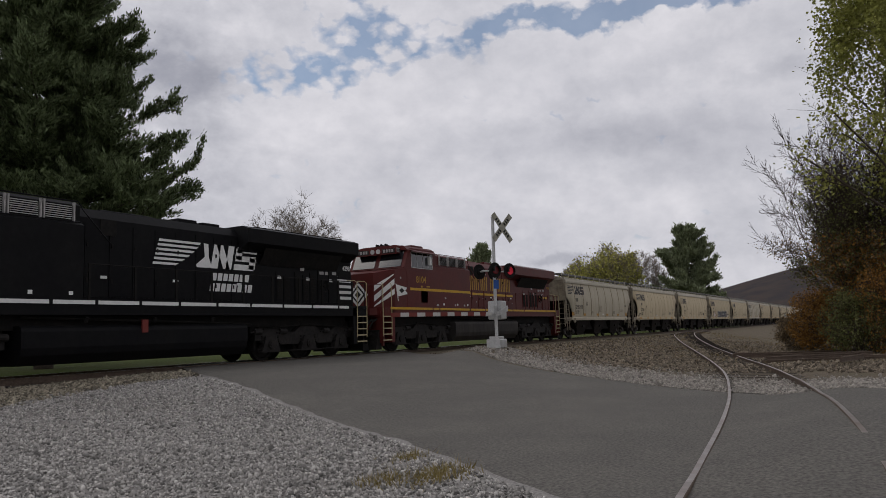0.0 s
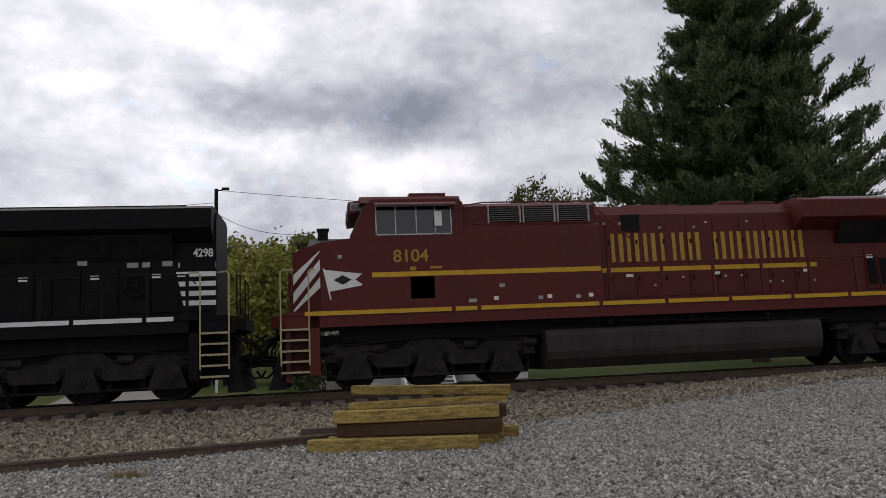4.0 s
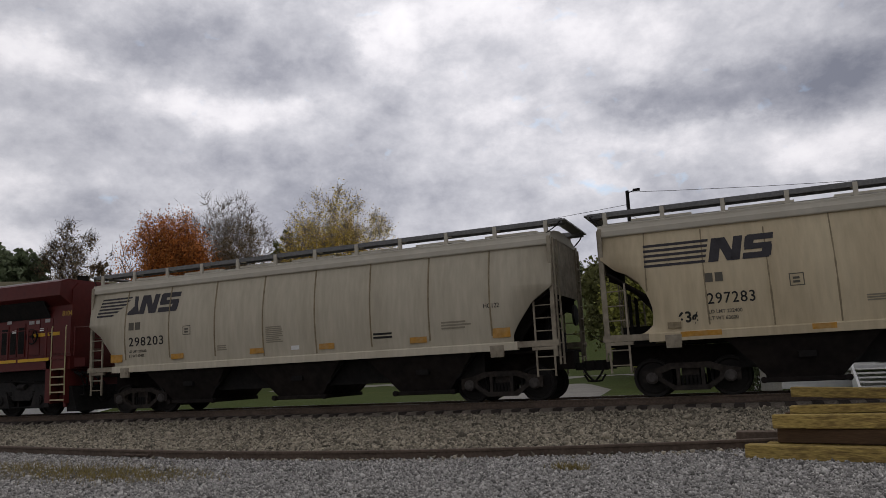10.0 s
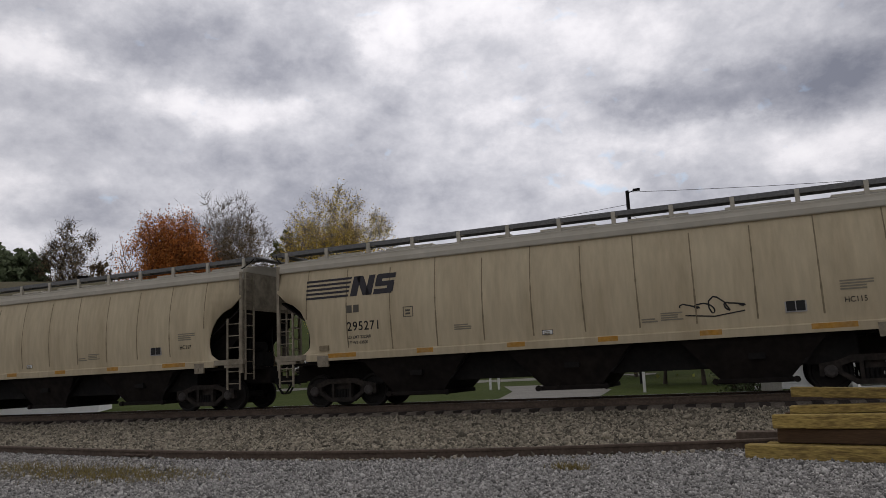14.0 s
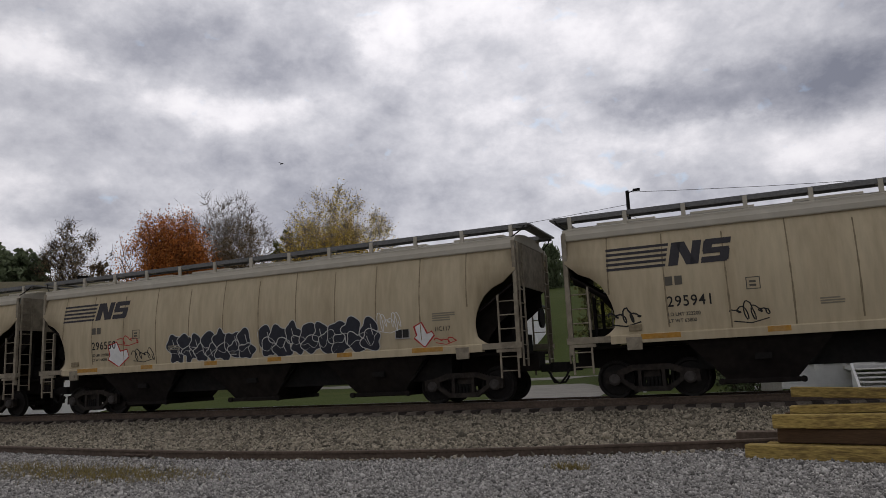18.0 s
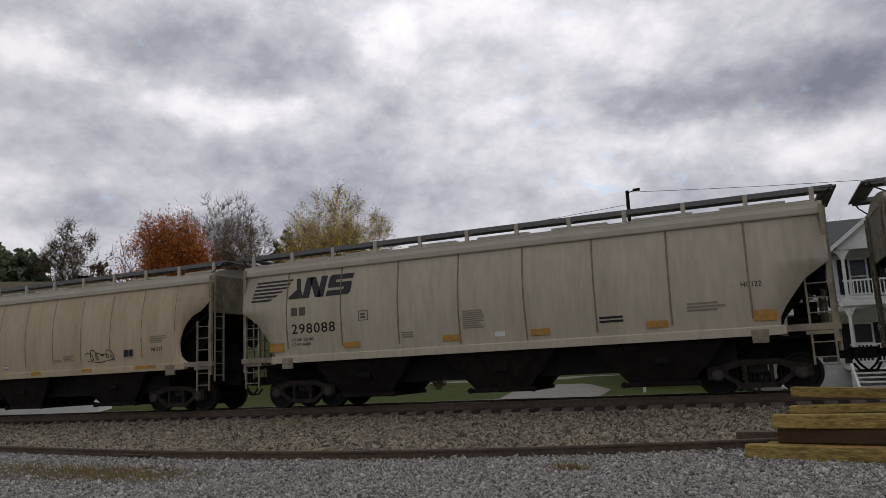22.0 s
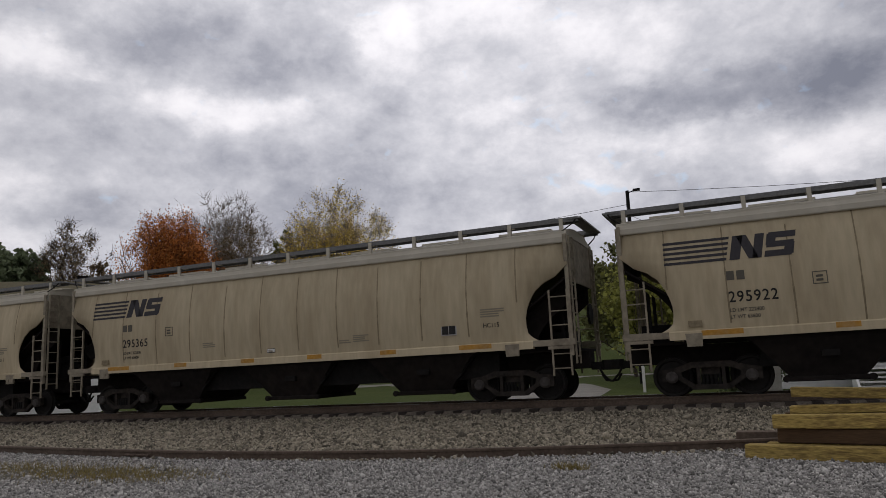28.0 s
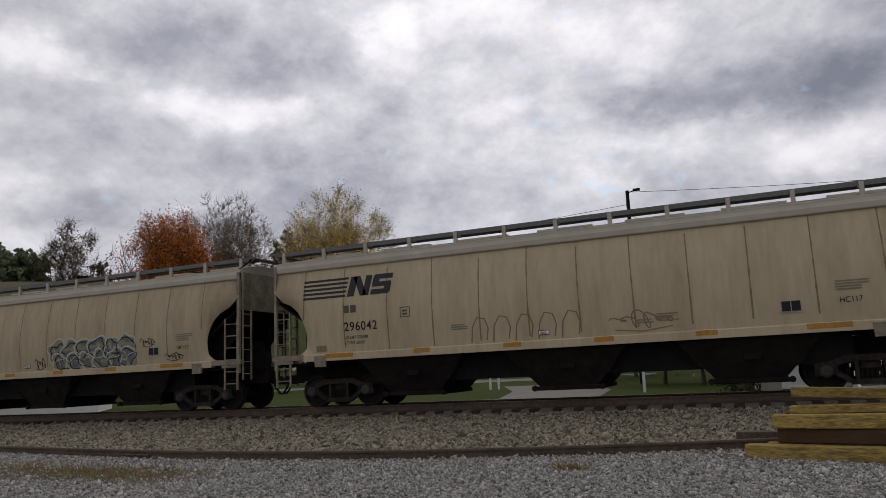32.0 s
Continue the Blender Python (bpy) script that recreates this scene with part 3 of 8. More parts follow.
def build_siding():
    x, y = smooth_path(SIDE_PATH, 0.8)
    dx, dy = np.gradient(x), np.gradient(y)
    l = np.hypot(dx, dy)
    nx, ny = -dy / l, dx / l
    for s in (-0.7525, 0.7525):
        pts = []
        for i in range(len(x)):
            a, b = x[i] + nx[i] * s, y[i] + ny[i] * s
            up = 0.05 if in_road(a, b) else 0.15
            pts.append((a, b, min(gz(a, b) + up, rail_z(a) - 0.01)))
        zz = np.convolve(np.pad([p[2] for p in pts], 2, "edge"), np.ones(5) / 5, "valid")
        sweep_rail("rail", [(p[0], p[1], z) for p, z in zip(pts, zz)], [RAIL_STEEL, RAIL_WORN], siding)
    rng = random.Random(2)
    for i in range(0, len(x) - 40):
        if not in_road(x[i], y[i]) and x[i] > 16:
            a = math.degrees(math.atan2(dy[i], dx[i]))
            shared("tie", TIE_ME, siding, pose(x[i], y[i], gz(x[i], y[i]) - 0.072, 0, 0, a + rng.uniform(-2, 2)))


build_siding()


# ---------------------------------------------------------------- rolling stock
# Car space: x forwards, y to the side that faces the camera, z up from the rail's top.
def arc(cx, cz, rx, rz, a0, a1, n):
    return [(cx + rx * math.cos(radians(a0 + (a1 - a0) * i / n)), cz + rz * math.sin(radians(a0 + (a1 - a0) * i / n))) for i in range(n + 1)]


MOVING_WHEELS = []


def wheelset_mesh(r, name):
    """A pair of wheels with flanges on one axle, axle along y."""
    bm = bmesh.new()
    for s in (-1, 1):
        prof = [(0.64, 0.0), (0.64, r * 0.30), (0.72, r * 0.36), (0.70, r * 0.80), (0.655, r * 0.86), (0.655, r + 0.028), (0.685, r + 0.025), (0.70, r + 0.002), (0.79, r - 0.004), (0.79, r * 0.87), (0.745, r * 0.80), (0.755, r * 0.40), (0.80, r * 0.30), (0.80, 0.0)]
        seg = 36
        rings = []
        for y, q in prof:
            rings.append([bm.verts.new((q * math.cos(2 * math.pi * k / seg), s * y, q * math.sin(2 * math.pi * k / seg))) for k in range(seg)] if q > 0 else None)
        live = [g for g in rings if g]
        for g, h in zip(live, live[1:]):
            for k in range(seg):
                bm.faces.new((g[k], g[(k + 1) % seg], h[(k + 1) % seg], h[k]))
        bm.faces.new(live[0]); bm.faces.new(live[-1])
    tube(bm, [(0, -1.0, 0), (0, 1.0, 0)], 0.085, 14)
    for s in (-1, 1):
        for k in range(3):
            a = 2 * math.pi * k / 3
            tube(bm, [(0.06 * math.cos(a), s * 1.0, 0.06 * math.sin(a)), (0.06 * math.cos(a), s * 1.03, 0.06 * math.sin(a))], 0.022, 6)
    bmesh.ops.recalc_face_normals(bm, faces=bm.faces[:])
    me = bpy.data.meshes.new(name)
    bm.to_mesh(me); bm.free()
    me.materials.append(WHEEL)
    return me


WHEEL_FREIGHT = wheelset_mesh(0.457, "wheelset")
WHEEL_LOCO = wheelset_mesh(0.533, "loco_wheelset")


def add_wheels(car, me, r, xs):
    for x in xs:
        w = shared("wheelset", me, car, pose(x, 0, r))
        MOVING_WHEELS.append((w, x, r))


def freight_truck(car, xc, label=""):
    """A three-piece truck: two cast side frames, springs, bolster, bearing caps."""
    bm = bmesh.new()
    box(bm, xc - 0.2, xc + 0.2, -0.95, 0.95, 0.42, 0.66)
    tr = part("truck_bolster", bm, TRUCK, car)
    for s in (-1, 1):
        bm = bmesh.new()
        y0, y1 = s * 0.93, s * 1.07
        # top chord, lower chord and diagonals leave the two windows open
        prism_y(bm, [(xc + a, b) for a, b in [(-1.12, 0.52), (-1.12, 0.63), (-0.75, 0.69), (-0.45, 0.80), (0.45, 0.80), (0.75, 0.69), (1.12, 0.63), (1.12, 0.52), (0.74, 0.54), (0.40, 0.66), (-0.40, 0.66), (-0.74, 0.54)]], y0, y1)
        prism_y(bm, [(xc + a, b) for a, b in [(-0.42, 0.15), (0.42, 0.15), (0.42, 0.27), (-0.42, 0.27)]], y0, y1)
        for q in (-1, 1):
            prism_y(bm, [(xc + q * a, b) for a, b in [(0.40, 0.15), (0.78, 0.42), (0.78, 0.56), (0.66, 0.56), (0.66, 0.46), (0.34, 0.25)]], y0, y1)
            prism_y(bm, [(xc + q * a, b) for a, b in [(0.24, 0.26), (0.32, 0.26), (0.32, 0.68), (0.24, 0.68)]], y0, y1)
            prism_y(bm, [(xc + q * a, b) for a, b in [(1.02, 0.36), (1.12, 0.36), (1.12, 0.56), (1.02, 0.56)]], y0, y1)
        part("side_frame", bm, TRUCK, car)
        bm = bmesh.new()
        for k in range(-2, 3):
            tube(bm, [(xc + k * 0.095, s * 1.0, 0.26), (xc + k * 0.095, s * 1.0, 0.5)], 0.04, 8)
        part("spring_nest", bm, DARK, car)
        for q in (-0.89, 0.89):
            bm = bmesh.new()
            tube(bm, [(xc + q, s * 0.95, 0.457), (xc + q, s * 1.09, 0.457), (xc + q, s * 1.13, 0.457)], [0.14, 0.14, 0.09], 16)
            part("bearing_cap", bm, BEARING, car)
    return tr


def ladder(car, x, y, z0, z1, width, rungs, material, axis="x"):
    bm = bmesh.new()
    for s in (0, 1):
        a = x + s * width if axis == "x" else x
        b = y if axis == "x" else y + s * width
        box(bm, a - 0.022, a + 0.022, b - 0.022, b + 0.022, z0, z1)
    for i in range(rungs):
        z = z0 + (z1 - z0) * (i + 0.5) / rungs
        tube(bm, [(x, y, z), (x + width, y, z)] if axis == "x" else [(x, y, z), (x, y + width, z)], 0.016, 6)
    return part("ladder", bm, material, car)


def coupler(car, x, s):
    bm = bmesh.new()
    box(bm, min(x, x + s * 0.62), max(x, x + s * 0.62), -0.09, 0.09, 0.72, 0.92)
    prism_z(bm, [(x + s * 0.55, -0.16), (x + s * 0.80, -0.16), (x + s * 0.84, -0.05), (x + s * 0.72, 0.02), (x + s * 0.82, 0.10), (x + s * 0.74, 0.18), (x + s * 0.55, 0.16)], 0.70, 0.96)
    part("coupler", bm, DARK, car)
    bm = bmesh.new()
    pts = [(x + s * 0.25, 0.34, 0.78), (x + s * 0.36, 0.36, 0.58), (x + s * 0.52, 0.33, 0.42), (x + s * 0.70, 0.28, 0.44), (x + s * 0.80, 0.24, 0.60)]
    tube(bm, pts, 0.03, 6)
    part("air_hose", bm, DARK, car)


def side_outline(L, top, sill, cut_top, cut_in, curved):
    """The side sheet of a hopper, with its lower corners cut away."""
    pts = []
    if curved:
        c = [(L, cut_top), (L - 0.34, cut_top - 0.30), (L - 0.62, cut_top - 0.42), (L - 0.86, cut_top - 0.62), (L - 1.06, cut_top - 0.95), (L - cut_in, cut_top - 1.35), (L - cut_in + 0.05, 1.70), (L - cut_in + 0.18, 1.57), (L - cut_in + 0.34, 1.52), (L - cut_in + 0.34, sill)]
    else:
        c = [(L, cut_top), (L - 0.52, cut_top - 0.36), (L - 0.90, cut_top - 0.85), (L - cut_in, cut_top - 1.12), (L - cut_in - 0.02, sill)]
    pts = [(-L, top), (L, top)] + c + [(-a, b) for a, b in c[::-1]]
    return pts


def sheet_y(z):
    """How far out the bowed side sheet of a hopper stands at height z."""
    u = (z - 1.47) / 2.65
    return 1.57 + 0.15 * math.sin(math.pi * u) - 0.12 * u


def decal(car, name, pts, y, material, th=0.004):
    """A painted shape on a flat side at y, or on the bowed side sheet where y is None."""
    bm = bmesh.new()
    if y is None:
        prism(bm, pts, 0.005, 0.005 + th, lambda p, a: (p[0], sheet_y(p[1]) + a, p[1]))
    else:
        prism_y(bm, pts, y, y + th)
    return part(name, bm, material, car)


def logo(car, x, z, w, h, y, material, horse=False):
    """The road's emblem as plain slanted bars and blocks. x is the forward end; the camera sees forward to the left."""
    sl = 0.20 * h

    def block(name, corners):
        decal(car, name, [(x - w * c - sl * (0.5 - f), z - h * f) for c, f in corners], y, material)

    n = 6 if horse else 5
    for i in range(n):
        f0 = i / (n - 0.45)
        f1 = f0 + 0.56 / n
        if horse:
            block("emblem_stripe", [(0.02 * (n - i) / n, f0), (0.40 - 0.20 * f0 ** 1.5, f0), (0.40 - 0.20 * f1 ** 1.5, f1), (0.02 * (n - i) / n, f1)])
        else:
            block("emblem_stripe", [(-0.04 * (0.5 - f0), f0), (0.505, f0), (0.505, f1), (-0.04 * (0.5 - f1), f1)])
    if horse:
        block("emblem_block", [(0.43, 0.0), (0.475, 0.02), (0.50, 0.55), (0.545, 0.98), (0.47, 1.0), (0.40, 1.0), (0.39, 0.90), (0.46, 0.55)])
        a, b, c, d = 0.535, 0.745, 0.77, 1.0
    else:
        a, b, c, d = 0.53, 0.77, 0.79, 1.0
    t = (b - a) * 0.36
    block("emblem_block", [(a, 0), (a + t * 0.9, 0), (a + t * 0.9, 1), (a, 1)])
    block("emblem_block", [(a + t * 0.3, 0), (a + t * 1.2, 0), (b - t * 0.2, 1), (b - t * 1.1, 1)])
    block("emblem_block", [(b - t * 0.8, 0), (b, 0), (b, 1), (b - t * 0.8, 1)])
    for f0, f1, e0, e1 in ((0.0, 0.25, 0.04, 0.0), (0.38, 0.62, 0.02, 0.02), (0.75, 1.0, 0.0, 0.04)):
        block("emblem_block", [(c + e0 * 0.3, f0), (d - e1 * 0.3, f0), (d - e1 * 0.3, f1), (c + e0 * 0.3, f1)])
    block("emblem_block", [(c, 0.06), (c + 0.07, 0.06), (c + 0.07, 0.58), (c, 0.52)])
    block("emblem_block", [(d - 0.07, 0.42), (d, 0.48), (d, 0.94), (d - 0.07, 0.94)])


def bars(car, name, x, z, w, rows, size, y, material, seed=0):
    """Lines of lettering too small to read, as plain bars."""
    rng = random.Random(seed)
    for i in range(rows):
        q = w * rng.uniform(0.75, 1.0)
        z1 = z - i * size * 1.7
        decal(car, name, [(x, z1), (x - q, z1), (x - q, z1 - size), (x, z1 - size)], y, material)


def letters(car, name, words, x, z, size, y, material, squeeze=1.0, bold=0.0):
    """Readable figures on the side; x is where the first one starts."""
    if y is not None:
        return text_part(name, words, size, material, car, Matrix.Translation((x, y + 0.003, z)) @ Matrix.Rotation(math.pi, 4, "Z") @ Matrix.Rotation(math.pi / 2, 4, "X"), squeeze, bold)
    ob = text_part(name, words, size, material, car, Matrix.Identity(4), squeeze, bold)
    for v in ob.data.vertices:
        a, b, c = v.co
        v.co = (x - a, sheet_y(z + b) + 0.006 + c, z + b)
    return ob


def hopper(kind, paint):
    """A covered hopper. kind B: long car with bowed sides; kind A: shorter car with flat, ribbed sides."""
    B = kind == "B"
    L = 8.50 if B else 7.85
    top, sill, yw = 4.12, 1.47, 1.60
    car = empty("covered_hopper")
    # side sheets
    out = side_outline(L, top, sill, 3.36 if B else 2.86, 1.16 if B else 1.08, B)
    for s in (1, -1):
        bm = bmesh.new()
        # strips of the sheet, bowed outwards on the long car
        def half_len(z):
            c = [(p[1], p[0]) for p in out if p[0] > 0 and p[1] < top - 0.01]
            c.sort()
            return float(np.interp(z, [a for a, b in c], [b for a, b in c])) if z < c[-1][0] else L
        rows = []
        for z in [sill, 1.50, 1.56, 1.62, 1.7, 1.9, 2.1, 2.3, 2.5, 2.62, 2.74, 2.86, 2.94, 3.06, 3.36, 3.6, 3.86, top]:
            h = half_len(z)
            q = sheet_y(z)
            rows.append(([bm.verts.new((a, s * q, z)) for a in (-h, 1.35 - L, L - 1.35, h)], [bm.verts.new((a, s * (q - 0.025), z)) for a in (-h, 1.35 - L, L - 1.35, h)]))
        for (a, ai), (b, bi) in zip(rows, rows[1:]):
            for k in range(3):
                bm.faces.new((a[k], a[k + 1], b[k + 1], b[k]))
                bm.faces.new((ai[k], ai[k + 1], bi[k + 1], bi[k]))
            bm.faces.new((a[0], b[0], bi[0], ai[0]))
            bm.faces.new((a[3], b[3], bi[3], ai[3]))
        part("side_sheet", bm, paint, car, smooth=True)
        # seams or ribs
        if B:
            xs = [7.44, 6.12, 4.76, 3.42, 2.08, 0.76, -0.54, -1.84, -3.14, -4.46, -5.80, -7.16]
        else:
            xs = [6.27, 4.47, 2.69, 0.90, -0.89, -2.67, -4.45, -6.20]
        for x in xs:
            if s < 0 and not B:
                continue
            bm = bmesh.new()
            prev = None
            lowz, topz = sill + 0.02 + 0.22 * abs(math.sin(x * 7.3)), top - 0.06 - 0.30 * abs(math.sin(x * 3.7))
            zz = [lowz, 2.0, 2.3, 2.8, 3.3, 3.7, topz if B else top - 0.06] if not B or abs(x) < 6.5 else [2.5, 2.8, 3.3, 3.8, top - 0.06]
            wd, dp = (0.024, 0.008) if B else (0.024, 0.022)
            for z in zz:
                u = (z - sill) / (top - sill)
                y = s * sheet_y(z)
                t_ = (1.0 - 0.75 * abs(u - 0.35)) if B else 1.0
                xb = x + 0.012 * math.sin(u * 3.1 + x)
                ring = [bm.verts.new(p) for p in ((xb - wd * t_, y, z), (xb + wd * t_, y, z), (xb + wd * 0.5 * t_, y + s * dp, z), (xb - wd * 0.5 * t_, y + s * dp, z))]
                if prev:
                    for k in range(4):
                        bm.faces.new((prev[k], prev[(k + 1) % 4], ring[(k + 1) % 4], ring[k]))
                prev = ring
            part("seam" if B else "rib", bm, HOP_SEAM, car)
        # side sill and eave
        bm = bmesh.new()
        prism_x(bm, [(s * (yw - 0.16), sill - 0.16), (s * (yw + 0.02), sill - 0.16), (s * (yw + 0.02), sill + 0.02), (s * (yw - 0.02), sill + 0.05), (s * (yw - 0.16), sill + 0.05)], -L + 1.0, L - 1.0)
        part("side_sill", bm, paint, car)
        for q in (1, -1):
            bm = bmesh.new()
            box(bm, min(q * (L - 1.0), q * (L + 0.08)), max(q * (L - 1.0), q * (L + 0.08)), min(s * (yw - 0.14), s * (yw + 0.01)), max(s * (yw - 0.14), s * (yw + 0.01)), sill - 0.11, sill + 0.04)
            part("end_sill", bm, HOP_TRIM, car)
        bm = bmesh.new()
        prism_x(bm, [(s * 1.40, top - 0.19), (s * 1.545, top - 0.19), (s * 1.56, top - 0.165), (s * 1.56, top - 0.05), (s * 1.545, top - 0.02), (s * 1.50, top + 0.11), (s * 1.40, top + 0.11)], -L - 0.02, L + 0.02)
        part("eave", bm, HOP_RIM, car)
    # roof with hatch coamings
    bm = bmesh.new()
    prism_x(bm, [(-1.52, top + 0.04), (1.52, top + 0.04), (1.52, top + 0.10), (0.9, top + 0.26), (0.35, top + 0.32), (-0.35, top + 0.32), (-0.9, top + 0.26), (-1.52, top + 0.10)], -L + 0.02, L - 0.02)
    part("roof", bm, HOP_RIM, car)
    for k in range(7):
        bm = bmesh.new()
        x = -L + 1.4 + k * (2 * L - 2.8) / 6
        box(bm, x - 0.75, x + 0.75, -0.34, 0.34, top + 0.3, top + 0.42)
        part("hatch", bm, HOP_RIM, car)
    # running boards with brackets
    for s in (1, -1):
        bm = bmesh.new()
        # one pressed channel with turned-down lips
        prism_x(bm, [(s * 0.89, top + 0.37), (s * 0.92, top + 0.37), (s * 0.92, top + 0.45), (s * 1.25, top + 0.45), (s * 1.25, top + 0.37), (s * 1.28, top + 0.37), (s * 1.28, top + 0.49), (s * 0.89, top + 0.49)], -L - 0.30, L + 0.30)
        part("running_board", bm, WALKGREY, car)
        n = 13 if B else 12
        for k in range(n):
            x = -L + 0.14 + k * (2 * L - 0.28) / (n - 1)
            bm = bmesh.new()
            prism_y(bm, [(x - 0.05, top + 0.10), (x + 0.05, top + 0.10), (x + 0.05, top + 0.47), (x - 0.05, top + 0.47)], s * 1.24, s * 1.31)
            box(bm, x - 0.05, x + 0.05, min(s * 0.9, s * 1.27), max(s * 0.9, s * 1.27), top + 0.40, top + 0.435)
            part("board_bracket", bm, HOP_RIM, car)
    for q in (1, -1):
        bm = bmesh.new()
        box(bm, q * (L + 0.04) if q > 0 else -L - 0.38, L + 0.38 if q > 0 else -L - 0.04, -1.3, 1.3, top + 0.43, top + 0.47)
        part("end_board", bm, WALKGREY, car)
        # end wall, slope sheet
        bm = bmesh.new()
        box(bm, min(q * (L - 0.04), q * (L - 0.08)), max(q * (L - 0.04), q * (L - 0.08)), -1.5, 1.5, 3.0 if B else 2.7, top + 0.1)
        part("end_wall", bm, HOP_TRIM, car)
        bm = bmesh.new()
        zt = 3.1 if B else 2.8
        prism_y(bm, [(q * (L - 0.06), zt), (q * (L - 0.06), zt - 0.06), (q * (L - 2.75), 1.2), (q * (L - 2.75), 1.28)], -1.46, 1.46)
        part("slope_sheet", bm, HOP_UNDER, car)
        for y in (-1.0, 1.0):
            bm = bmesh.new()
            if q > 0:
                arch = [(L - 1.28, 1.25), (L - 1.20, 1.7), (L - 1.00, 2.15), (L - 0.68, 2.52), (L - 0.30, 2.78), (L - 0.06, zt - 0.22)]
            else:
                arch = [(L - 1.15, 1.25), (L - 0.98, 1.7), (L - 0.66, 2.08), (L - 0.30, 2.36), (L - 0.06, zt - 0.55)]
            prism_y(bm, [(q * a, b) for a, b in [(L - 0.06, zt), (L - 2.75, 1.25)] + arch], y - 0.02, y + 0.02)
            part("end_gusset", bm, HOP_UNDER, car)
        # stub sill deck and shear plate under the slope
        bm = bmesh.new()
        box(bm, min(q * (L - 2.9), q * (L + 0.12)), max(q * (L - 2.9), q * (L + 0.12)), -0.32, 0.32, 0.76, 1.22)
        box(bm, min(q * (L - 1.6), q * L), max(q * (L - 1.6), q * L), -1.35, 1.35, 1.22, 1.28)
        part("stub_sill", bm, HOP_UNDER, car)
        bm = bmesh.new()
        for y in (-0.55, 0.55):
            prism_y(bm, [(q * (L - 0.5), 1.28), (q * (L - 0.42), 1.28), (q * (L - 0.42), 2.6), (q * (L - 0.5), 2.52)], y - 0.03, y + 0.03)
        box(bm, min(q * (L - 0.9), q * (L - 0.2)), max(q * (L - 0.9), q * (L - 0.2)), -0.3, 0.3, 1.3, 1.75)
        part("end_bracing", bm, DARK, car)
        # brake rigging on the rear end
        if q < 0:
            bm = bmesh.new()
            tube(bm, [(q * (L + 0.06), -0.35, 2.2), (q * (L + 0.12), -0.35, 2.2)], 0.28, 18)
            part("brake_wheel", bm, DARK, car)
            bm = bmesh.new()
            tube(bm, [(q * (L - 0.75), 0.1, 1.9), (q * (L - 0.25), 0.1, 1.9)], 0.17, 14)
            part("air_cylinder", bm, DARK, car)
        for s in (1, -1):
            # corner post, ladders and sill step
            bm = bmesh.new()
            box(bm, min(q * (L - 0.07), q * (L + 0.02)), max(q * (L - 0.07), q * (L + 0.02)), min(s * 1.50, s * 1.59), max(s * 1.50, s * 1.59), 1.1, top + 0.02)
            part("corner_post", bm, HOP_TRIM, car)
            wlad = 0.46
            ladder(car, q * (L - 0.06) - (wlad if q > 0 else 0), s * 1.57, 0.62, 2.75 if B else 2.55, wlad, 6, HOP_TRIM)
            ladder(car, q * (L + 0.05), s * 1.05, 0.9, top, 0.4 * s, 9, HOP_TRIM, "y")
            bm = bmesh.new()
            tube(bm, [(q * (L - 0.55), s * 1.58, 1.45), (q * L, s * 1.58, 1.45)], 0.018, 6)
            box(bm, min(q * (L - 0.62), q * L), max(q * (L - 0.62), q * L), min(s * 1.52, s * 1.6), max(s * 1.52, s * 1.6), sill - 0.20, sill - 0.12)
            part("end_sill_step", bm, HOP_TRIM, car)
            # jacking pad
            bm = bmesh.new()
            x = q * (L - 1.55)
            prism_y(bm, [(x - 0.19, sill - 0.02), (x + 0.19, sill - 0.02), (x + 0.17, sill - 0.32), (x - 0.17, sill - 0.32)], min(s * 1.56, s * 1.63), max(s * 1.56, s * 1.63))
            tube(bm, [(x - 0.05 * q, s * 1.62, sill - 0.2), (x - 0.05 * q, s * 1.66, sill - 0.2)], 0.05, 10)
            part("jacking_pad", bm, HOP_TRIM, car)
            bm = bmesh.new()
            tube(bm, [(q * (L - 0.1), s * 1.48, top + 0.1), (q * (L + 0.16), s * 1.35, top + 0.3), (q * (L + 0.24), s * 1.28, top + 0.42)], 0.018, 6)
            part("grab_iron", bm, DARK, car)
        coupler(car, q * (L + 0.1), q)
        freight_truck(car, q * (L - 1.80 if B else L - 1.67))
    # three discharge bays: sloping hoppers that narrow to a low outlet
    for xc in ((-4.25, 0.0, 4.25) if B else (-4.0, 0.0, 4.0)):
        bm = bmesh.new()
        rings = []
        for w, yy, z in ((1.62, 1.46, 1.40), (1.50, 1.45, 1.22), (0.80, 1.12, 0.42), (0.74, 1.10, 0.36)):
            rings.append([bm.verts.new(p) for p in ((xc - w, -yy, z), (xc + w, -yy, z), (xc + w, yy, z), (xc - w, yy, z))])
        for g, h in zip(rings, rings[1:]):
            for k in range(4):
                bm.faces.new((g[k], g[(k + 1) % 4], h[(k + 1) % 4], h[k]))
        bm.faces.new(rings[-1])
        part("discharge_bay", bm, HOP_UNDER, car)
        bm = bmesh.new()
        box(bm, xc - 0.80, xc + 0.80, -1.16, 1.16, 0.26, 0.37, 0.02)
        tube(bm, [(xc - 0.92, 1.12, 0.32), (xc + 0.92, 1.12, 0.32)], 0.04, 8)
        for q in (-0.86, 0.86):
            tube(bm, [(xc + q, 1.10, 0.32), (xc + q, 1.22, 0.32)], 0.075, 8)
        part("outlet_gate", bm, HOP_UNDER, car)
        bm = bmesh.new()
        box(bm, xc - 0.26, xc + 0.10, 1.22, 1.40, 0.80, 0.94)
        part("gate_latch", bm, DARK, car)
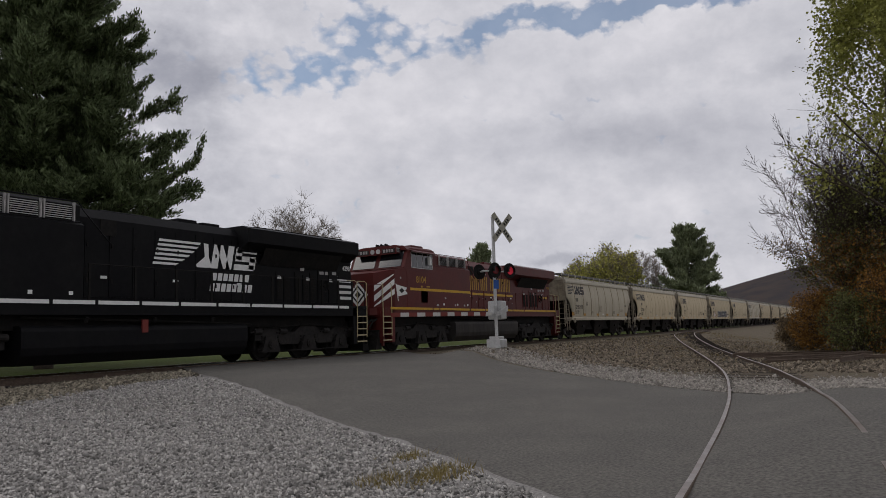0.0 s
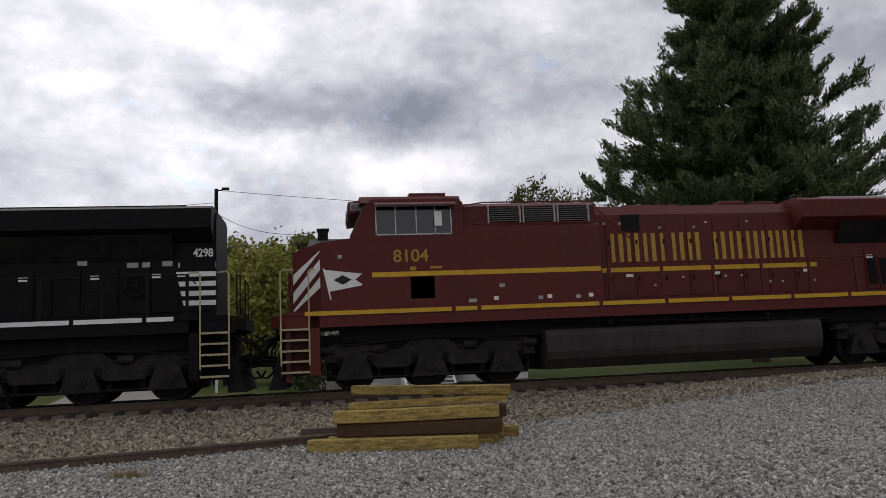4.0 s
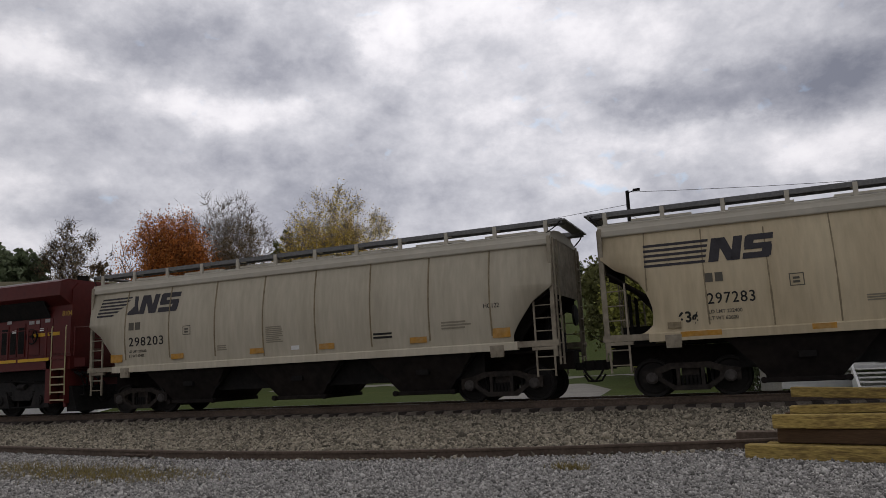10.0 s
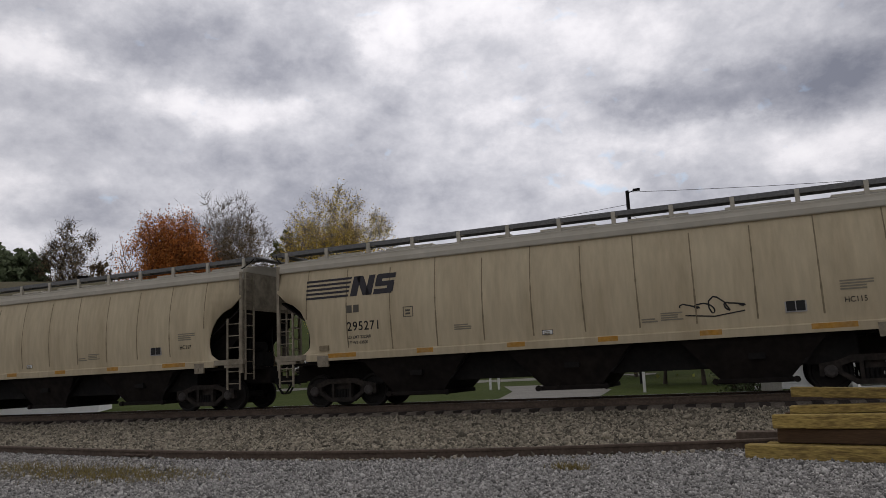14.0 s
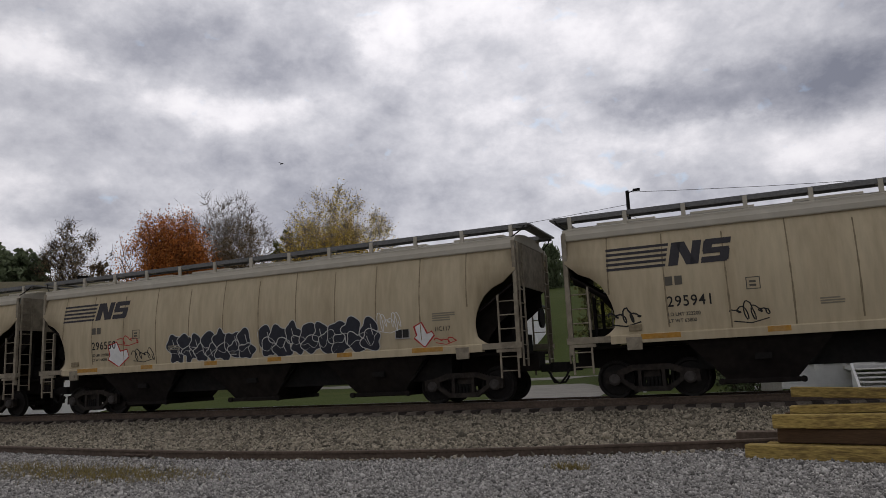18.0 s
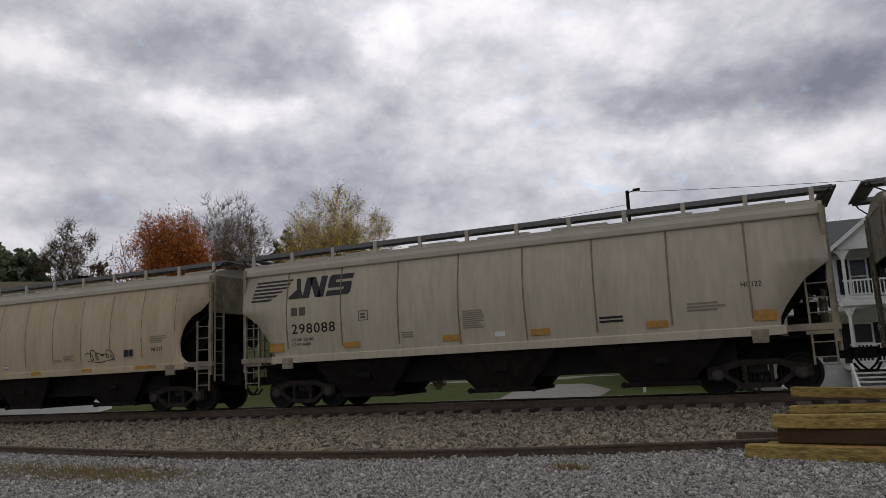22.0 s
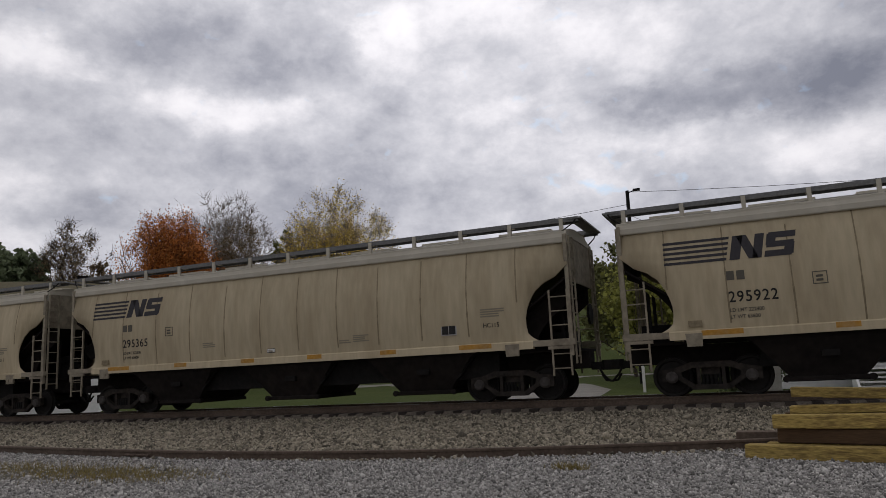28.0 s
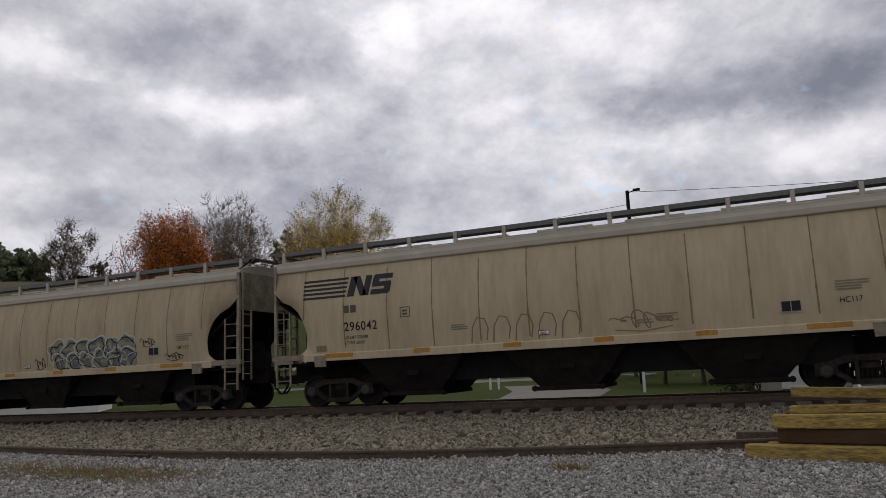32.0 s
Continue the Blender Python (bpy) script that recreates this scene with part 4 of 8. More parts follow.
        for q in (-1, 1):
            bm = bmesh.new()
            prism_y(bm, [(xc + q * 0.98, 0.66), (xc + q * 1.06, 0.66), (xc + q * 1.56, 1.24), (xc + q * 1.48, 1.24)], 1.20, 1.27)
            part("bay_flange", bm, DARK, car)
    # added dark block that stands in for the shadow between the bays
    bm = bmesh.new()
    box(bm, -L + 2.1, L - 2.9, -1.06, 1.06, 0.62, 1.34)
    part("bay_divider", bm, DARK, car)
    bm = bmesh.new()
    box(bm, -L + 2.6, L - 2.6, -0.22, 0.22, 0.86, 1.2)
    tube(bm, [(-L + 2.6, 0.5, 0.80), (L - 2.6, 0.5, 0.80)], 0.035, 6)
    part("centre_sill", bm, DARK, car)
    tx = L - 1.80 if B else L - 1.67
    add_wheels(car, WHEEL_FREIGHT, 0.457, (tx + 0.89, tx - 0.89, -tx + 0.89, -tx - 0.89))
    # markings common to the kind
    if B:
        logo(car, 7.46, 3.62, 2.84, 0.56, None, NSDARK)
        for k in range(2):
            decal(car, "lettering_bar", [(6.12 - k * 0.22, 2.81), (5.95 - k * 0.22, 2.81), (5.95 - k * 0.22, 2.60), (6.12 - k * 0.22, 2.60)], None, LOADTXT)
        bars(car, "lettering_bar", 2.9, 2.06, 0.5, 3, 0.032, None, FADED, 1)
        bars(car, "lettering_bar", -6.15, 2.40, 0.66, 4, 0.035, None, FADED, 2)
        bars(car, "lettering_bar", -1.9, 1.86, 0.4, 2, 0.035, None, FADED, 21)
        bars(car, "lettering_bar", -2.35, 1.97, 0.5, 4, 0.030, None, FADED, 22)
        for x in (6.33, 3.78, 1.25, -1.07, -3.42, -5.95):
            w = 0.45 if abs(x) > 5 else 0.24
            decal(car, "reflector", [(x + w, sill + 0.035), (x - w, sill + 0.035), (x - w, sill - 0.085), (x + w, sill - 0.085)], yw + 0.021, ORANGE)
        bm = bmesh.new()
        box(bm, -5.46, -5.02, sheet_y(1.9) - 0.03, sheet_y(1.9) + 0.012, 1.78, 2.06)
        part("tag_plate", bm, FADED_WHITE, car)
        for k in range(2):
            decal(car, "tag_label", [(-5.05 - k * 0.20, 2.03), (-5.23 - k * 0.20, 2.03), (-5.23 - k * 0.20, 1.81), (-5.05 - k * 0.20, 1.81)], sheet_y(1.9) + 0.013, BLACKTXT)
        for a, b, c, d, m_ in ((0.55, 0.27, 1.76, 1.64, BLACKTXT), (0.535, 0.285, 1.745, 1.655, WHITE)):
            decal(car, "label_box", [(a, c), (b, c), (b, d), (a, d)], sheet_y(1.7) + (0.006 if m_ is BLACKTXT else 0.011), m_)
        bars(car, "lettering_bar", 0.50, 1.72, 0.18, 2, 0.022, sheet_y(1.7) + 0.016, FADED, 3)
        bm = bmesh.new()
        box(bm, 6.75, 7.05, yw - 0.03, yw + 0.03, 1.60, 1.74)
        part("routing_box", bm, HOP_SEAM, car)
    else:
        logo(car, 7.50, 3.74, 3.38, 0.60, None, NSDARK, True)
        for k in range(2):
            decal(car, "lettering_bar", [(6.12 - k * 0.27, 2.88), (5.91 - k * 0.27, 2.88), (5.91 - k * 0.27, 2.64), (6.12 - k * 0.27, 2.64)], None, LOADTXT)
        bars(car, "lettering_bar", 2.6, 1.96, 0.42, 3, 0.035, None, FADED, 4)
        bars(car, "lettering_bar", 0.80, 2.40, 0.6, 9, 0.032, None, FADED, 5)
        bars(car, "lettering_bar", -2.75, 1.98, 0.6, 2, 0.055, None, BLACKTXT, 6)
        bars(car, "lettering_bar", -4.8, 2.15, 0.85, 3, 0.045, None, FADED, 8)
        for x in (6.65, 4.15, 1.15, -1.25, -4.1, -6.45):
            w = 0.25 if x > -6 else 0.24
            zt = 0.13 if abs(x) > 6 else 0.0
            decal(car, "reflector", [(x + w, 1.80 + zt), (x - w, 1.80 + zt), (x - w, 1.64), (x + w, 1.64)], sheet_y(1.8) + 0.006, ORANGE)
        decal(car, "label_box", [(-0.05, 1.80), (-0.32, 1.80), (-0.32, 1.68), (-0.05, 1.68)], None, WHITE)
    # plate box
    for (a, b, c, d) in ((0, .3, 0, .02), (0, .3, .26, .28), (0, .02, 0, .28), (.28, .3, 0, .28)):
        x0, z0 = (4.36 if B else 3.9, 2.36)
        decal(car, "plate_frame", [(x0 - a, z0 + c), (x0 - b, z0 + c), (x0 - b, z0 + d), (x0 - a, z0 + d)], None, LOADTXT)
    bars(car, "lettering_bar", x0 - 0.07, z0 + 0.20, 0.16, 2, 0.05, None, LOADTXT, 11)
    return car


def handrail(car, pts, posts, material, name="handrail"):
    bm = bmesh.new()
    tube(bm, pts, 0.019, 6)
    part(name, bm, material, car)
    for (x, y, z0, z1) in posts:
        bm = bmesh.new()
        box(bm, x - 0.036, x + 0.036, y - 0.02, y + 0.02, z0, z1)
        part("handrail_post", bm, material, car)


def loco_truck(car, axles):
    """A three-axle truck: cast frame with journal boxes, springs and brake gear."""
    xc = axles[1]
    lo, hi = min(axles), max(axles)
    for s in (1, -1):
        y0, y1 = s * 1.02, s * 1.20
        bm = bmesh.new()
        top = [(lo - 0.75, 1.02), (lo - 0.55, 1.16), (lo + 0.35, 1.14), (lo + 0.70, 0.98), (xc - 0.75, 1.00), (xc - 0.45, 1.20), (xc + 0.45, 1.20), (xc + 0.75, 1.00), (hi - 0.70, 0.98), (hi - 0.35, 1.14), (hi + 0.55, 1.16), (hi + 0.75, 1.02)]
        bot = [(hi + 0.75, 0.72), (hi + 0.42, 0.72), (hi + 0.30, 0.82), (hi - 0.30, 0.82), (hi - 0.55, 0.55), (xc + 0.55, 0.55), (xc + 0.30, 0.80), (xc - 0.30, 0.80), (xc - 0.55, 0.55), (lo + 0.55, 0.55), (lo + 0.30, 0.82), (lo - 0.30, 0.82), (lo - 0.42, 0.72), (lo - 0.75, 0.72)]
        prism_y(bm, top + bot, y0, y1)
        part("truck_frame", bm, LOCO_TRUCK, car)
        for a in axles:
            bm = bmesh.new()
            prism_y(bm, [(a - 0.46, 0.30), (a + 0.46, 0.30), (a + 0.40, 0.46), (a + 0.26, 0.86), (a - 0.26, 0.86), (a - 0.40, 0.46)], s * 1.05, s * 1.26)
            tube(bm, [(a, s * 1.2, 0.57), (a, s * 1.32, 0.57)], 0.16, 14)
            tube(bm, [(a, s * 1.3, 0.57), (a, s * 1.34, 0.57)], 0.10, 8)
            part("journal_box", bm, LOCO_TRUCK, car)
            for q in (-0.40, 0.40):
                bm = bmesh.new()
                for k in range(5):
                    z = 0.62 + k * 0.055
                    tube(bm, [(a + q, s * 1.16, z), (a + q, s * 1.16, z + 0.03)], 0.085, 10)
                part("coil_spring", bm, DARK, car)
        for q in (lo - 0.62, xc - 1.02, hi - 0.62, hi + 0.66):
            bm = bmesh.new()
            tube(bm, [(q - 0.17, s * 1.22, 1.02), (q + 0.17, s * 1.22, 1.02)], 0.10, 12)
            tube(bm, [(q + 0.17, s * 1.22, 1.02), (q + 0.32, s * 1.22, 0.98)], 0.03, 6)
            part("brake_cylinder", bm, LOCO_TRUCK, car)
        # brake shoes and rigging between the wheels
        for a in axles:
            for q in (-0.60, 0.60):
                bm = bmesh.new()
                prism_y(bm, [(a + q - 0.05, 0.34), (a + q + 0.05, 0.34), (a + q + 0.07, 0.62), (a + q + 0.02, 0.80), (a + q - 0.06, 0.78)], s * 0.74, s * 1.04)
                part("brake_shoe", bm, DARK, car)
        bm = bmesh.new()
        tube(bm, [(lo - 0.6, s * 1.18, 0.40), (lo + 0.5, s * 1.20, 0.33), (xc, s * 1.20, 0.31), (hi - 0.5, s * 1.20, 0.33), (hi + 0.6, s * 1.18, 0.40)], 0.028, 6)
        tube(bm, [(lo - 0.4, s * 1.25, 1.12), (xc, s * 1.25, 1.26), (hi + 0.4, s * 1.25, 1.12)], 0.022, 6)
        part("brake_pipe", bm, DARK, car)
        bm = bmesh.new()
        prism_y(bm, [(xc - 0.42, 1.10), (xc + 0.42, 1.10), (xc + 0.30, 1.30), (xc - 0.30, 1.30)], s * 0.95, s * 1.15)
        part("bolster_seat", bm, DARK, car)
    bm = bmesh.new()
    box(bm, lo - 0.7, hi + 0.7, -0.62, 0.62, 0.26, 1.24)
    box(bm, lo - 0.8, hi + 0.8, -1.0, 1.0, 0.86, 1.40)
    part("motor_block", bm, DARK, car)


def steps(car, x0, x1, y, rail_col, tread_col, edge_col):
    """A corner stairway of five open treads between side plates."""
    for i in range(5):
        z = 0.52 + i * 0.255
        bm = bmesh.new()
        box(bm, x0, x1, y - 0.34, y, z, z + 0.03)
        part("step_tread", bm, tread_col, car)
        bm = bmesh.new()
        box(bm, x0, x1, y, y + 0.012, z - 0.01, z + 0.04)
        part("step_edge", bm, edge_col, car)
    bm = bmesh.new()
    box(bm, x0, x1, y - 0.40, y - 0.36, 0.45, 1.75)
    for x in (x0, x1):
        box(bm, x - 0.012, x + 0.012, y - 0.38, y + 0.005, 0.42, 1.78)
    part("step_well", bm, tread_col, car)


def locomotive(red):
    """A six-axle road locomotive seen on its left side; the red one wears gold striping, the other is plain black with white marks."""
    car = empty("diesel_locomotive")
    P = CORNELL if red else NSBLACK
    DECK = 1.98
    stripe_mat = YELLOWPAINT if red else WHITE
    # frame and walkway
    bm = bmesh.new()
    box(bm, -10.35, 10.60, -1.50, 1.50, 1.58, DECK - 0.10)
    box(bm, -10.35, 10.60, -1.53, 1.53, DECK - 0.10, DECK)
    part("frame_deck", bm, P, car)
    for s in (1, -1):
        edges = [(10.15, 6.55), (6.45, 5.9), (5.8, 2.7), (2.6, 0.9), (0.8, -0.9), (-1.0, -2.7), (-2.8, -4.4), (-4.5, -6.2), (-6.3, -8.0), (-8.1, -9.6)] if red else [(10.0, 8.0), (7.9, 6.4), (6.3, 4.9), (4.8, 3.5), (3.4, 2.2), (2.1, 0.8), (0.7, -0.6), (-0.7, -2.1), (-2.2, -3.6), (-3.7, -5.2), (-5.3, -6.8), (-6.9, -8.4), (-8.5, -9.1)]
        for a, b in edges:
            bm = bmesh.new()
            box(bm, b, a, min(s * 1.531, s * 1.537), max(s * 1.531, s * 1.537), DECK - 0.115, DECK - 0.01)
            part("sill_stripe", bm, stripe_mat, car)
    bm = bmesh.new()
    box(bm, -9.4, 9.3, -1.1, 1.1, 1.20, 1.60)
    part("underframe", bm, DARK, car)
    # fuel tank
    bm = bmesh.new()
    prism_x(bm, [(-1.36, 1.30), (1.36, 1.30), (1.44, 1.24), (1.47, 1.15), (1.47, 0.74), (1.42, 0.55), (1.20, 0.30), (-1.20, 0.30), (-1.42, 0.55), (-1.47, 0.74), (-1.47, 1.15), (-1.44, 1.24)], -3.55, 4.15)
    part("fuel_tank", bm, TANK if red else NSBLACK, car)
    bm = bmesh.new()
    tube(bm, [(-3.9, 1.28, 1.30), (4.1, 1.28, 1.52)], 0.035, 6)
    for x in (2.4, 0.2, -2.0):
        tube(bm, [(x, 1.44, 1.38), (x, 1.50, 1.52)], 0.05, 8)
    part("fuel_piping", bm, DARK, car)
    if not red:
        bm = bmesh.new()
        box(bm, 0.45, 0.65, 1.45, 1.50, 1.08, 1.45)
        part("fuel_filler", bm, GATE_RED, car)
    # trucks
    fa, ra = (8.97, 7.10, 5.15), (-4.93, -6.97, -8.92)
    loco_truck(car, fa)
    loco_truck(car, ra)
    add_wheels(car, WHEEL_LOCO, 0.533, fa + ra)
    # long hood
    HW = 0.98
    bm = bmesh.new()
    prism_x(bm, [(-HW, DECK), (HW, DECK), (HW, 4.32), (HW - 0.24, 4.60), (-HW + 0.24, 4.60), (-HW, 4.32)], -10.0, 2.55)
    part("long_hood", bm, P, car)
    # engine doors, latches
    x = 2.2
    k = 0
    while x > -4.0:
        for s in (1, -1):
            bm = bmesh.new()
            box(bm, x - 0.74, x - 0.02, min(s * HW, s * (HW + 0.022)), max(s * HW, s * (HW + 0.022)), DECK + 0.12, 4.18)
            part("hood_door", bm, P, car)
            if s > 0:
                for z in (2.5, 3.5):
                    bm = bmesh.new()
                    box(bm, x - 0.12, x - 0.07, HW + 0.022, HW + 0.045, z, z + 0.12)
                    part("door_latch", bm, DARK, car)
        x -= 0.78
        k += 1
    # rear equipment with louvred doors
    for s in (1, -1):
        for x, z1 in ((-5.65, 3.08), (-6.05, 2.95), (-6.68, 3.12), (-7.13, 3.02), (-7.54, 3.14)):
            bm = bmesh.new()
            box(bm, x - 0.185, x + 0.185, min(s * HW, s * (HW + 0.03)), max(s * HW, s * (HW + 0.03)), 2.10, z1 + 0.12)
            part("louvre_door", bm, P, car)
            bm = bmesh.new()
            box(bm, x - 0.145, x + 0.145, min(s * (HW + 0.03), s * (HW + 0.036)), max(s * (HW + 0.03), s * (HW + 0.036)), 2.20, z1)
            part("louvre_recess", bm, DARK, car)
            bm = bmesh.new()
            for q in range(11):
                z = 2.20 + (z1 - 2.20) * (q + 0.5) / 11
                box(bm, x - 0.135, x + 0.135, min(s * (HW + 0.034), s * (HW + 0.05)), max(s * (HW + 0.034), s * (HW + 0.05)), z - 0.012, z + 0.012)
            part("louvre_slats", bm, DARK, car)
        for a, b in ((-8.46, -7.84), (-9.10, -8.50), (-9.98, -9.14)):
            bm = bmesh.new()
            box(bm, a, b, min(s * HW, s * (HW + 0.03)), max(s * HW, s * (HW + 0.03)), 2.12, 3.38)
            rear = part("rear_door", bm, P, car)
            if s > 0 and b > -9.0:
                bm = bmesh.new()
                box(bm, a + 0.05, a + 0.09, HW + 0.03, HW + 0.06, 2.7, 2.86)
                part("door_latch", bm, DARK, rear)
    bm = bmesh.new()
    for k in range(16):
        a0, a1 = 2 * math.pi * k / 16, 2 * math.pi * (k + 1) / 16
        tube(bm, [(-8.15 + 0.26 * math.cos(a0), HW + 0.09, 2.78 + 0.26 * math.sin(a0)), (-8.15 + 0.26 * math.cos(a1), HW + 0.09, 2.78 + 0.26 * math.sin(a1))], 0.025, 6)
    for k in range(3):
        a0 = 2 * math.pi * k / 3
        tube(bm, [(-8.15, HW + 0.09, 2.78), (-8.15 + 0.26 * math.cos(a0), HW + 0.09, 2.78 + 0.26 * math.sin(a0))], 0.018, 6)
    tube(bm, [(-8.15, HW + 0.03, 2.78), (-8.15, HW + 0.12, 2.78)], 0.05, 8)
    part("hand_brake_wheel", bm, DARK, car)
    for x, z, w in ((-8.05, 3.22, 0.26), (-8.36, 3.22, 0.18), (-8.85, 3.24, 0.24), (-6.9, 3.30, 0.22)):
        bm = bmesh.new()
        box(bm, x - w / 2, x + w / 2, HW + 0.031, HW + 0.036, z, z + 0.12)
        part("placard", bm, FADED_WHITE, car)
    # radiator wings overhang the rear hood
    bm = bmesh.new()
    prism_x(bm, [(-1.46, 4.10), (-1.00, 3.80), (1.00, 3.80), (1.46, 4.10), (1.46, 4.58), (1.20, 4.68), (-1.20, 4.68), (-1.46, 4.58)], -9.95, -3.35 if red else -3.6)
    part("radiator_wing", bm, P, car)
    bm = bmesh.new()
    box(bm, -9.3, -4.3, -1.1, 1.1, 4.68, 4.73)
    part("radiator_grille", bm, DARK if not red else GALV, car)
    for s in (1, -1):
        bm = bmesh.new()
        prism_x(bm, [(s * 0.99, 3.40), (s * 1.01, 3.40), (s * 1.34, 3.98), (s * 1.32, 3.98)], -9.0, -4.6)
        part("radiator_intake", bm, DARK, car)
    # exhaust, blower and roof gear
    for (n_, x0, x1, w, z1) in (("exhaust_stack", -2.35, -1.6, 0.34, 4.80), ("roof_hatch", -0.2, 1.4, 0.55, 4.68), ("dynamic_brake_hatch", -3.2, -2.5, 0.5, 4.74)):
        bm = bmesh.new()
        box(bm, x0, x1, -w, w, 4.56, z1, 0.03)
        part(n_, bm, P, car)
    bm = bmesh.new()
    for y in (-0.1, 0.1):
        tube(bm, [(-0.9, y, 4.68), (-0.4, y, 4.68)], [0.05, 0.09], 10)
        tube(bm, [(-1.1, y, 4.68), (-1.5, y, 4.68)], [0.05, 0.08], 10)
    box(bm, -1.2, -0.8, -0.15, 0.15, 4.58, 4.66)
    part("air_horn", bm, DARK, car)
    # auxiliary cab and inverter compartment: full width on this side
    bm = bmesh.new()
    prism_x(bm, [(-1.2, DECK), (1.52, DECK), (1.52, 3.98), (1.30, 4.12), (1.30, 4.55), (1.1, 4.66), (-1.1, 4.66), (-1.2, 4.5)], 2.55, 6.15)
    part("inverter_cabinet", bm, P, car)
    for k, x in enumerate((5.03, 4.10, 3.17)):
        bm = bmesh.new()
        box(bm, x - 0.36, x + 0.36, 1.30, 1.315, 4.12, 4.52)
        part("vent_opening", bm, DARK, car)
        bm = bmesh.new()
        for q in range(7):
            z = 4.15 + q * 0.056
            box(bm, x - 0.36, x + 0.36, 1.31, 1.345, z - 0.006, z + 0.012)
        part("vent_slats", bm, WALKGREY if red else GALV, car)
        for q in (-0.42, 0.42):
            bm = bmesh.new()
            box(bm, x + q - 0.018, x + q + 0.018, 1.30, 1.38, 3.98, 4.60)
            part("vent_post", bm, FADED_WHITE, car)
    bm = bmesh.new()
    box(bm, 1.20, 1.72, HW + 0.02, HW + 0.04, 3.86, 4.32)
    part("vent_opening", bm, DARK, car)
    bm = bmesh.new()
    tube(bm, [(5.9, 1.47, 4.06), (2.6, 1.47, 4.06)], 0.02, 6)
    part("grab_rail", bm, P, car)
    bm = bmesh.new()
    box(bm, 6.95, 7.55, 1.521, 1.53, 2.2, 2.75)
    part("vent_opening", bm, DARK, car)
    for x in (5.4, 4.0, 2.9, 7.9):
        bm = bmesh.new()
        box(bm, x - 0.06, x + 0.06, 1.521, 1.527, 2.10, 2.20)
        part("placard", bm, WHITE, car)
    # cab
    bm = bmesh.new()
    prism_y(bm, [(6.15, DECK), (8.75, DECK), (8.75, 3.62), (9.0, 3.78), (8.62, 4.60), (8.45, 4.72), (6.30, 4.72), (6.15, 4.62)], -1.53, 1.53)
    part("cab", bm, P, car)
    bm = bmesh.new()
    prism_x(bm, [(-1.56, 4.62), (1.56, 4.62), (1.35, 4.82), (0.8, 4.88), (-0.8, 4.88), (-1.35, 4.82)], 6.2, 8.75)
    part("cab_roof", bm, P, car)
    bm = bmesh.new()
    prism_x(bm, [(1.53, 4.60), (1.53, 4.64), (1.84, 4.53), (1.83, 4.49)], 6.35, 8.40)
    part("window_awning", bm, mat("awning_grey_red", (0.12, 0.055, 0.055), 0.6) if red else DARK, car)
    # antenna dome, cooler and horn cluster on the cab roof
    bm = bmesh.new()
    tube(bm, [(7.9, 0.35, 4.84), (7.9, 0.35, 4.94), (7.9, 0.35, 5.0)], [0.22, 0.20, 0.08], 14)
    part("antenna_dome", bm, DARK if not red else P, car)
    bm = bmesh.new()
    box(bm, 6.5, 7.45, 0.2, 1.05, 4.80, 4.98, 0.03)
    part("roof_cooler", bm, DARK if not red else P, car)
    bm = bmesh.new()
    for y in (-0.25, 0.0, 0.25):
        tube(bm, [(8.2, y, 4.93), (8.55, y, 4.95)], [0.03, 0.075], 8)
    part("roof_horn", bm, DARK, car)
    # grab irons round the vents
    bm = bmesh.new()
    tube(bm, [(6.1, 1.46, 4.03), (6.1, 1.46, 4.55), (5.6, 1.46, 4.62), (2.7, 1.46, 4.62), (2.5, 1.40, 4.40), (1.6, 1.30, 3.6)], 0.018, 6)
    part("vent_rail", bm, P, car)
    # side windows in a frame
    bm = bmesh.new()
    box(bm, 6.45, 8.38, 1.531, 1.545, 3.80, 3.83)
    box(bm, 6.45, 8.38, 1.531, 1.545, 4.53, 4.56)
    for x in (6.45, 6.86, 7.34, 7.86, 8.35):
        box(bm, x, x + 0.028, 1.531, 1.545, 3.80, 4.56)
    part("window_frame", bm, GALV, car)
    for a, b in ((6.48, 6.86), (6.89, 7.34), (7.37, 7.86), (7.89, 8.35)):
        bm = bmesh.new()
        box(bm, a, b, 1.531, 1.536, 3.83, 4.53)
        part("window_pane", bm, GLASS_DARK, car)
    bm = bmesh.new()
    box(bm, 6.72, 6.90, 1.545, 1.66, 4.0, 4.38)
    part("mirror", bm, WHITE, car)
    # windshield
    for y0, y1 in ((0.12, 1.36), (-1.36, -0.12)):
        bm = bmesh.new()
        prism(bm, [(y0, 0.05), (y1, 0.05), (y1, 0.86), (y0, 0.86)], 0.0, 0.02, lambda p, a: (9.005 - 0.42 * p[1] + a, p[0], 3.80 + 0.90 * p[1]))
        part("windshield", bm, GLASS_DARK, car)
    # number boards over the windshield
    bm = bmesh.new()
    prism_y(bm, [(8.6, 4.50), (9.02, 4.44), (9.02, 4.74), (8.6, 4.80)], -1.15, 1.15)
    part("headlight_brow", bm, P, car)
    bm = bmesh.new()
    box(bm, 8.66, 8.98, 1.15, 1.165, 4.52, 4.72)
    part("number_board", bm, FADED_WHITE, car)
    for y0 in (0.38, -1.08):
        bm = bmesh.new()
        box(bm, 9.02, 9.04, y0, y0 + 0.70, 4.50, 4.70)
        board = part("number_board", bm, BLACKTXT, car)
        for k in range(4):
            bm = bmesh.new()
            box(bm, 9.04, 9.044, y0 + 0.06 + k * 0.155, y0 + 0.16 + k * 0.155, 4.53, 4.67)
            part("numeral_bar", bm, FADED_WHITE, board)
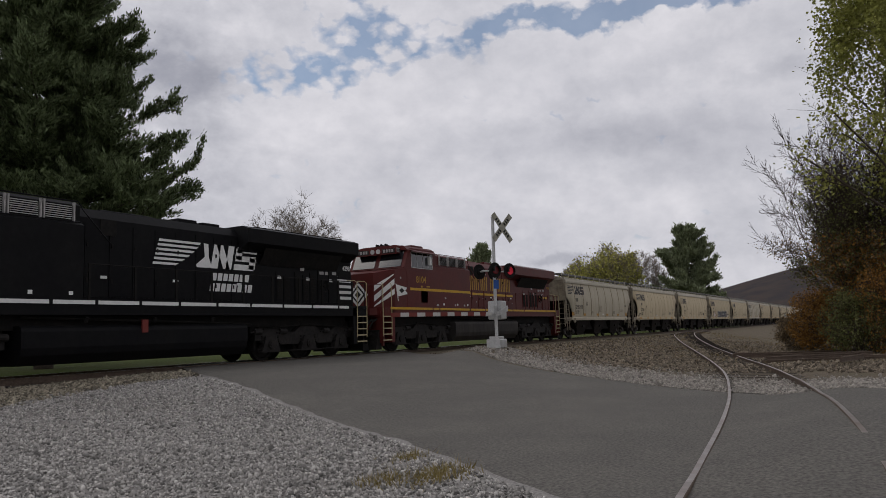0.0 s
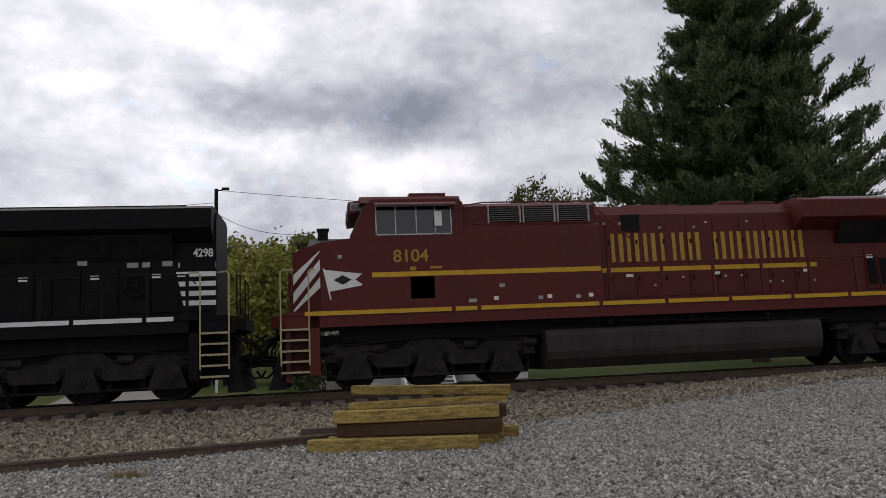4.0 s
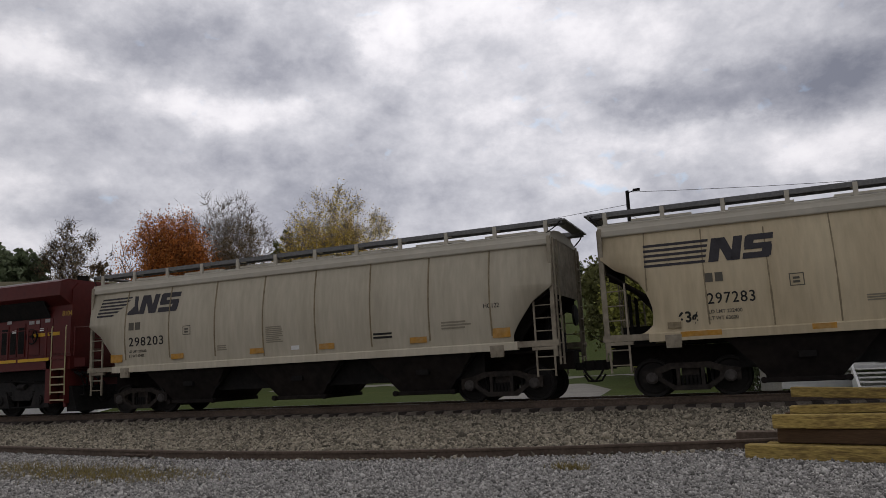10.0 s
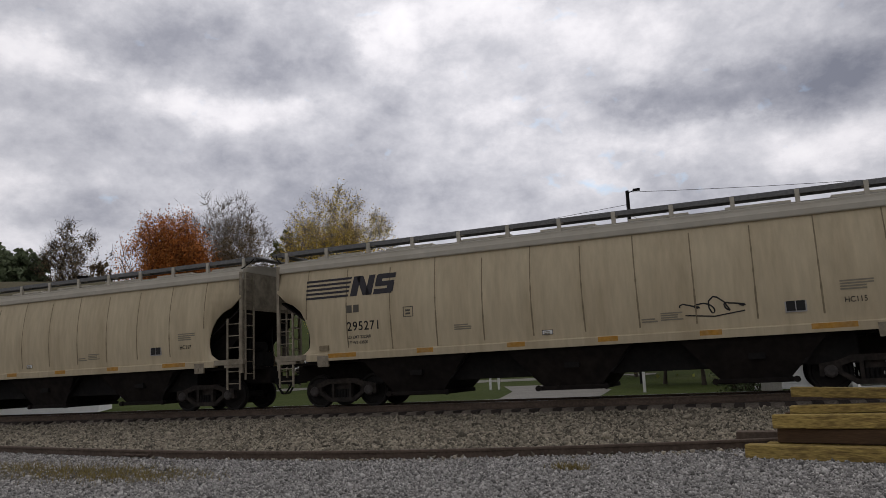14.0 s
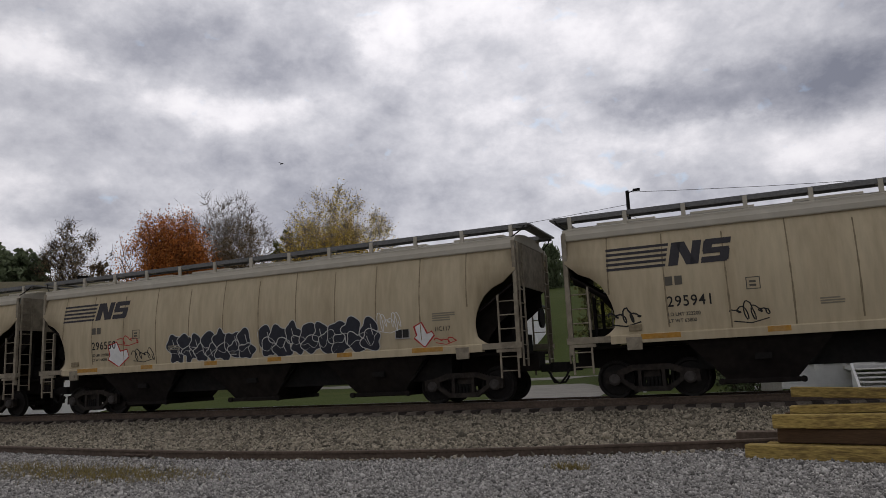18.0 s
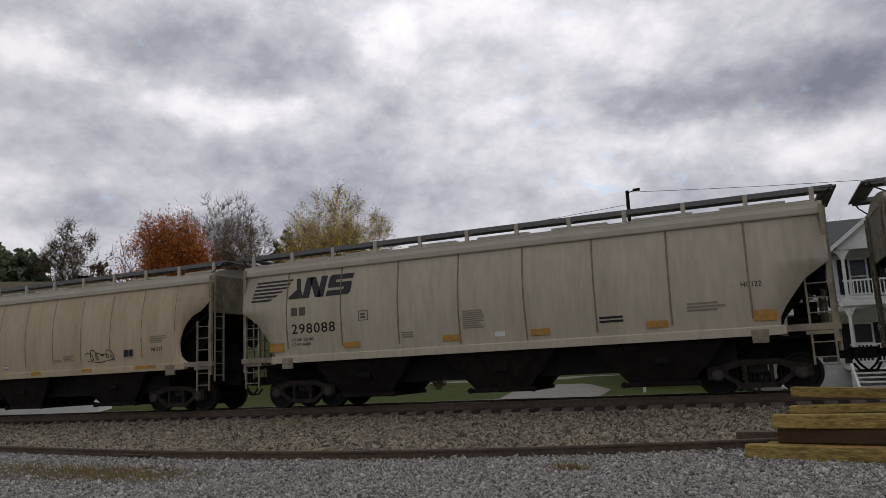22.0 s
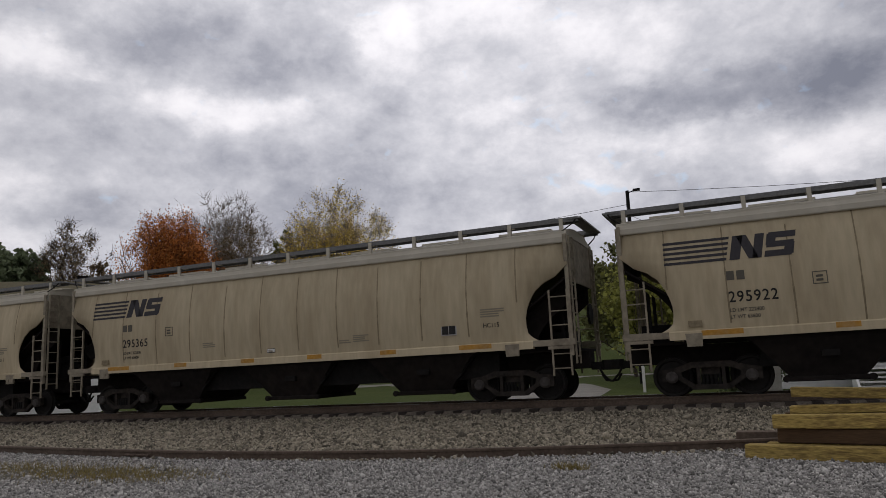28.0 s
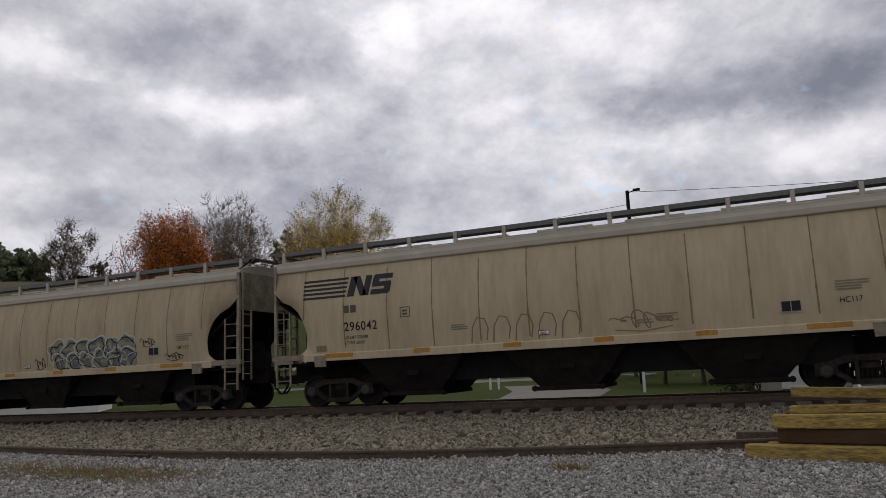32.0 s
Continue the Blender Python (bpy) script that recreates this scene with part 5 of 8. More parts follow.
    for y0 in (-0.16, 0.16):
        bm = bmesh.new()
        tube(bm, [(9.0, y0, 4.60), (9.06, y0, 4.60)], 0.11, 16)
        part("headlight", bm, GALV, car)
    # short nose, chamfered
    bm = bmesh.new()
    lo = [(-1.52, 8.75), (1.52, 8.75), (1.52, 9.75), (0.85, 10.45), (-0.85, 10.45), (-1.52, 9.75)]
    zt = [3.78, 3.78, 3.66, 3.50, 3.50, 3.66]
    a = [bm.verts.new((q, p, DECK)) for p, q in lo]
    b = [bm.verts.new((q, p, z)) for (p, q), z in zip(lo, zt)]
    bm.faces.new(a)
    bm.faces.new((b[0], b[1], b[2], b[5])); bm.faces.new((b[2], b[3], b[4], b[5]))
    for k in range(6):
        bm.faces.new((a[k], a[(k + 1) % 6], b[(k + 1) % 6], b[k]))
    part("nose", bm, P, car)
    # anticlimber, pilot plates, corner steps
    for q in (1, -1):
        e = 10.5 if q > 0 else 10.2
        bm = bmesh.new()
        box(bm, min(q * e, q * (e + 0.28)), max(q * e, q * (e + 0.28)), -1.42, 1.42, 1.55, 1.95)
        box(bm, min(q * e, q * (e + 0.12)), max(q * e, q * (e + 0.12)), -1.4, 1.4, 0.30, 1.55)
        part("end_plate", bm, P if red else DARK, car)
        bm = bmesh.new()
        prism_y(bm, [(q * (e + 0.1), 0.14), (q * (e + 0.55), 0.14), (q * (e + 0.42), 0.50), (q * (e + 0.30), 0.98), (q * (e + 0.1), 0.98)], -1.32, 1.32)
        part("plough", bm, DARK, car)
        coupler(car, q * (e + 0.1), q)
        rng = random.Random(5 + q)
        for y in (-0.95, -0.75, -0.5, 0.5, 0.72, 0.9, 1.08, 1.2):
            bm = bmesh.new()
            w = rng.uniform(0.35, 0.62)
            h = rng.uniform(0.35, 0.75)
            tube(bm, [(q * (e + 0.24), y, 1.45), (q * (e + 0.24 + w * 0.6), y, 1.35), (q * (e + 0.24 + w), y * 0.95, 1.45 - h * 0.6), (q * (e + 0.2 + w), y * 0.9, 1.4 - h), (q * (e + 0.3), y * 0.9, 1.35 - h)], 0.034, 6)
            part("air_hose", bm, DARK, car)
        bm = bmesh.new()
        tube(bm, [(q * (e + 0.2), 0.2, 1.85), (q * (e + 0.55), 0.2, 1.25), (q * (e + 0.95), 0.2, 1.5)], 0.04, 6)
        part("jumper_cable", bm, DARK, car)
        bm = bmesh.new()
        prism_z(bm, [(q * (e + 0.28), 1.25), (q * (e + 0.5), 1.0), (q * (e + 0.5), -1.0), (q * (e + 0.28), -1.25)], 1.62, 1.92)
        part("anticlimber", bm, P if red else DARK, car)
        for s in (1, -1):
            x0, x1 = (10.05, 10.72) if q > 0 else (-10.36, -9.70)
            # plate beside the stairs
            bm = bmesh.new()
            b0 = 9.80 if q > 0 else -9.66
            prism_y(bm, [(b0, 0.45), (b0 + 0.22, 0.45), (b0 + 0.22, 1.9), (b0, 1.9)], s * 1.48, s * 1.50)
            part("step_side", bm, P, car)
        steps(car, x0, x1, 1.50, YELLOW_BAR, P if red else DARK, STEP_EDGE)
        # stairway hand rails, bent tubes
        for x in (x0, x1):
            bm = bmesh.new()
            tube(bm, [(x, 1.5, 0.7), (x, 1.52, 1.3), (x, 1.52, 2.95), (x - q * 0.06, 1.45, 3.02), (x - q * 0.3, 1.25, 3.02)], 0.02, 6)
            part("stair_rail", bm, YELLOW_BAR, car)
        bm = bmesh.new()
        tube(bm, [(q * 10.52, 1.3, 2.0), (q * 10.52, 1.3, 2.95), (q * 10.52, 0.6, 3.0), (q * 10.52, 0.6, 2.0)], 0.02, 6)
        part("end_rail", bm, P if red else DARK, car)
        bm = bmesh.new()
        tube(bm, [(q * 10.52, -1.3, 2.0), (q * 10.52, -1.3, 2.95), (q * 10.52, -0.6, 3.0), (q * 10.52, -0.6, 2.0)], 0.02, 6)
        part("end_rail", bm, P if red else DARK, car)
    # long side rail
    posts = [(x, 1.49, DECK, DECK + 1.0) for x in (2.35, 0.9, -0.55, -1.95, -3.35, -4.75, -6.15, -7.5, -8.5, -9.4)]
    handrail(car, [(2.45, 1.49, DECK + 0.6), (2.35, 1.49, DECK + 0.98), (-9.4, 1.49, DECK + 0.98), (-9.6, 1.49, DECK + 0.75)], posts, P if red else DARK)
    handrail(car, [(2.35, -1.49, DECK + 0.98), (-9.4, -1.49, DECK + 0.98)], [(x, -1.49, DECK, DECK + 1.0) for x in (2.35, -2.0, -6.5, -9.4)], P if red else DARK)
    for x in (1.6, -0.9, -3.6, -5.6, -8.6, -7.2):
        bm = bmesh.new()
        box(bm, x - 0.10, x + 0.10, HW + 0.05, HW + 0.056, 2.95 if x < -5 else 2.62, 3.05 if x < -5 else 2.70)
        part("placard", bm, WHITE, car)
    yc, yh = 1.532, HW + 0.024
    if red:
        # gold stripe along cab, cabinet and hood
        for (a, b, y) in ((8.50, 6.16, 1.531), (6.14, 2.58, 1.521), (2.52, -3.95, yh), (-8.15, -9.45, HW + 0.03)):
            bm = bmesh.new()
            box(bm, b, a, y, y + 0.006, 2.76, 2.88)
            part("gold_stripe", bm, YELLOWPAINT, car)
        letters(car, "road_number", "8104", 7.97, 3.13, 0.44, 1.532, GOLD, 1.02, 0.005)
        letters(car, "road_number", "8104", -9.52, 3.42, 0.24, HW + 0.001, GOLD, 1.0, 0.004)
        letters(car, "road_number", "8104", 8.95, 4.545, 0.16, 1.166, BLACKTXT, 0.85, 0.004)
        # the railroad's name as plain gold blocks of the letters' size
        for k, x in enumerate((2.05, 1.60, 1.12, 0.64, 0.30, -0.16, None, -0.92, -1.40, -1.90, -2.36, -2.80, -3.26)):
            if x is None:
                continue
            for a, b in ((0.0, 0.10),) if k == 3 else ((0.0, 0.10), (0.22, 0.34)):
                decal(car, "name_block", [(x - a, 3.80), (x - b, 3.80), (x - b, 3.00), (x - a, 3.00)], yh, GOLD)
        rng = random.Random(3)
        for k in range(15):
            x, z = 2.3 - k * 0.43 + rng.uniform(-.1, .1), rng.choice((2.35, 2.55, 3.0, 3.92, 4.05))
            decal(car, "small_stencil", [(x, z + 0.06), (x - 0.07, z + 0.06), (x - 0.07, z), (x, z)], yh, FADED_WHITE)
        for x, z, w in ((5.3, 2.42, 0.14), (4.3, 2.08, 0.12), (3.3, 2.08, 0.12), (8.5, 2.10, 0.3), (9.33, 3.25, 0.1), (6.1, 2.06, 0.2)):
            decal(car, "small_stencil", [(x, z + 0.09), (x - w, z + 0.09), (x - w, z), (x, z)], 1.522, FADED_WHITE)
        bars(car, "lettering_bar", 7.55, 3.0, 0.16, 1, 0.09, 1.531, GOLD)
        bars(car, "lettering_bar", 7.05, 3.0, 0.32, 1, 0.06, 1.531, GOLD)
        # pennant with a dark diamond, nose chevrons
        decal(car, "pennant", [(9.66, 2.98), (8.74, 2.86), (8.92, 2.72), (8.70, 2.58), (9.54, 2.44)], 1.525, WHITE)
        decal(car, "pennant_diamond", [(9.44, 2.72), (9.22, 2.84), (9.00, 2.72), (9.22, 2.60)], 1.531, BLACKTXT)
        bm = bmesh.new()
        tube(bm, [(9.68, 1.53, 3.02), (9.52, 1.53, 2.25)], 0.02, 6)
        part("pennant_staff", bm, WHITE, car)
        def nose_pt(u, z, d=0.006):
            # along the chamfered corner face, u from the side to the front
            e = Vector((0.70, -0.67, 0)).normalized()
            n = Vector((0.67, 0.70, 0)).normalized()
            return Vector((9.75, 1.52, z)) + e * u + n * d
        for (z0, h) in ((2.05, 0.26), (2.48, 0.26), (2.93, 0.26)):
            bm = bmesh.new()
            v = [(0.02, z0 + 0.5), (0.02, z0 + 0.5 + h), (0.95, z0 - 0.25 + h), (0.95, z0 - 0.25)]
            v = [(u, min(max(z, 2.0), 3.46)) for u, z in v]
            f = [bm.verts.new(nose_pt(u, z)) for u, z in v]
            g = [bm.verts.new(nose_pt(u, z, 0.001)) for u, z in v]
            bm.faces.new(f); bm.faces.new(g[::-1])
            for k in range(4):
                bm.faces.new((f[k], g[k], g[(k + 1) % 4], f[(k + 1) % 4]))
            part("nose_chevron", bm, WHITE, car)
        bm = bmesh.new()
        v = [(10.455, 0.55, 2.55), (10.455, 0.0, 3.15), (10.455, -0.55, 2.55), (10.455, 0.0, 2.0)]
        f = [bm.verts.new(p) for p in v]
        bm.faces.new(f)
        g = [bm.verts.new((p[0] + 0.004, p[1], p[2])) for p in v]
        bm.faces.new(g)
        for k in range(4):
            bm.faces.new((f[k], g[k], g[(k + 1) % 4], f[(k + 1) % 4]))
        part("nose_emblem", bm, WHITE, car)
        for k, (r, m_) in enumerate(((0.40, BLACKTXT), (0.30, WHITE), (0.16, BLACKTXT))):
            bm = bmesh.new()
            x_ = 10.462 + 0.004 * k
            prism(bm, [(r, 2.57), (0.0, 2.57 + r * 1.08), (-r, 2.57), (0.0, 2.57 - r * 1.05)], x_, x_ + 0.003, lambda p_, a_: (a_, p_[0], p_[1]))
            part("emblem_line", bm, m_, car)
    else:
        letters(car, "road_number", "4298", -9.45, 3.46, 0.28, HW + 0.002, WHITE, 0.85, 0.006)
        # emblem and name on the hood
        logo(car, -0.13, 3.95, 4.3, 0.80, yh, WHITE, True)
        for n_, x_, z_ in ((7, -2.40, 3.02), (8, -2.30, 2.66)):
            for k in range(n_):
                a = x_ - k * 0.245
                decal(car, "lettering_bar", [(a - 0.05, z_), (a - 0.235, z_), (a - 0.185, z_ - 0.27), (a, z_ - 0.27)], yh, WHITE)
        for i in range(5):
            z = 3.32 - i * 0.235
            decal(car, "rear_stripe", [(-9.0 - i * 0.05, z), (-9.99, z), (-9.99, z - 0.12), (-9.04 - i * 0.05, z - 0.12)], HW + 0.002 if i < 1 else HW + 0.031, WHITE)
    return car


# ---------------------------------------------------------------- the train
RUN0, SPEED, ACC = 10.0, 6.944, 0.0077
TILT = math.degrees(math.atan(GRADE))


def roll_on(t):
    return SPEED * (t - RUN0) + 0.5 * ACC * (t - RUN0) ** 2


def car_pose(s):
    return pose(-s, TRACK_Y, rail_z(-s), 0, TILT, 180)


TRAIN = []
lead = locomotive(False)
tagged(lead, "black diesel locomotive with white stripe dashes and emblem", "locomotive")
second = locomotive(True)
tagged(second, "dark red diesel locomotive with gold striping and lettering", "locomotive")
TRAIN += [(lead, 54.17), (second, 31.89)]
car_a = hopper("A", HOP_GREY)
car_b = hopper("B", HOP_BEIGE)
NUMBERS = ["298203", "297283", "295271", "296550", "295941", "298088", "296411", "295365", "295922", "296042", "", "", "", "", ""]
CARS = []
s_front = 20.9
for i, n_ in enumerate(NUMBERS):
    a = i in (0, 5, 12)
    length = 16.9 if a else 18.3
    proto = car_a if a else car_b
    first = i == 0 or i == 1
    ob = proto if first else copy_thing(proto, Matrix.Identity(4))
    if not first:
        for w in ob.children:
            if w.name.startswith("wheelset"):
                MOVING_WHEELS.append((w, w.matrix_basis.translation.x, 0.457))
    TRAIN.append((ob, s_front - length / 2))
    CARS.append(ob)
    tagged(ob, "grey covered hopper car with flat ribbed sides" if a else "beige covered hopper car with smooth bowed sides", "freight car", group="hopper cars of the train")
    s_front -= length
LOADS = ["225600 60400", "222400 63600", "222500 63500", "222000 64000", "222200 63800", "225100 60800", "222100 63900", "222500 63500", "222400 63600", "222300 63700"]
for i, (ob, n_) in enumerate(zip(CARS, NUMBERS)):
    a = i in (0, 5, 12)
    x0 = 6.12
    if n_:
        for k, digit in enumerate(n_):
            letters(ob, "numeral", digit, x0 - k * (0.25 if a else 0.178), 2.13 if a else 2.10, 0.39 if a else 0.35, None, BLACKTXT, 1.12 if a else 0.90, 0.003)
        ld, lt = LOADS[i].split()
        letters(ob, "load_limit", "LD LMT " + ld, x0, 1.92 if a else 1.88, 0.115, None, LOADTXT, 0.95, 0.002)
        letters(ob, "light_weight", "LT WT " + lt, x0, 1.78 if a else 1.73, 0.115, None, LOADTXT, 0.95, 0.002)
        letters(ob, "car_code", "HC122" if a else ("HC115" if i in (2, 7) else "HC117"), -6.0 if a else -6.2, 2.42 if a else 1.92, 0.17, None, BLACKTXT, 0.9)


def aloft(az, el, r):
    """A place in the air by bearing, height angle and range from the lot."""
    a, e = radians(az), radians(el)
    return r * math.sin(a), r * math.cos(a), 1.35 + r * math.tan(e)


FLIGHTS = [
    [(0.0, -52, 8, 115), (12.0, -48, 8, 108), (16.5, -42, 9, 92), (17.5, -37.6, 14.2, 84), (18.3, -33.3, 17.0, 78), (18.6, -30.5, 18.4, 75), (18.9, -26.2, 19.6, 72), (19.2, -20.7, 21.3, 69), (19.5, -14.1, 23.4, 66),
     (19.8, -7.8, 24.3, 64), (20.1, -1.4, 23.9, 62), (20.4, 6.0, 22.6, 61), (20.8, 14.5, 21.5, 62), (22.0, 30, 20, 75), (26.0, 50, 17, 120), (32.0, 62, 12, 200)],
    [(0.0, -110, 36, 150), (12.0, -75, 38, 110), (18.0, -45, 38, 75), (19.2, -30, 33, 66), (19.8, -21.8, 27.6, 62), (20.1, -15.4, 26.8, 60), (20.4, -7.9, 25.1, 58), (20.7, -2.0, 22.0, 58), (21.0, 4.1, 19.7, 58),
     (21.3, 9.3, 19.9, 59), (21.8, 17, 20, 62), (23.0, 30, 20, 75), (27.0, 52, 16, 130), (32.0, 65, 12, 210)],
]


def motions():
    """Keys the train, its turning wheels and the birds."""
    for b, way in zip(FLOCK, FLIGHTS):
        rows = []
        for k, (t, az, el, r) in enumerate(way):
            x, y, z = aloft(az, el, r)
            nx, ny, _ = aloft(*way[min(k + 1, len(way) - 1)][1:])
            px, py, _ = aloft(*way[max(k - 1, 0)][1:])
            rows.append((t, pose(x, y, z, 0, -6, math.degrees(math.atan2(ny - py, nx - px)))))
        walk(b, rows)
    beat = [float(t) for t in np.arange(17.4, 22.0, 0.11)]
    for w, s in BIRDS:
        rest = pose(0, s * 0.03, 0.02, s * 12, 0, 0)
        walk(w, [(0.0, rest), (17.3, rest)] + [(t, pose(0, s * 0.03, 0.02, s * (32 if i % 2 else -14), 0, 0)) for i, t in enumerate(beat)] + [(22.1, rest), (32.0, rest)])
    times = [0, 4, 8, 12, 16, 20, 24, 28, 32]
    for ob, s in TRAIN:
        walk(ob, [(t, car_pose(s + roll_on(t))) for t in times])
    steps_t = np.linspace(0, 32, 361)
    for w, x, r in MOVING_WHEELS:
        rows = [(float(t), pose(x, 0, r, 0, math.degrees(roll_on(t) / r) % 360, 0)) for t in steps_t]
        walk(w, rows)


# ---------------------------------------------------------------- trees
def tubes_mesh(name, segs, material, parent, sides=4):
    """Many tapered sticks in one mesh: rows of start, end, radius at start, radius at end."""
    S = np.array([[*a, *b, r0, r1] for a, b, r0, r1 in segs], float)
    A, B = S[:, 0:3], S[:, 3:6]
    D = B - A
    D /= np.maximum(np.linalg.norm(D, axis=1, keepdims=True), 1e-6)
    up = np.where(np.abs(D[:, 2:3]) < 0.9, np.array([[0, 0, 1.0]]), np.array([[1.0, 0, 0]]))
    U = np.cross(D, up); U /= np.linalg.norm(U, axis=1, keepdims=True)
    W = np.cross(D, U)
    V, F = [], []
    for k in range(sides):
        a = 2 * math.pi * k / sides
        o = U * math.cos(a) + W * math.sin(a)
        V.append(A + o * S[:, 6:7]); V.append(B + o * S[:, 7:8])
    V = np.stack(V, 1).reshape(-1, 3)
    base = np.arange(len(S)) * sides * 2
    for k in range(sides):
        q = (k + 1) % sides
        F.append(np.stack([base + 2 * k, base + 2 * q, base + 2 * q + 1, base + 2 * k + 1], 1))
    return raw_mesh(name, V, np.concatenate(F), material, parent)


def leaves_mesh(name, C, size, material, parent, rs, long=1.0, axis=None):
    """One quad a leaf, at the points C, turned at random (or along axis for needles)."""
    n = len(C)
    a = rs.normal(size=(n, 3)) if axis is None else axis + rs.normal(size=(n, 3)) * 0.45
    a /= np.linalg.norm(a, axis=1, keepdims=True)
    b = np.cross(a, rs.normal(size=(n, 3)))
    b /= np.maximum(np.linalg.norm(b, axis=1, keepdims=True), 1e-6)
    s = size * rs.uniform(0.6, 1.35, size=(n, 1))
    a, b = a * s * long, b * s / long ** 0.5
    V = np.stack([C - a * 0.5, C + b * 0.5 - a * 0.05, C + a * 0.5, C - b * 0.5 - a * 0.05], 1).reshape(-1, 3)
    F = np.arange(n * 4).reshape(-1, 4)
    return raw_mesh(name, V, F, material, parent)


def unit(v):
    return v / max(np.linalg.norm(v), 1e-9)


def leafy_tree(name, x, y, height, width, seed, leaf=None, leaves=9000, size=0.3, bark=None, trunk_share=0.3, limbs=8, stems=1, label="", base=None, density=1.0, flat=1.0, low=0.0, twig=0.016, sprays=0, fill=0.0, girth=1.0):
    """A broadleaf tree: tapered trunk, limbs that fork towards a rounded crown, twigs, and leaves where it has kept any."""
    rs = np.random.RandomState(seed)
    root = empty(name, pose(x, y, gz(x, y) - 0.15 if base is None else base))
    trunk, segs, tips = [], [], []
    zc = height * (trunk_share + (1 - trunk_share) * 0.52)
    rx, rz = width / 2, height * (1 - trunk_share) * 0.54 * flat

    def inside(p, k=1.0):
        return (p[0] / rx) ** 2 + (p[1] / rx) ** 2 + ((p[2] - zc) / rz) ** 2 < k

    def branch(p, d, length, r, level):
        n = 4
        for i in range(n):
            d = unit(d + rs.normal(size=3) * 0.16 + np.array([0, 0, 0.07]))
            q = p + d * length / n
            r1 = r * (0.86 if i < n - 1 else 0.7)
            segs.append((p, q, r, r1))
            p, r = q, r1
            if not inside(p, 1.08 + 0.2 * rs.rand()):
                tips.append(p)
                return
            if level < 4 and i > 0:
                for _ in range(1 + (rs.rand() < 0.55 * density)):
                    e = unit(d + rs.normal(size=3) * 0.62)
                    branch(p, e, length * rs.uniform(0.45, 0.68), max(r * 0.62, twig * 0.7), level + 1)
        tips.append(p)

    for st in range(stems):
        p = np.array([0.0, 0, 0]) + (np.r_[rs.normal(size=2) * width * 0.10, 0] if stems > 1 else 0)
        d = unit(np.array([0, 0, 1.0]) + rs.normal(size=3) * (0.22 if stems > 1 else 0.04))
        r = height * 0.017 * girth / (stems ** 0.4)
        top = height * trunk_share
        k = 5
        for i in range(k):
            q = p + d * top / k
            trunk.append((p, q, r * (1.25 if i == 0 else 1), r * 0.93))
            p, r = q, r * 0.93
            d = unit(d + rs.normal(size=3) * 0.05)
            if low and i >= 1:
                e = unit(np.array([rs.normal(), rs.normal(), 0.35]))
                branch(p, e, width * low, r * 0.4, 2)
        m = max(3, limbs // stems)
        for j in range(m):
            a = 2 * math.pi * (j + rs.rand() * 0.7) / m
            tilt = rs.uniform(0.25, 1.05) if j else 0.08
            e = unit(np.array([math.cos(a) * tilt, math.sin(a) * tilt, 1.0]))
            branch(p, e, height * (1 - trunk_share) * rs.uniform(0.5, 0.72), r * 0.62, 1)
    # fine twigs at the ends
    for p in list(tips):
        for _ in range(sprays):
            d = unit(unit(p - np.array([0, 0, zc * 0.7])) + rs.normal(size=3) * 0.6)
            l = height * rs.uniform(0.035, 0.085)
            m = p + d * l * 0.5
            e = m + unit(d + rs.normal(size=3) * 0.35) * l * 0.5
            segs.append((p, m, twig * 0.8, twig * 0.55))
            segs.append((m, e, twig * 0.55, twig * 0.3))
    tubes_mesh("trunk", trunk, bark or BARK, root, 8)
    tubes_mesh("branching", segs, bark or BARK, root, 3)
    if leaf and leaves:
        T = np.array(tips)
        keep = T[rs.randint(len(T), size=leaves)] + rs.normal(size=(leaves, 3)) * width * 0.045
        if fill:
            # rounded clumps of leaf over the whole crown
            nf, nc = int(leaves * fill), 170
            c = rs.normal(size=(nc, 3)); c /= np.linalg.norm(c, axis=1, keepdims=True)
            c *= rs.uniform(0.35, 0.92, size=(nc, 1))
            i = rs.randint(nc, size=nf)
            keep[:nf] = (c[i] + rs.normal(size=(nf, 3)) * 0.125) * np.array([rx, rx, rz]) + np.array([0, 0, zc])
        leaves_mesh("crown", keep, size, leaf, root, rs)
    return tagged(root, label, "tree")


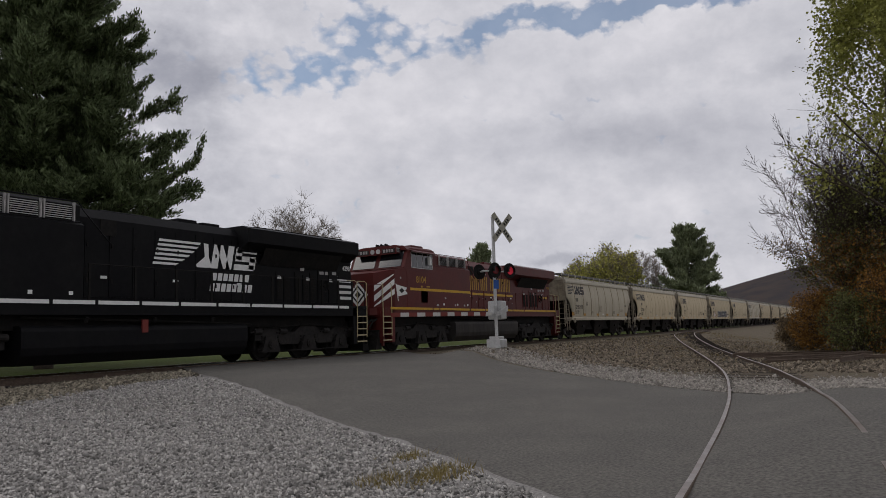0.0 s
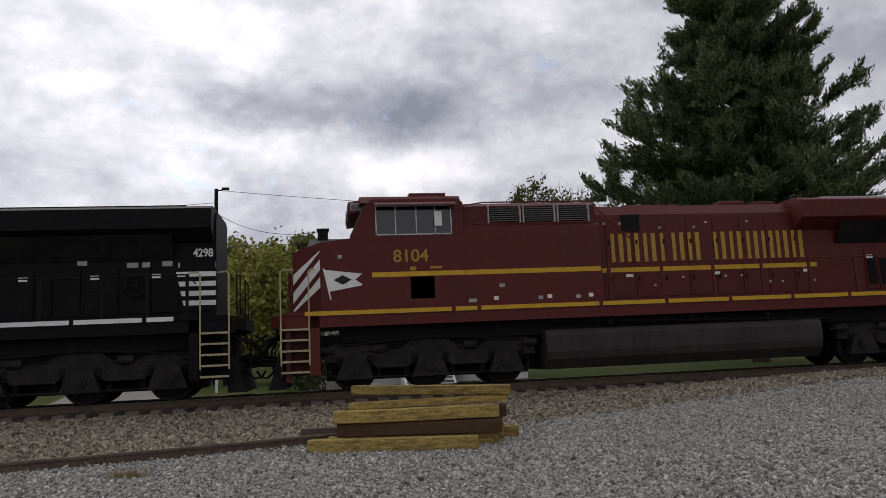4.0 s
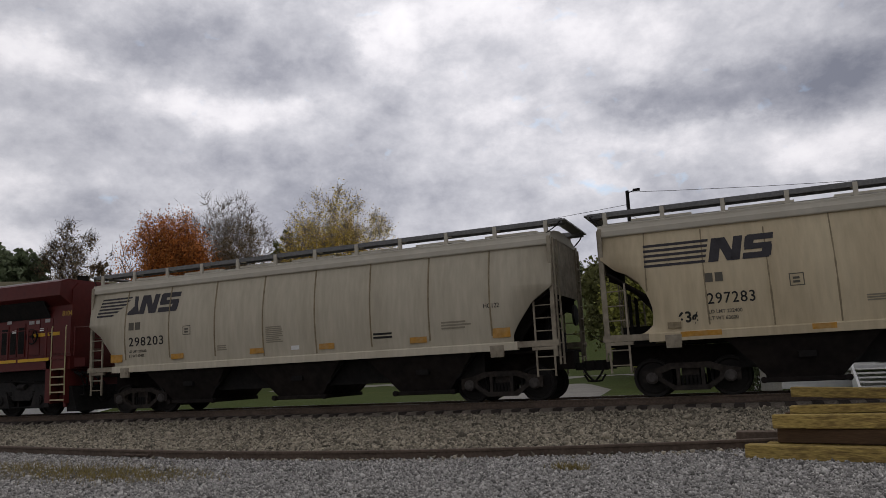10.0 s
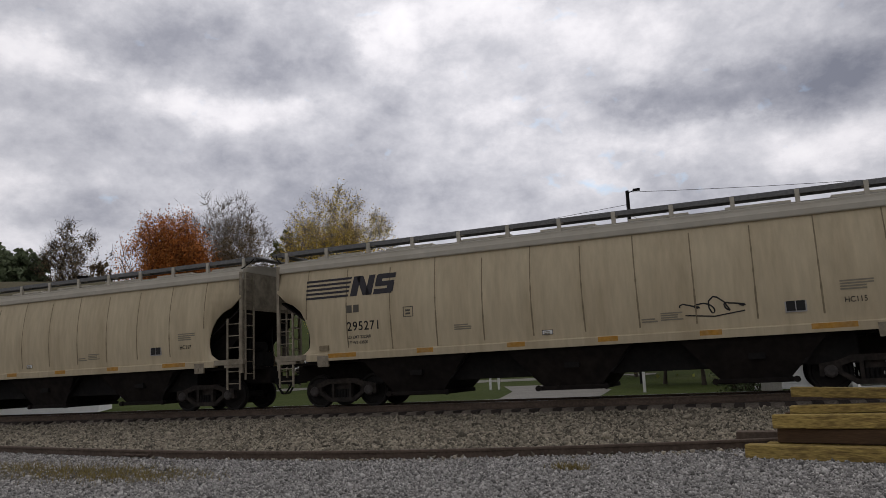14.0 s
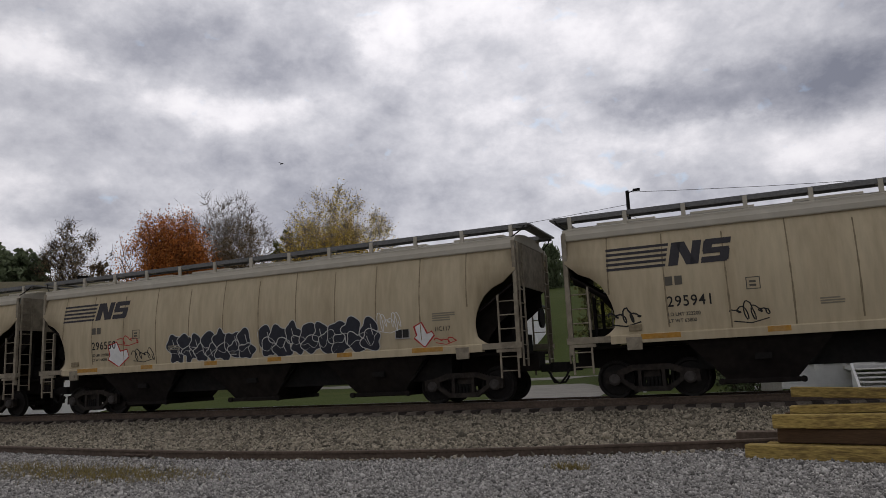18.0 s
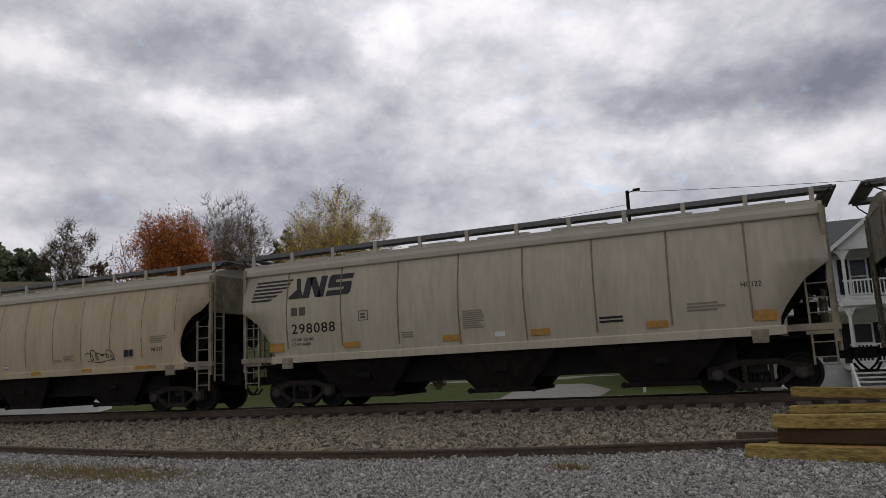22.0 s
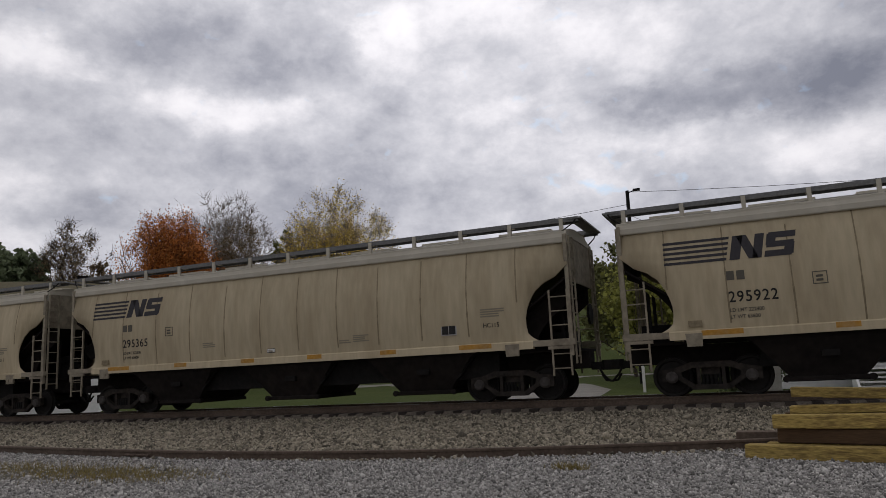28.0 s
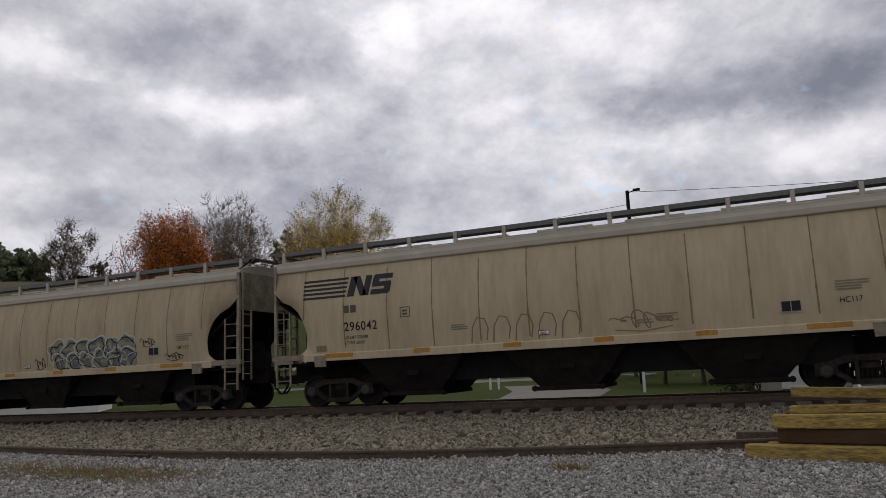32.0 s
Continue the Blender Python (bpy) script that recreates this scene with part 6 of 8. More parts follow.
def thicket(name, x, y, height, spread, seed, leaf_sets, stems, label):
    """Many stems fanning up and out of one patch of ground, fine twigs at the top, withered leaves lower down."""
    rs = np.random.RandomState(seed)
    root = empty(name, pose(x, y, gz(x, y) - 0.1))
    trunk, segs, low_pts = [], [], []

    def grow(p, d, length, r, level):
        n = 7 if level == 0 else 4
        for i in range(n):
            d = unit(d + rs.normal(size=3) * (0.07 if level == 0 else 0.12) + np.array([0, 0, 0.05]))
            q = p + d * length / n
            (trunk if level == 0 else segs).append((p, q, r, r * 0.84))
            p, r = q, r * 0.84
            low_pts.append(p)
            if level < 3 and (level or i > 1):
                for _ in range(2 if level else 3):
                    e = unit(d + rs.normal(size=3) * 0.42)
                    grow(p, e, length * rs.uniform(0.28, 0.5) * (1.0 - 0.06 * i), max(r * 0.5, 0.011), level + 1)

    for k in range(stems):
        a = rs.uniform(0, 6.28)
        u = rs.uniform(0, 1) ** 0.6
        p = np.array([math.cos(a), math.sin(a), 0]) * u * spread * 0.18
        lean = u * spread / height * 0.40
        d = unit(np.array([math.cos(a) * lean, math.sin(a) * lean, 1.0]))
        grow(p, d, height * rs.uniform(0.62, 0.88) * (1.06 - 0.2 * u), rs.uniform(0.035, 0.075), 0)
    tubes_mesh("stem", trunk, BARK_BROWN, root, 6)
    tubes_mesh("branching", segs, BARK_BROWN, root, 3)
    P = np.array(low_pts)
    for leaf, n, size, z0, z1 in leaf_sets:
        Q = P[(P[:, 2] > z0) & (P[:, 2] < z1)]
        C = Q[rs.randint(len(Q), size=n)] + rs.normal(size=(n, 3)) * 0.18
        C[:, 2] = np.maximum(C[:, 2], 0.05)
        leaves_mesh("foliage", C, size, leaf, root, rs)
    return tagged(root, label, "thicket")


def conifer(name, x, y, height, profile, seed, leaf, tufts, size, label, bare=0.06, droop=0.10, gap=0.62):
    """An old pine: straight trunk, whorls of long limbs, brushes of needles towards their ends. profile: rows of height, limb length."""
    rs = np.random.RandomState(seed)
    root = empty(name, pose(x, y, gz(x, y) - 0.2))
    r0 = height * 0.016
    trunk = [(np.array([0, 0, height * i / 12]), np.array([0, 0, height * (i + 1) / 12]), r0 * (1 - i / 12.5), r0 * (1 - (i + 1) / 12.5)) for i in range(12)]
    segs, C, AX = [], [], []
    z = height * bare
    hs, ls = zip(*profile)
    while z < height - 0.3:
        n = rs.randint(4, 7)
        a0 = rs.rand() * 6.28
        for k in range(n):
            a = a0 + 6.28 * (k + rs.uniform(-0.4, 0.4)) / n
            L = np.interp(z, hs, ls) * (rs.uniform(0.55, 0.98) if rs.rand() < 0.8 else rs.uniform(0.98, 1.16))
            if L < 0.25:
                continue
            p = np.array([0, 0, z + rs.uniform(-0.8, 0.8) * gap])
            d = np.array([math.cos(a), math.sin(a), rs.uniform(-0.06, 0.28) + 0.5 * (z / height) ** 3 - droop])
            m = 7
            r = 0.011 * L + 0.012
            for i in range(m):
                d = unit(d + np.array([0, 0, 0.06]) + rs.normal(size=3) * 0.07)
                q = p + d * L / m
                segs.append((p, q, r * (1 - i / (m + 1)), r * (1 - (i + 1) / (m + 1))))
                f = (i + 1) / m
                if f > 0.2:
                    for s in range(5 if L > 2 else 3):
                        side = unit(np.cross(d, [0, 0, 1]) * rs.choice([-1, 1]) * rs.uniform(0.2, 1.1) + d * rs.uniform(0.3, 1.0) + np.array([0, 0, rs.uniform(-0.15, 0.75)]))
                        l2 = (0.35 + L * 0.17) * rs.uniform(0.5, 1.15)
                        e = p + (q - p) * rs.rand()
                        e2 = e + side * l2
                        segs.append((e, e2, 0.016, 0.006))
                        nt = max(3, int(tufts * l2))
                        u = rs.uniform(0.1, 1.05, size=(nt, 1))
                        C.append(e + side * l2 * u + rs.normal(size=(nt, 3)) * (0.06 + size * 0.4))
                        AX.append(np.repeat((side * 0.8 + np.array([0, 0, 0.45]))[None], nt, 0))
                p = q
        z += gap * rs.uniform(0.6, 1.3)
    tubes_mesh("trunk", trunk, BARK, root, 8)
    tubes_mesh("branching", segs, BARK, root, 4)
    leaves_mesh("crown", np.concatenate(C), size, leaf, root, rs, 2.4, np.concatenate(AX))
    return tagged(root, label, "tree")


PINE_NEEDLE = leaf_mat("pine_needles", (0.12, 0.152, 0.074), 0.65)
PINE_DARK = leaf_mat("dark_needles", (0.135, 0.165, 0.092), 0.45)
BARK_BROWN = mat("bark_brown", (0.068, 0.052, 0.040), 0.95, grain=0.3, grain_scale=12)
ORANGE_LEAF = leaf_mat("orange_leaves", (0.47, 0.175, 0.048), 0.5)
YELLOW_LEAF = leaf_mat("yellow_leaves", (0.68, 0.51, 0.12), 0.4)
LIME_LEAF = leaf_mat("yellow_green_leaves", (0.26, 0.265, 0.07), 0.4)
OLIVE_LEAF = leaf_mat("olive_leaves", (0.145, 0.15, 0.058), 0.4)
BROWN_LEAF = leaf_mat("brown_leaves", (0.20, 0.148, 0.088), 0.4)
# paler than the near pine: haze of distance mixed into the needle colour
PINE_FAR = leaf_mat("hazed_pine_needles", (0.22, 0.25, 0.145), 0.4)
PALE_LIME = leaf_mat("pale_lime_leaves", (0.40, 0.38, 0.12), 0.35)
RUST_LEAF = leaf_mat("rusty_leaves", (0.24, 0.125, 0.034), 0.4)


def by_angle(az, r):
    return r * math.sin(radians(az)), r * math.cos(radians(az))


def plant_trees():
    x, y = by_angle(31.9, 46)
    conifer("white_pine", x, y, 32.0, [(0, 7.0), (6, 7.9), (9, 8.2), (11.0, 7.7), (13.0, 6.7), (14.5, 5.5), (16.0, 4.6), (20, 4.3), (23.5, 3.5), (28, 2.0), (32, 0.2)], 5, PINE_NEEDLE, 80, 0.12, "tall dark green white pine with ragged limbs", bare=0.10, droop=0.16, gap=0.56)
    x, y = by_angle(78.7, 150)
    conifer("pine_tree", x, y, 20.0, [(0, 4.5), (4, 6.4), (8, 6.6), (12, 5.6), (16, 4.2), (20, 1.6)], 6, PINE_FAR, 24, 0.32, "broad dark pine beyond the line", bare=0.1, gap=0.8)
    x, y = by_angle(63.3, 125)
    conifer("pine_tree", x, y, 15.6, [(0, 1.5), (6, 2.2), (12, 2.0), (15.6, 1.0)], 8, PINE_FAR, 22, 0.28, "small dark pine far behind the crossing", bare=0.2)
    for az, r, h, w, sd in ((-52.9, 105, 17.6, 5.5, 11), (-55.2, 96, 17.0, 8.0, 12)):
        x, y = by_angle(az, r)
        leafy_tree("oak_tree", x, y, h - max(gz(x, y), 0), w, sd, PINE_DARK, 5200, 0.55, BARK, 0.62 if sd == 11 else 0.3, 7, label="dark evergreen tree with a bare lower trunk" if sd == 11 else "dense dark evergreen tree on the skyline")
    spec = [
        # az, r, height, width, leaf, leaves, size, bark, trunk, label
        (-43.2, 92, 19.4, 10.2, ORANGE_LEAF, 95000, 0.17, BARK, 0.16, "full round tree in orange autumn leaf"),
        (-39.6, 112, 26.2, 12.6, None, 0, 0.3, BARK_PALE, 0.22, "tall bare tree with pale twigs"),
        (-38.4, 98, 19.5, 6.6, BROWN_LEAF, 15000, 0.19, BARK_PALE, 0.2, "half-bare tree with dull brown leaves"),
        (-35.1, 104, 20.8, 4.0, OLIVE_LEAF, 9000, 0.24, BARK, 0.35, "slim dark olive tree"),
        (-30.9, 86, 20.7, 11.4, YELLOW_LEAF, 40000, 0.15, BARK_PALE, 0.2, "twiggy tree with thinning yellow leaves"),
        (-49.6, 100, 19.8, 6.4, BROWN_LEAF, 7000, 0.19, BARK, 0.3, "open-crowned oak nearly bare of leaves"),
        (-47.9, 108, 17.0, 2.8, BROWN_LEAF, 1300, 0.34, BARK, 0.4, "small brown tree beside a chimney"),
        (-6.6, 47, 8.2, 6.0, LIME_LEAF, 9000, 0.24, BARK, 0.12, "bushy young tree in yellow-green leaf"),
        (-3.9, 43, 8.4, 4.6, LIME_LEAF, 6500, 0.24, BARK, 0.12, "bushy young tree in yellow-green leaf"),
        (-8.6, 62, 10.6, 7.0, OLIVE_LEAF, 9000, 0.34, BARK, 0.15, "dark olive tree behind the yard"),
        (-1.6, 60, 12.2, 5.0, OLIVE_LEAF, 3800, 0.3, BARK, 0.3, "thin leafy tree behind the house"),
        (4.9, 66, 11.6, 4.6, LIME_LEAF, 900, 0.22, BARK_PALE, 0.3, "nearly bare tree above the house roof"),
        (17.1, 58, 15.2, 4.6, OLIVE_LEAF, 4200, 0.22, BARK, 0.42, "slender tree with sparse yellow-green leaves"),
        (20.5, 70, 15.6, 7.0, OLIVE_LEAF, 8000, 0.26, BARK_PALE, 0.3, "half-bare tree beside the pine"),
        (48.6, 84, 16.2, 9.6, None, 0, 0.3, BARK_PALE, 0.2, "bare round-crowned tree behind the train"),
        (52.4, 96, 11.0, 3.5, None, 0, 0.3, BARK_PALE, 0.3, "small bare tree behind the train"),
        (72.8, 150, 17.2, 13.0, PALE_LIME, 24000, 0.36, BARK_PALE, 0.2, "broad tree turning yellow-green"),
        (70.9, 170, 16.0, 9.0, PALE_LIME, 9000, 0.4, BARK_PALE, 0.2, "yellowing tree beyond the line"),
        (75.6, 165, 17.0, 8.0, None, 0, 0.3, BARK_PALE, 0.2, "bare grey tree beyond the line"),
    ]
    for i, (az, r, h, w, lf, n, sz, bk, ts, lab) in enumerate(spec):
        x, y = by_angle(az, r)
        leafy_tree("tree", x, y, h - max(gz(x, y), 0), w, 20 + i, lf, n, sz, bk, ts, 9, label=lab, twig=0.018 * r / 60, sprays=7 if bk is BARK_PALE or "oak" in lab else 1, fill=0.85 if lf is ORANGE_LEAF else 0.5 if lf in (YELLOW_LEAF, LIME_LEAF, PALE_LIME) else 0.35 if "oak" in lab else 0.0)
    # thicket and tall tree past the road
    x, y = by_angle(89.9, 47)
    thicket("thicket", x, y, 12.2, 6.4, 60, [(BROWN_LEAF, 13000, 0.09, 0.8, 6.5), (OLIVE_LEAF, 12000, 0.09, 0.3, 5.5), (RUST_LEAF, 8000, 0.09, 0.2, 3.5)], 22, "tall bare many-stemmed thicket with withered leaves")
    x, y = by_angle(92.5, 43)
    thicket("thicket", x, y, 10.5, 9.0, 61, [(OLIVE_LEAF, 16000, 0.10, 0.5, 9.0), (RUST_LEAF, 9000, 0.10, 0.2, 6.0), (BROWN_LEAF, 9000, 0.10, 0.3, 6.0)], 13, "tangled thicket with olive and rusty leaves")
    for az, r, h, w, sd, lf, n in ((87.4, 44, 3.4, 3.0, 62, RUST_LEAF, 4200), (85.9, 48, 2.2, 2.6, 63, BROWN_LEAF, 2600), (89.6, 41, 3.0, 3.4, 64, OLIVE_LEAF, 4200), (92.5, 40, 4.5, 4.0, 65, RUST_LEAF, 4500)):
        x, y = by_angle(az, r)
        leafy_tree("bush", x, y, h, w, sd, lf, n * 3, 0.085, BARK, 0.05, 12, stems=5, label="low autumn bush at the foot of the thicket", low=0.4)
    x, y = by_angle(95.6, 40)
    leafy_tree("tall_tree", x, y, 24.0, 9.4, 66, LIME_LEAF, 70000, 0.155, BARK_BROWN, 0.20, 10, label="tall slender tree with thin yellow-green leaves", flat=1.08, sprays=2, fill=0.6, girth=0.45)


plant_trees()

# ---------------------------------------------------------------- timber pile and loose rail
def timber(name, x, y, z, yaw, length, w, h, material, lean=0.0, label="", seed=0):
    bm = bmesh.new()
    box(bm, -length / 2, length / 2, -w / 2, w / 2, 0, h)
    bmesh.ops.subdivide_edges(bm, edges=[e for e in bm.edges if abs((e.verts[0].co - e.verts[1].co).x) > 1], cuts=5)
    bmesh.ops.bevel(bm, geom=bm.edges[:], offset=0.010, segments=1, affect="EDGES")
    rng = random.Random(seed)
    for v in bm.verts:
        v.co += Vector((rng.uniform(-.006, .006), rng.uniform(-.004, .004), rng.uniform(-.004, .004)))
    ob = part(name, bm, material)
    ob.matrix_basis = pose(x, y, z, 0, lean, yaw)
    return tagged(ob, label, "timber", group="stacked timbers")


def build_pile():
    g = gz(0.9, 10.9)
    yel, br = "yellowish treated crosstie in a loose stack", "dark brown treated crosstie in a loose stack"
    rows = [
        # x, y, z, yaw, length, height, timber, lean
        (0.90, 10.77, 0.00, -14, 2.44, 0.178, NEWTIE, 0.0), (1.22, 11.13, 0.00, -10, 2.50, 0.178, NEWTIE, 0.0), (1.38, 11.48, 0.00, -11, 2.55, 0.178, NEWTIE, 0.0), (1.72, 11.80, 0.00, -12, 2.50, 0.178, NEWTIE, 0.0),
        (1.32, 11.04, 0.182, -11, 2.42, 0.19, NEWTIE_BROWN, 0.0), (1.38, 11.36, 0.182, -10, 2.50, 0.19, NEWTIE, 0.0),
        (1.28, 11.02, 0.385, -8, 2.42, 0.178, NEWTIE, -0.4), (1.46, 11.38, 0.376, -13, 2.46, 0.178, NEWTIE_BROWN, 0.0),
        (1.50, 11.28, 0.570, -10, 2.40, 0.110, NEWTIE, -1.4), (1.54, 11.30, 0.735, -13, 2.42, 0.135, NEWTIE, 1.6),
    ]
    for i, (x, y, z, yaw, l, h, m, lean) in enumerate(rows):
        timber("crosstie", x, y, g + z, yaw, l, 0.23, h, m, lean, br if m is NEWTIE_BROWN else yel, i)
    x, y = -0.12, 12.45
    timber("old_crosstie", x, y, gz(x, y) + 0.03, -4, 0.66, 0.22, 0.17, RAIL_STEEL, 0, "weathered grey stub of tie beside the rail", 40)


build_pile()


def loose_rail():
    pts = [(-34, 14.6), (-27, 13.0), (-21, 11.9), (-15.3, 11.1), (-12, 10.45), (-9.5, 10.12), (-7.1, 10.0), (-5.2, 10.15), (-3.6, 10.55), (-2.1, 11.2), (-0.7, 11.85), (0.6, 12.3)]
    x, y = smooth_path(pts, 0.8)
    P = [(a, b, gz(a, b) + 0.145) for a, b in zip(x, y)]
    root = tagged(empty("loose_rail"), "long rusty rail lying in the gravel", "rail")
    step = 15
    for i in range(0, len(P) - 1, step):
        piece = P[i:i + step + 1]
        if len(piece) < 2:
            break
        sweep_rail("rail_length", piece, [RAIL_STEEL, RAIL_STEEL], root)
        if i:
            # bolted joint bars over the gap
            a, b = Vector(P[i]), Vector(P[i + 1])
            d = (b - a).normalized()
            s = Vector((-d.y, d.x, 0)).normalized()
            for side in (-1, 1):
                bm = bmesh.new()
                tube(bm, [a + s * side * 0.03 - d * 0.3 - Vector((0, 0, 0.09)), a + s * side * 0.03 + d * 0.3 - Vector((0, 0, 0.09))], 0.026, 6)
                for k in (-0.2, -0.07, 0.07, 0.2):
                    q = a + s * side * 0.05 + d * k - Vector((0, 0, 0.09))
                    tube(bm, [q, q + s * side * 0.03], 0.017, 6)
                part("joint_bar", bm, RAIL_STEEL, root)


loose_rail()


def scrap_rails():
    rng = random.Random(9)
    for i, (x, y, yaw, l) in enumerate(((33.0, 1.2, 131, 6.5), (34.5, 1.9, 152, 7.0), (36.0, 2.6, 118, 6.0), (37.5, 2.2, 164, 7.5), (39.5, 3.4, 140, 6.5), (31.5, 0.6, 172, 5.0), (35.2, 0.6, 125, 6.0))):
        c, s = math.cos(radians(yaw)), math.sin(radians(yaw))
        P = []
        for k in range(6):
            q = (k / 5 - 0.5) * l
            a, b = x + c * q, y + s * q
            P.append((a, b, gz(a, b) + 0.13 + 0.05 * (i % 3) + 0.012 * k * (i % 2)))
        ob = sweep_rail("scrap_rail", P, [RAIL_STEEL, RAIL_STEEL], None)
        tagged(ob, "discarded rusty rail in a heap by the thicket", "rail", group="scrap rails")


scrap_rails()

# ---------------------------------------------------------------- crossing signal
def crossing_signal():
    x, y = 25.3, 12.2
    z = gz(x, y)
    sig = tagged(empty("crossing_signal", pose(x, y, z - 0.02, 0, 0, 0)), "silver level crossing mast with crossbuck, lamps and lowered gate", "railway signal")
    # facing direction of the signs: towards road users near the camera
    def tubep(name, pts, r, m, parent=sig, seg=12, label=""):
        bm = bmesh.new()
        tube(bm, pts, r, seg)
        return part(name, bm, m, parent, label)
    bm = bmesh.new()
    box(bm, -0.30, 0.30, -0.28, 0.28, 0.02, 0.36, 0.03)
    box(bm, -0.22, 0.22, -0.2, 0.2, 0.36, 0.46, 0.02)
    part("base_casting", bm, GALV, sig)
    tubep("mast", [(0, 0, 0.3), (0, 0, 5.0)], 0.062, GALV)
    tubep("mast_cap", [(0, 0, 5.0), (0, 0, 5.06)], [0.075, 0.03], GALV)
    ang = radians(-22)
    d = Vector((math.cos(ang), math.sin(ang), 0))   # along the signs' width
    n = Vector((math.sin(ang), -math.cos(ang), 0))  # towards the road users
    if n.y > 0:
        n = -n
    for s in (1, -1):
        bm = bmesh.new()
        c, q = math.cos(radians(48)), math.sin(radians(48)) * s
        L, W = 0.68, 0.115
        a = d * c + Vector((0, 0, q))
        b = -d * q + Vector((0, 0, c))
        o = d * 0.30 + Vector((0, 0, 4.60)) + n * (0.20 + 0.006 * s)
        v = [o + a * L + b * W, o - a * L + b * W, o - a * L - b * W, o + a * L - b * W]
        f = [bm.verts.new(p) for p in v]
        g = [bm.verts.new(p + n * 0.01) for p in v]
        bm.faces.new(f); bm.faces.new(g)
        for k in range(4):
            bm.faces.new((f[k], f[(k + 1) % 4], g[(k + 1) % 4], g[k]))
        blade = part("crossbuck_blade", bm, SIGN_OLD, sig, "weathered grey crossbuck blade")
        for k in (-0.42, -0.30, -0.18, 0.18, 0.30, 0.42):
            bm = bmesh.new()
            e = o + a * k + n * 0.0115
            v = [e + a * 0.035 + b * 0.06, e - a * 0.035 + b * 0.06, e - a * 0.035 - b * 0.06, e + a * 0.035 - b * 0.06]
            f = [bm.verts.new(p) for p in v]
            g = [bm.verts.new(p + n * 0.003) for p in v]
            bm.faces.new(f); bm.faces.new(g)
            for j in range(4):
                bm.faces.new((f[j], f[(j + 1) % 4], g[(j + 1) % 4], g[j]))
            part("lettering_bar", bm, BLACKTXT, blade)
    # lamp bar and four heads
    o = Vector((0, 0, 2.92))
    tubep("lamp_arm", [o - d * 0.62, o + d * 0.62], 0.03, GALV)
    for k, (off, face, lit) in enumerate(((0.40, 1, True), (-0.34, 1, False), (0.34, -1, False), (-0.40, -1, False))):
        f = n * face
        c = o + d * off + f * 0.32
        tubep("lamp_bracket", [o + d * off, c + f * 0.05], 0.028, GALV)
        bm = bmesh.new()
        tube(bm, [c + f * 0.08, c + f * 0.11], 0.29, 24)
        disc = part("lamp_backing", bm, DARK, sig)
        bm = bmesh.new()
        tube(bm, [c + f * 0.02, c + f * 0.135], [0.12, 0.155], 18)
        part("lamp_housing", bm, DARK, disc)
        bm = bmesh.new()
        tube(bm, [c + f * 0.135, c + f * 0.15], [0.155, 0.13], 18)
        part("lamp_lens", bm, RED_LENS if lit else mat("red_lamp_dark", (0.12, 0.012, 0.014), 0.25), disc, "lit red lens" if lit else "")
        bm = bmesh.new()
        u = f.cross(Vector((0, 0, 1)))
        prev = None
        for j in range(9):
            a = radians(-20 + 220 * j / 8)
            p = c + u * (0.16 * math.cos(a)) + Vector((0, 0, 0.16 * math.sin(a)))
            cur = [bm.verts.new(p + f * 0.13), bm.verts.new(p + f * 0.26), bm.verts.new(p + f * 0.26 + Vector((0, 0, 0.008))), bm.verts.new(p + f * 0.13 + Vector((0, 0, 0.008)))]
            if prev:
                for i in range(4):
                    bm.faces.new((prev[i], prev[(i + 1) % 4], cur[(i + 1) % 4], cur[i]))
            prev = cur
        part("lamp_hood", bm, DARK, disc)
    bm = bmesh.new()
    c = Vector((0, 0, 2.42)) + n * 0.08
    v = [c + d * 0.13 + Vector((0, 0, 0.17)), c - d * 0.13 + Vector((0, 0, 0.17)), c - d * 0.13 - Vector((0, 0, 0.17)), c + d * 0.13 - Vector((0, 0, 0.17))]
    f = [bm.verts.new(p) for p in v]; g = [bm.verts.new(p + n * 0.006) for p in v]
    bm.faces.new(f); bm.faces.new(g)
    for k in range(4):
        bm.faces.new((f[k], f[(k + 1) % 4], g[(k + 1) % 4], g[k]))
    part("blue_notice", bm, BLUE_SIGN, sig, "small blue notice plate")
    # gate mechanism
    bm = bmesh.new()
    box(bm, 0.08, 0.56, -0.18, 0.36, 1.10, 1.80, 0.03)
    part("gate_mechanism", bm, GALV, sig, "silver gate drive box")
    bm = bmesh.new()
    box(bm, -0.40, -0.12, -0.12, 0.10, 1.30, 1.62, 0.02)
    part("junction_box", bm, GALV, sig)
    bm = bmesh.new()
    for k in (-0.22, 0.22):
        prism_y(bm, [(-0.42, 1.22), (-0.30, 1.22), (0.55, 1.40), (0.62, 1.55), (0.55, 1.62), (-0.30, 1.36), (-0.42, 1.34)], k - 0.02, k + 0.02)
    part("gate_bracket", bm, GALV, sig)
    tubep("conduit", [(0.35, 0.2, 1.15), (0.5, 0.2, 0.8), (0.38, 0.15, 0.4)], 0.03, DARK)
    nst, L = 14, 6.7
    for k in range(nst):
        bm = bmesh.new()
        x0, x1 = -0.42 - L * k / nst, -0.42 - L * (k + 1) / nst
        za, zb = 1.30 - 0.12 * k / nst, 1.30 - 0.12 * (k + 1) / nst
        h = 0.062
        prism_y(bm, [(x0, za - h), (x1, zb - h), (x1, zb + h), (x0, za + h)], -0.03, 0.0)
        part("gate_arm_band", bm, GATE_WHITE if k % 2 == 0 else GATE_RED, sig, "white band" if k % 2 == 0 else "red band")
    return sig


crossing_signal()


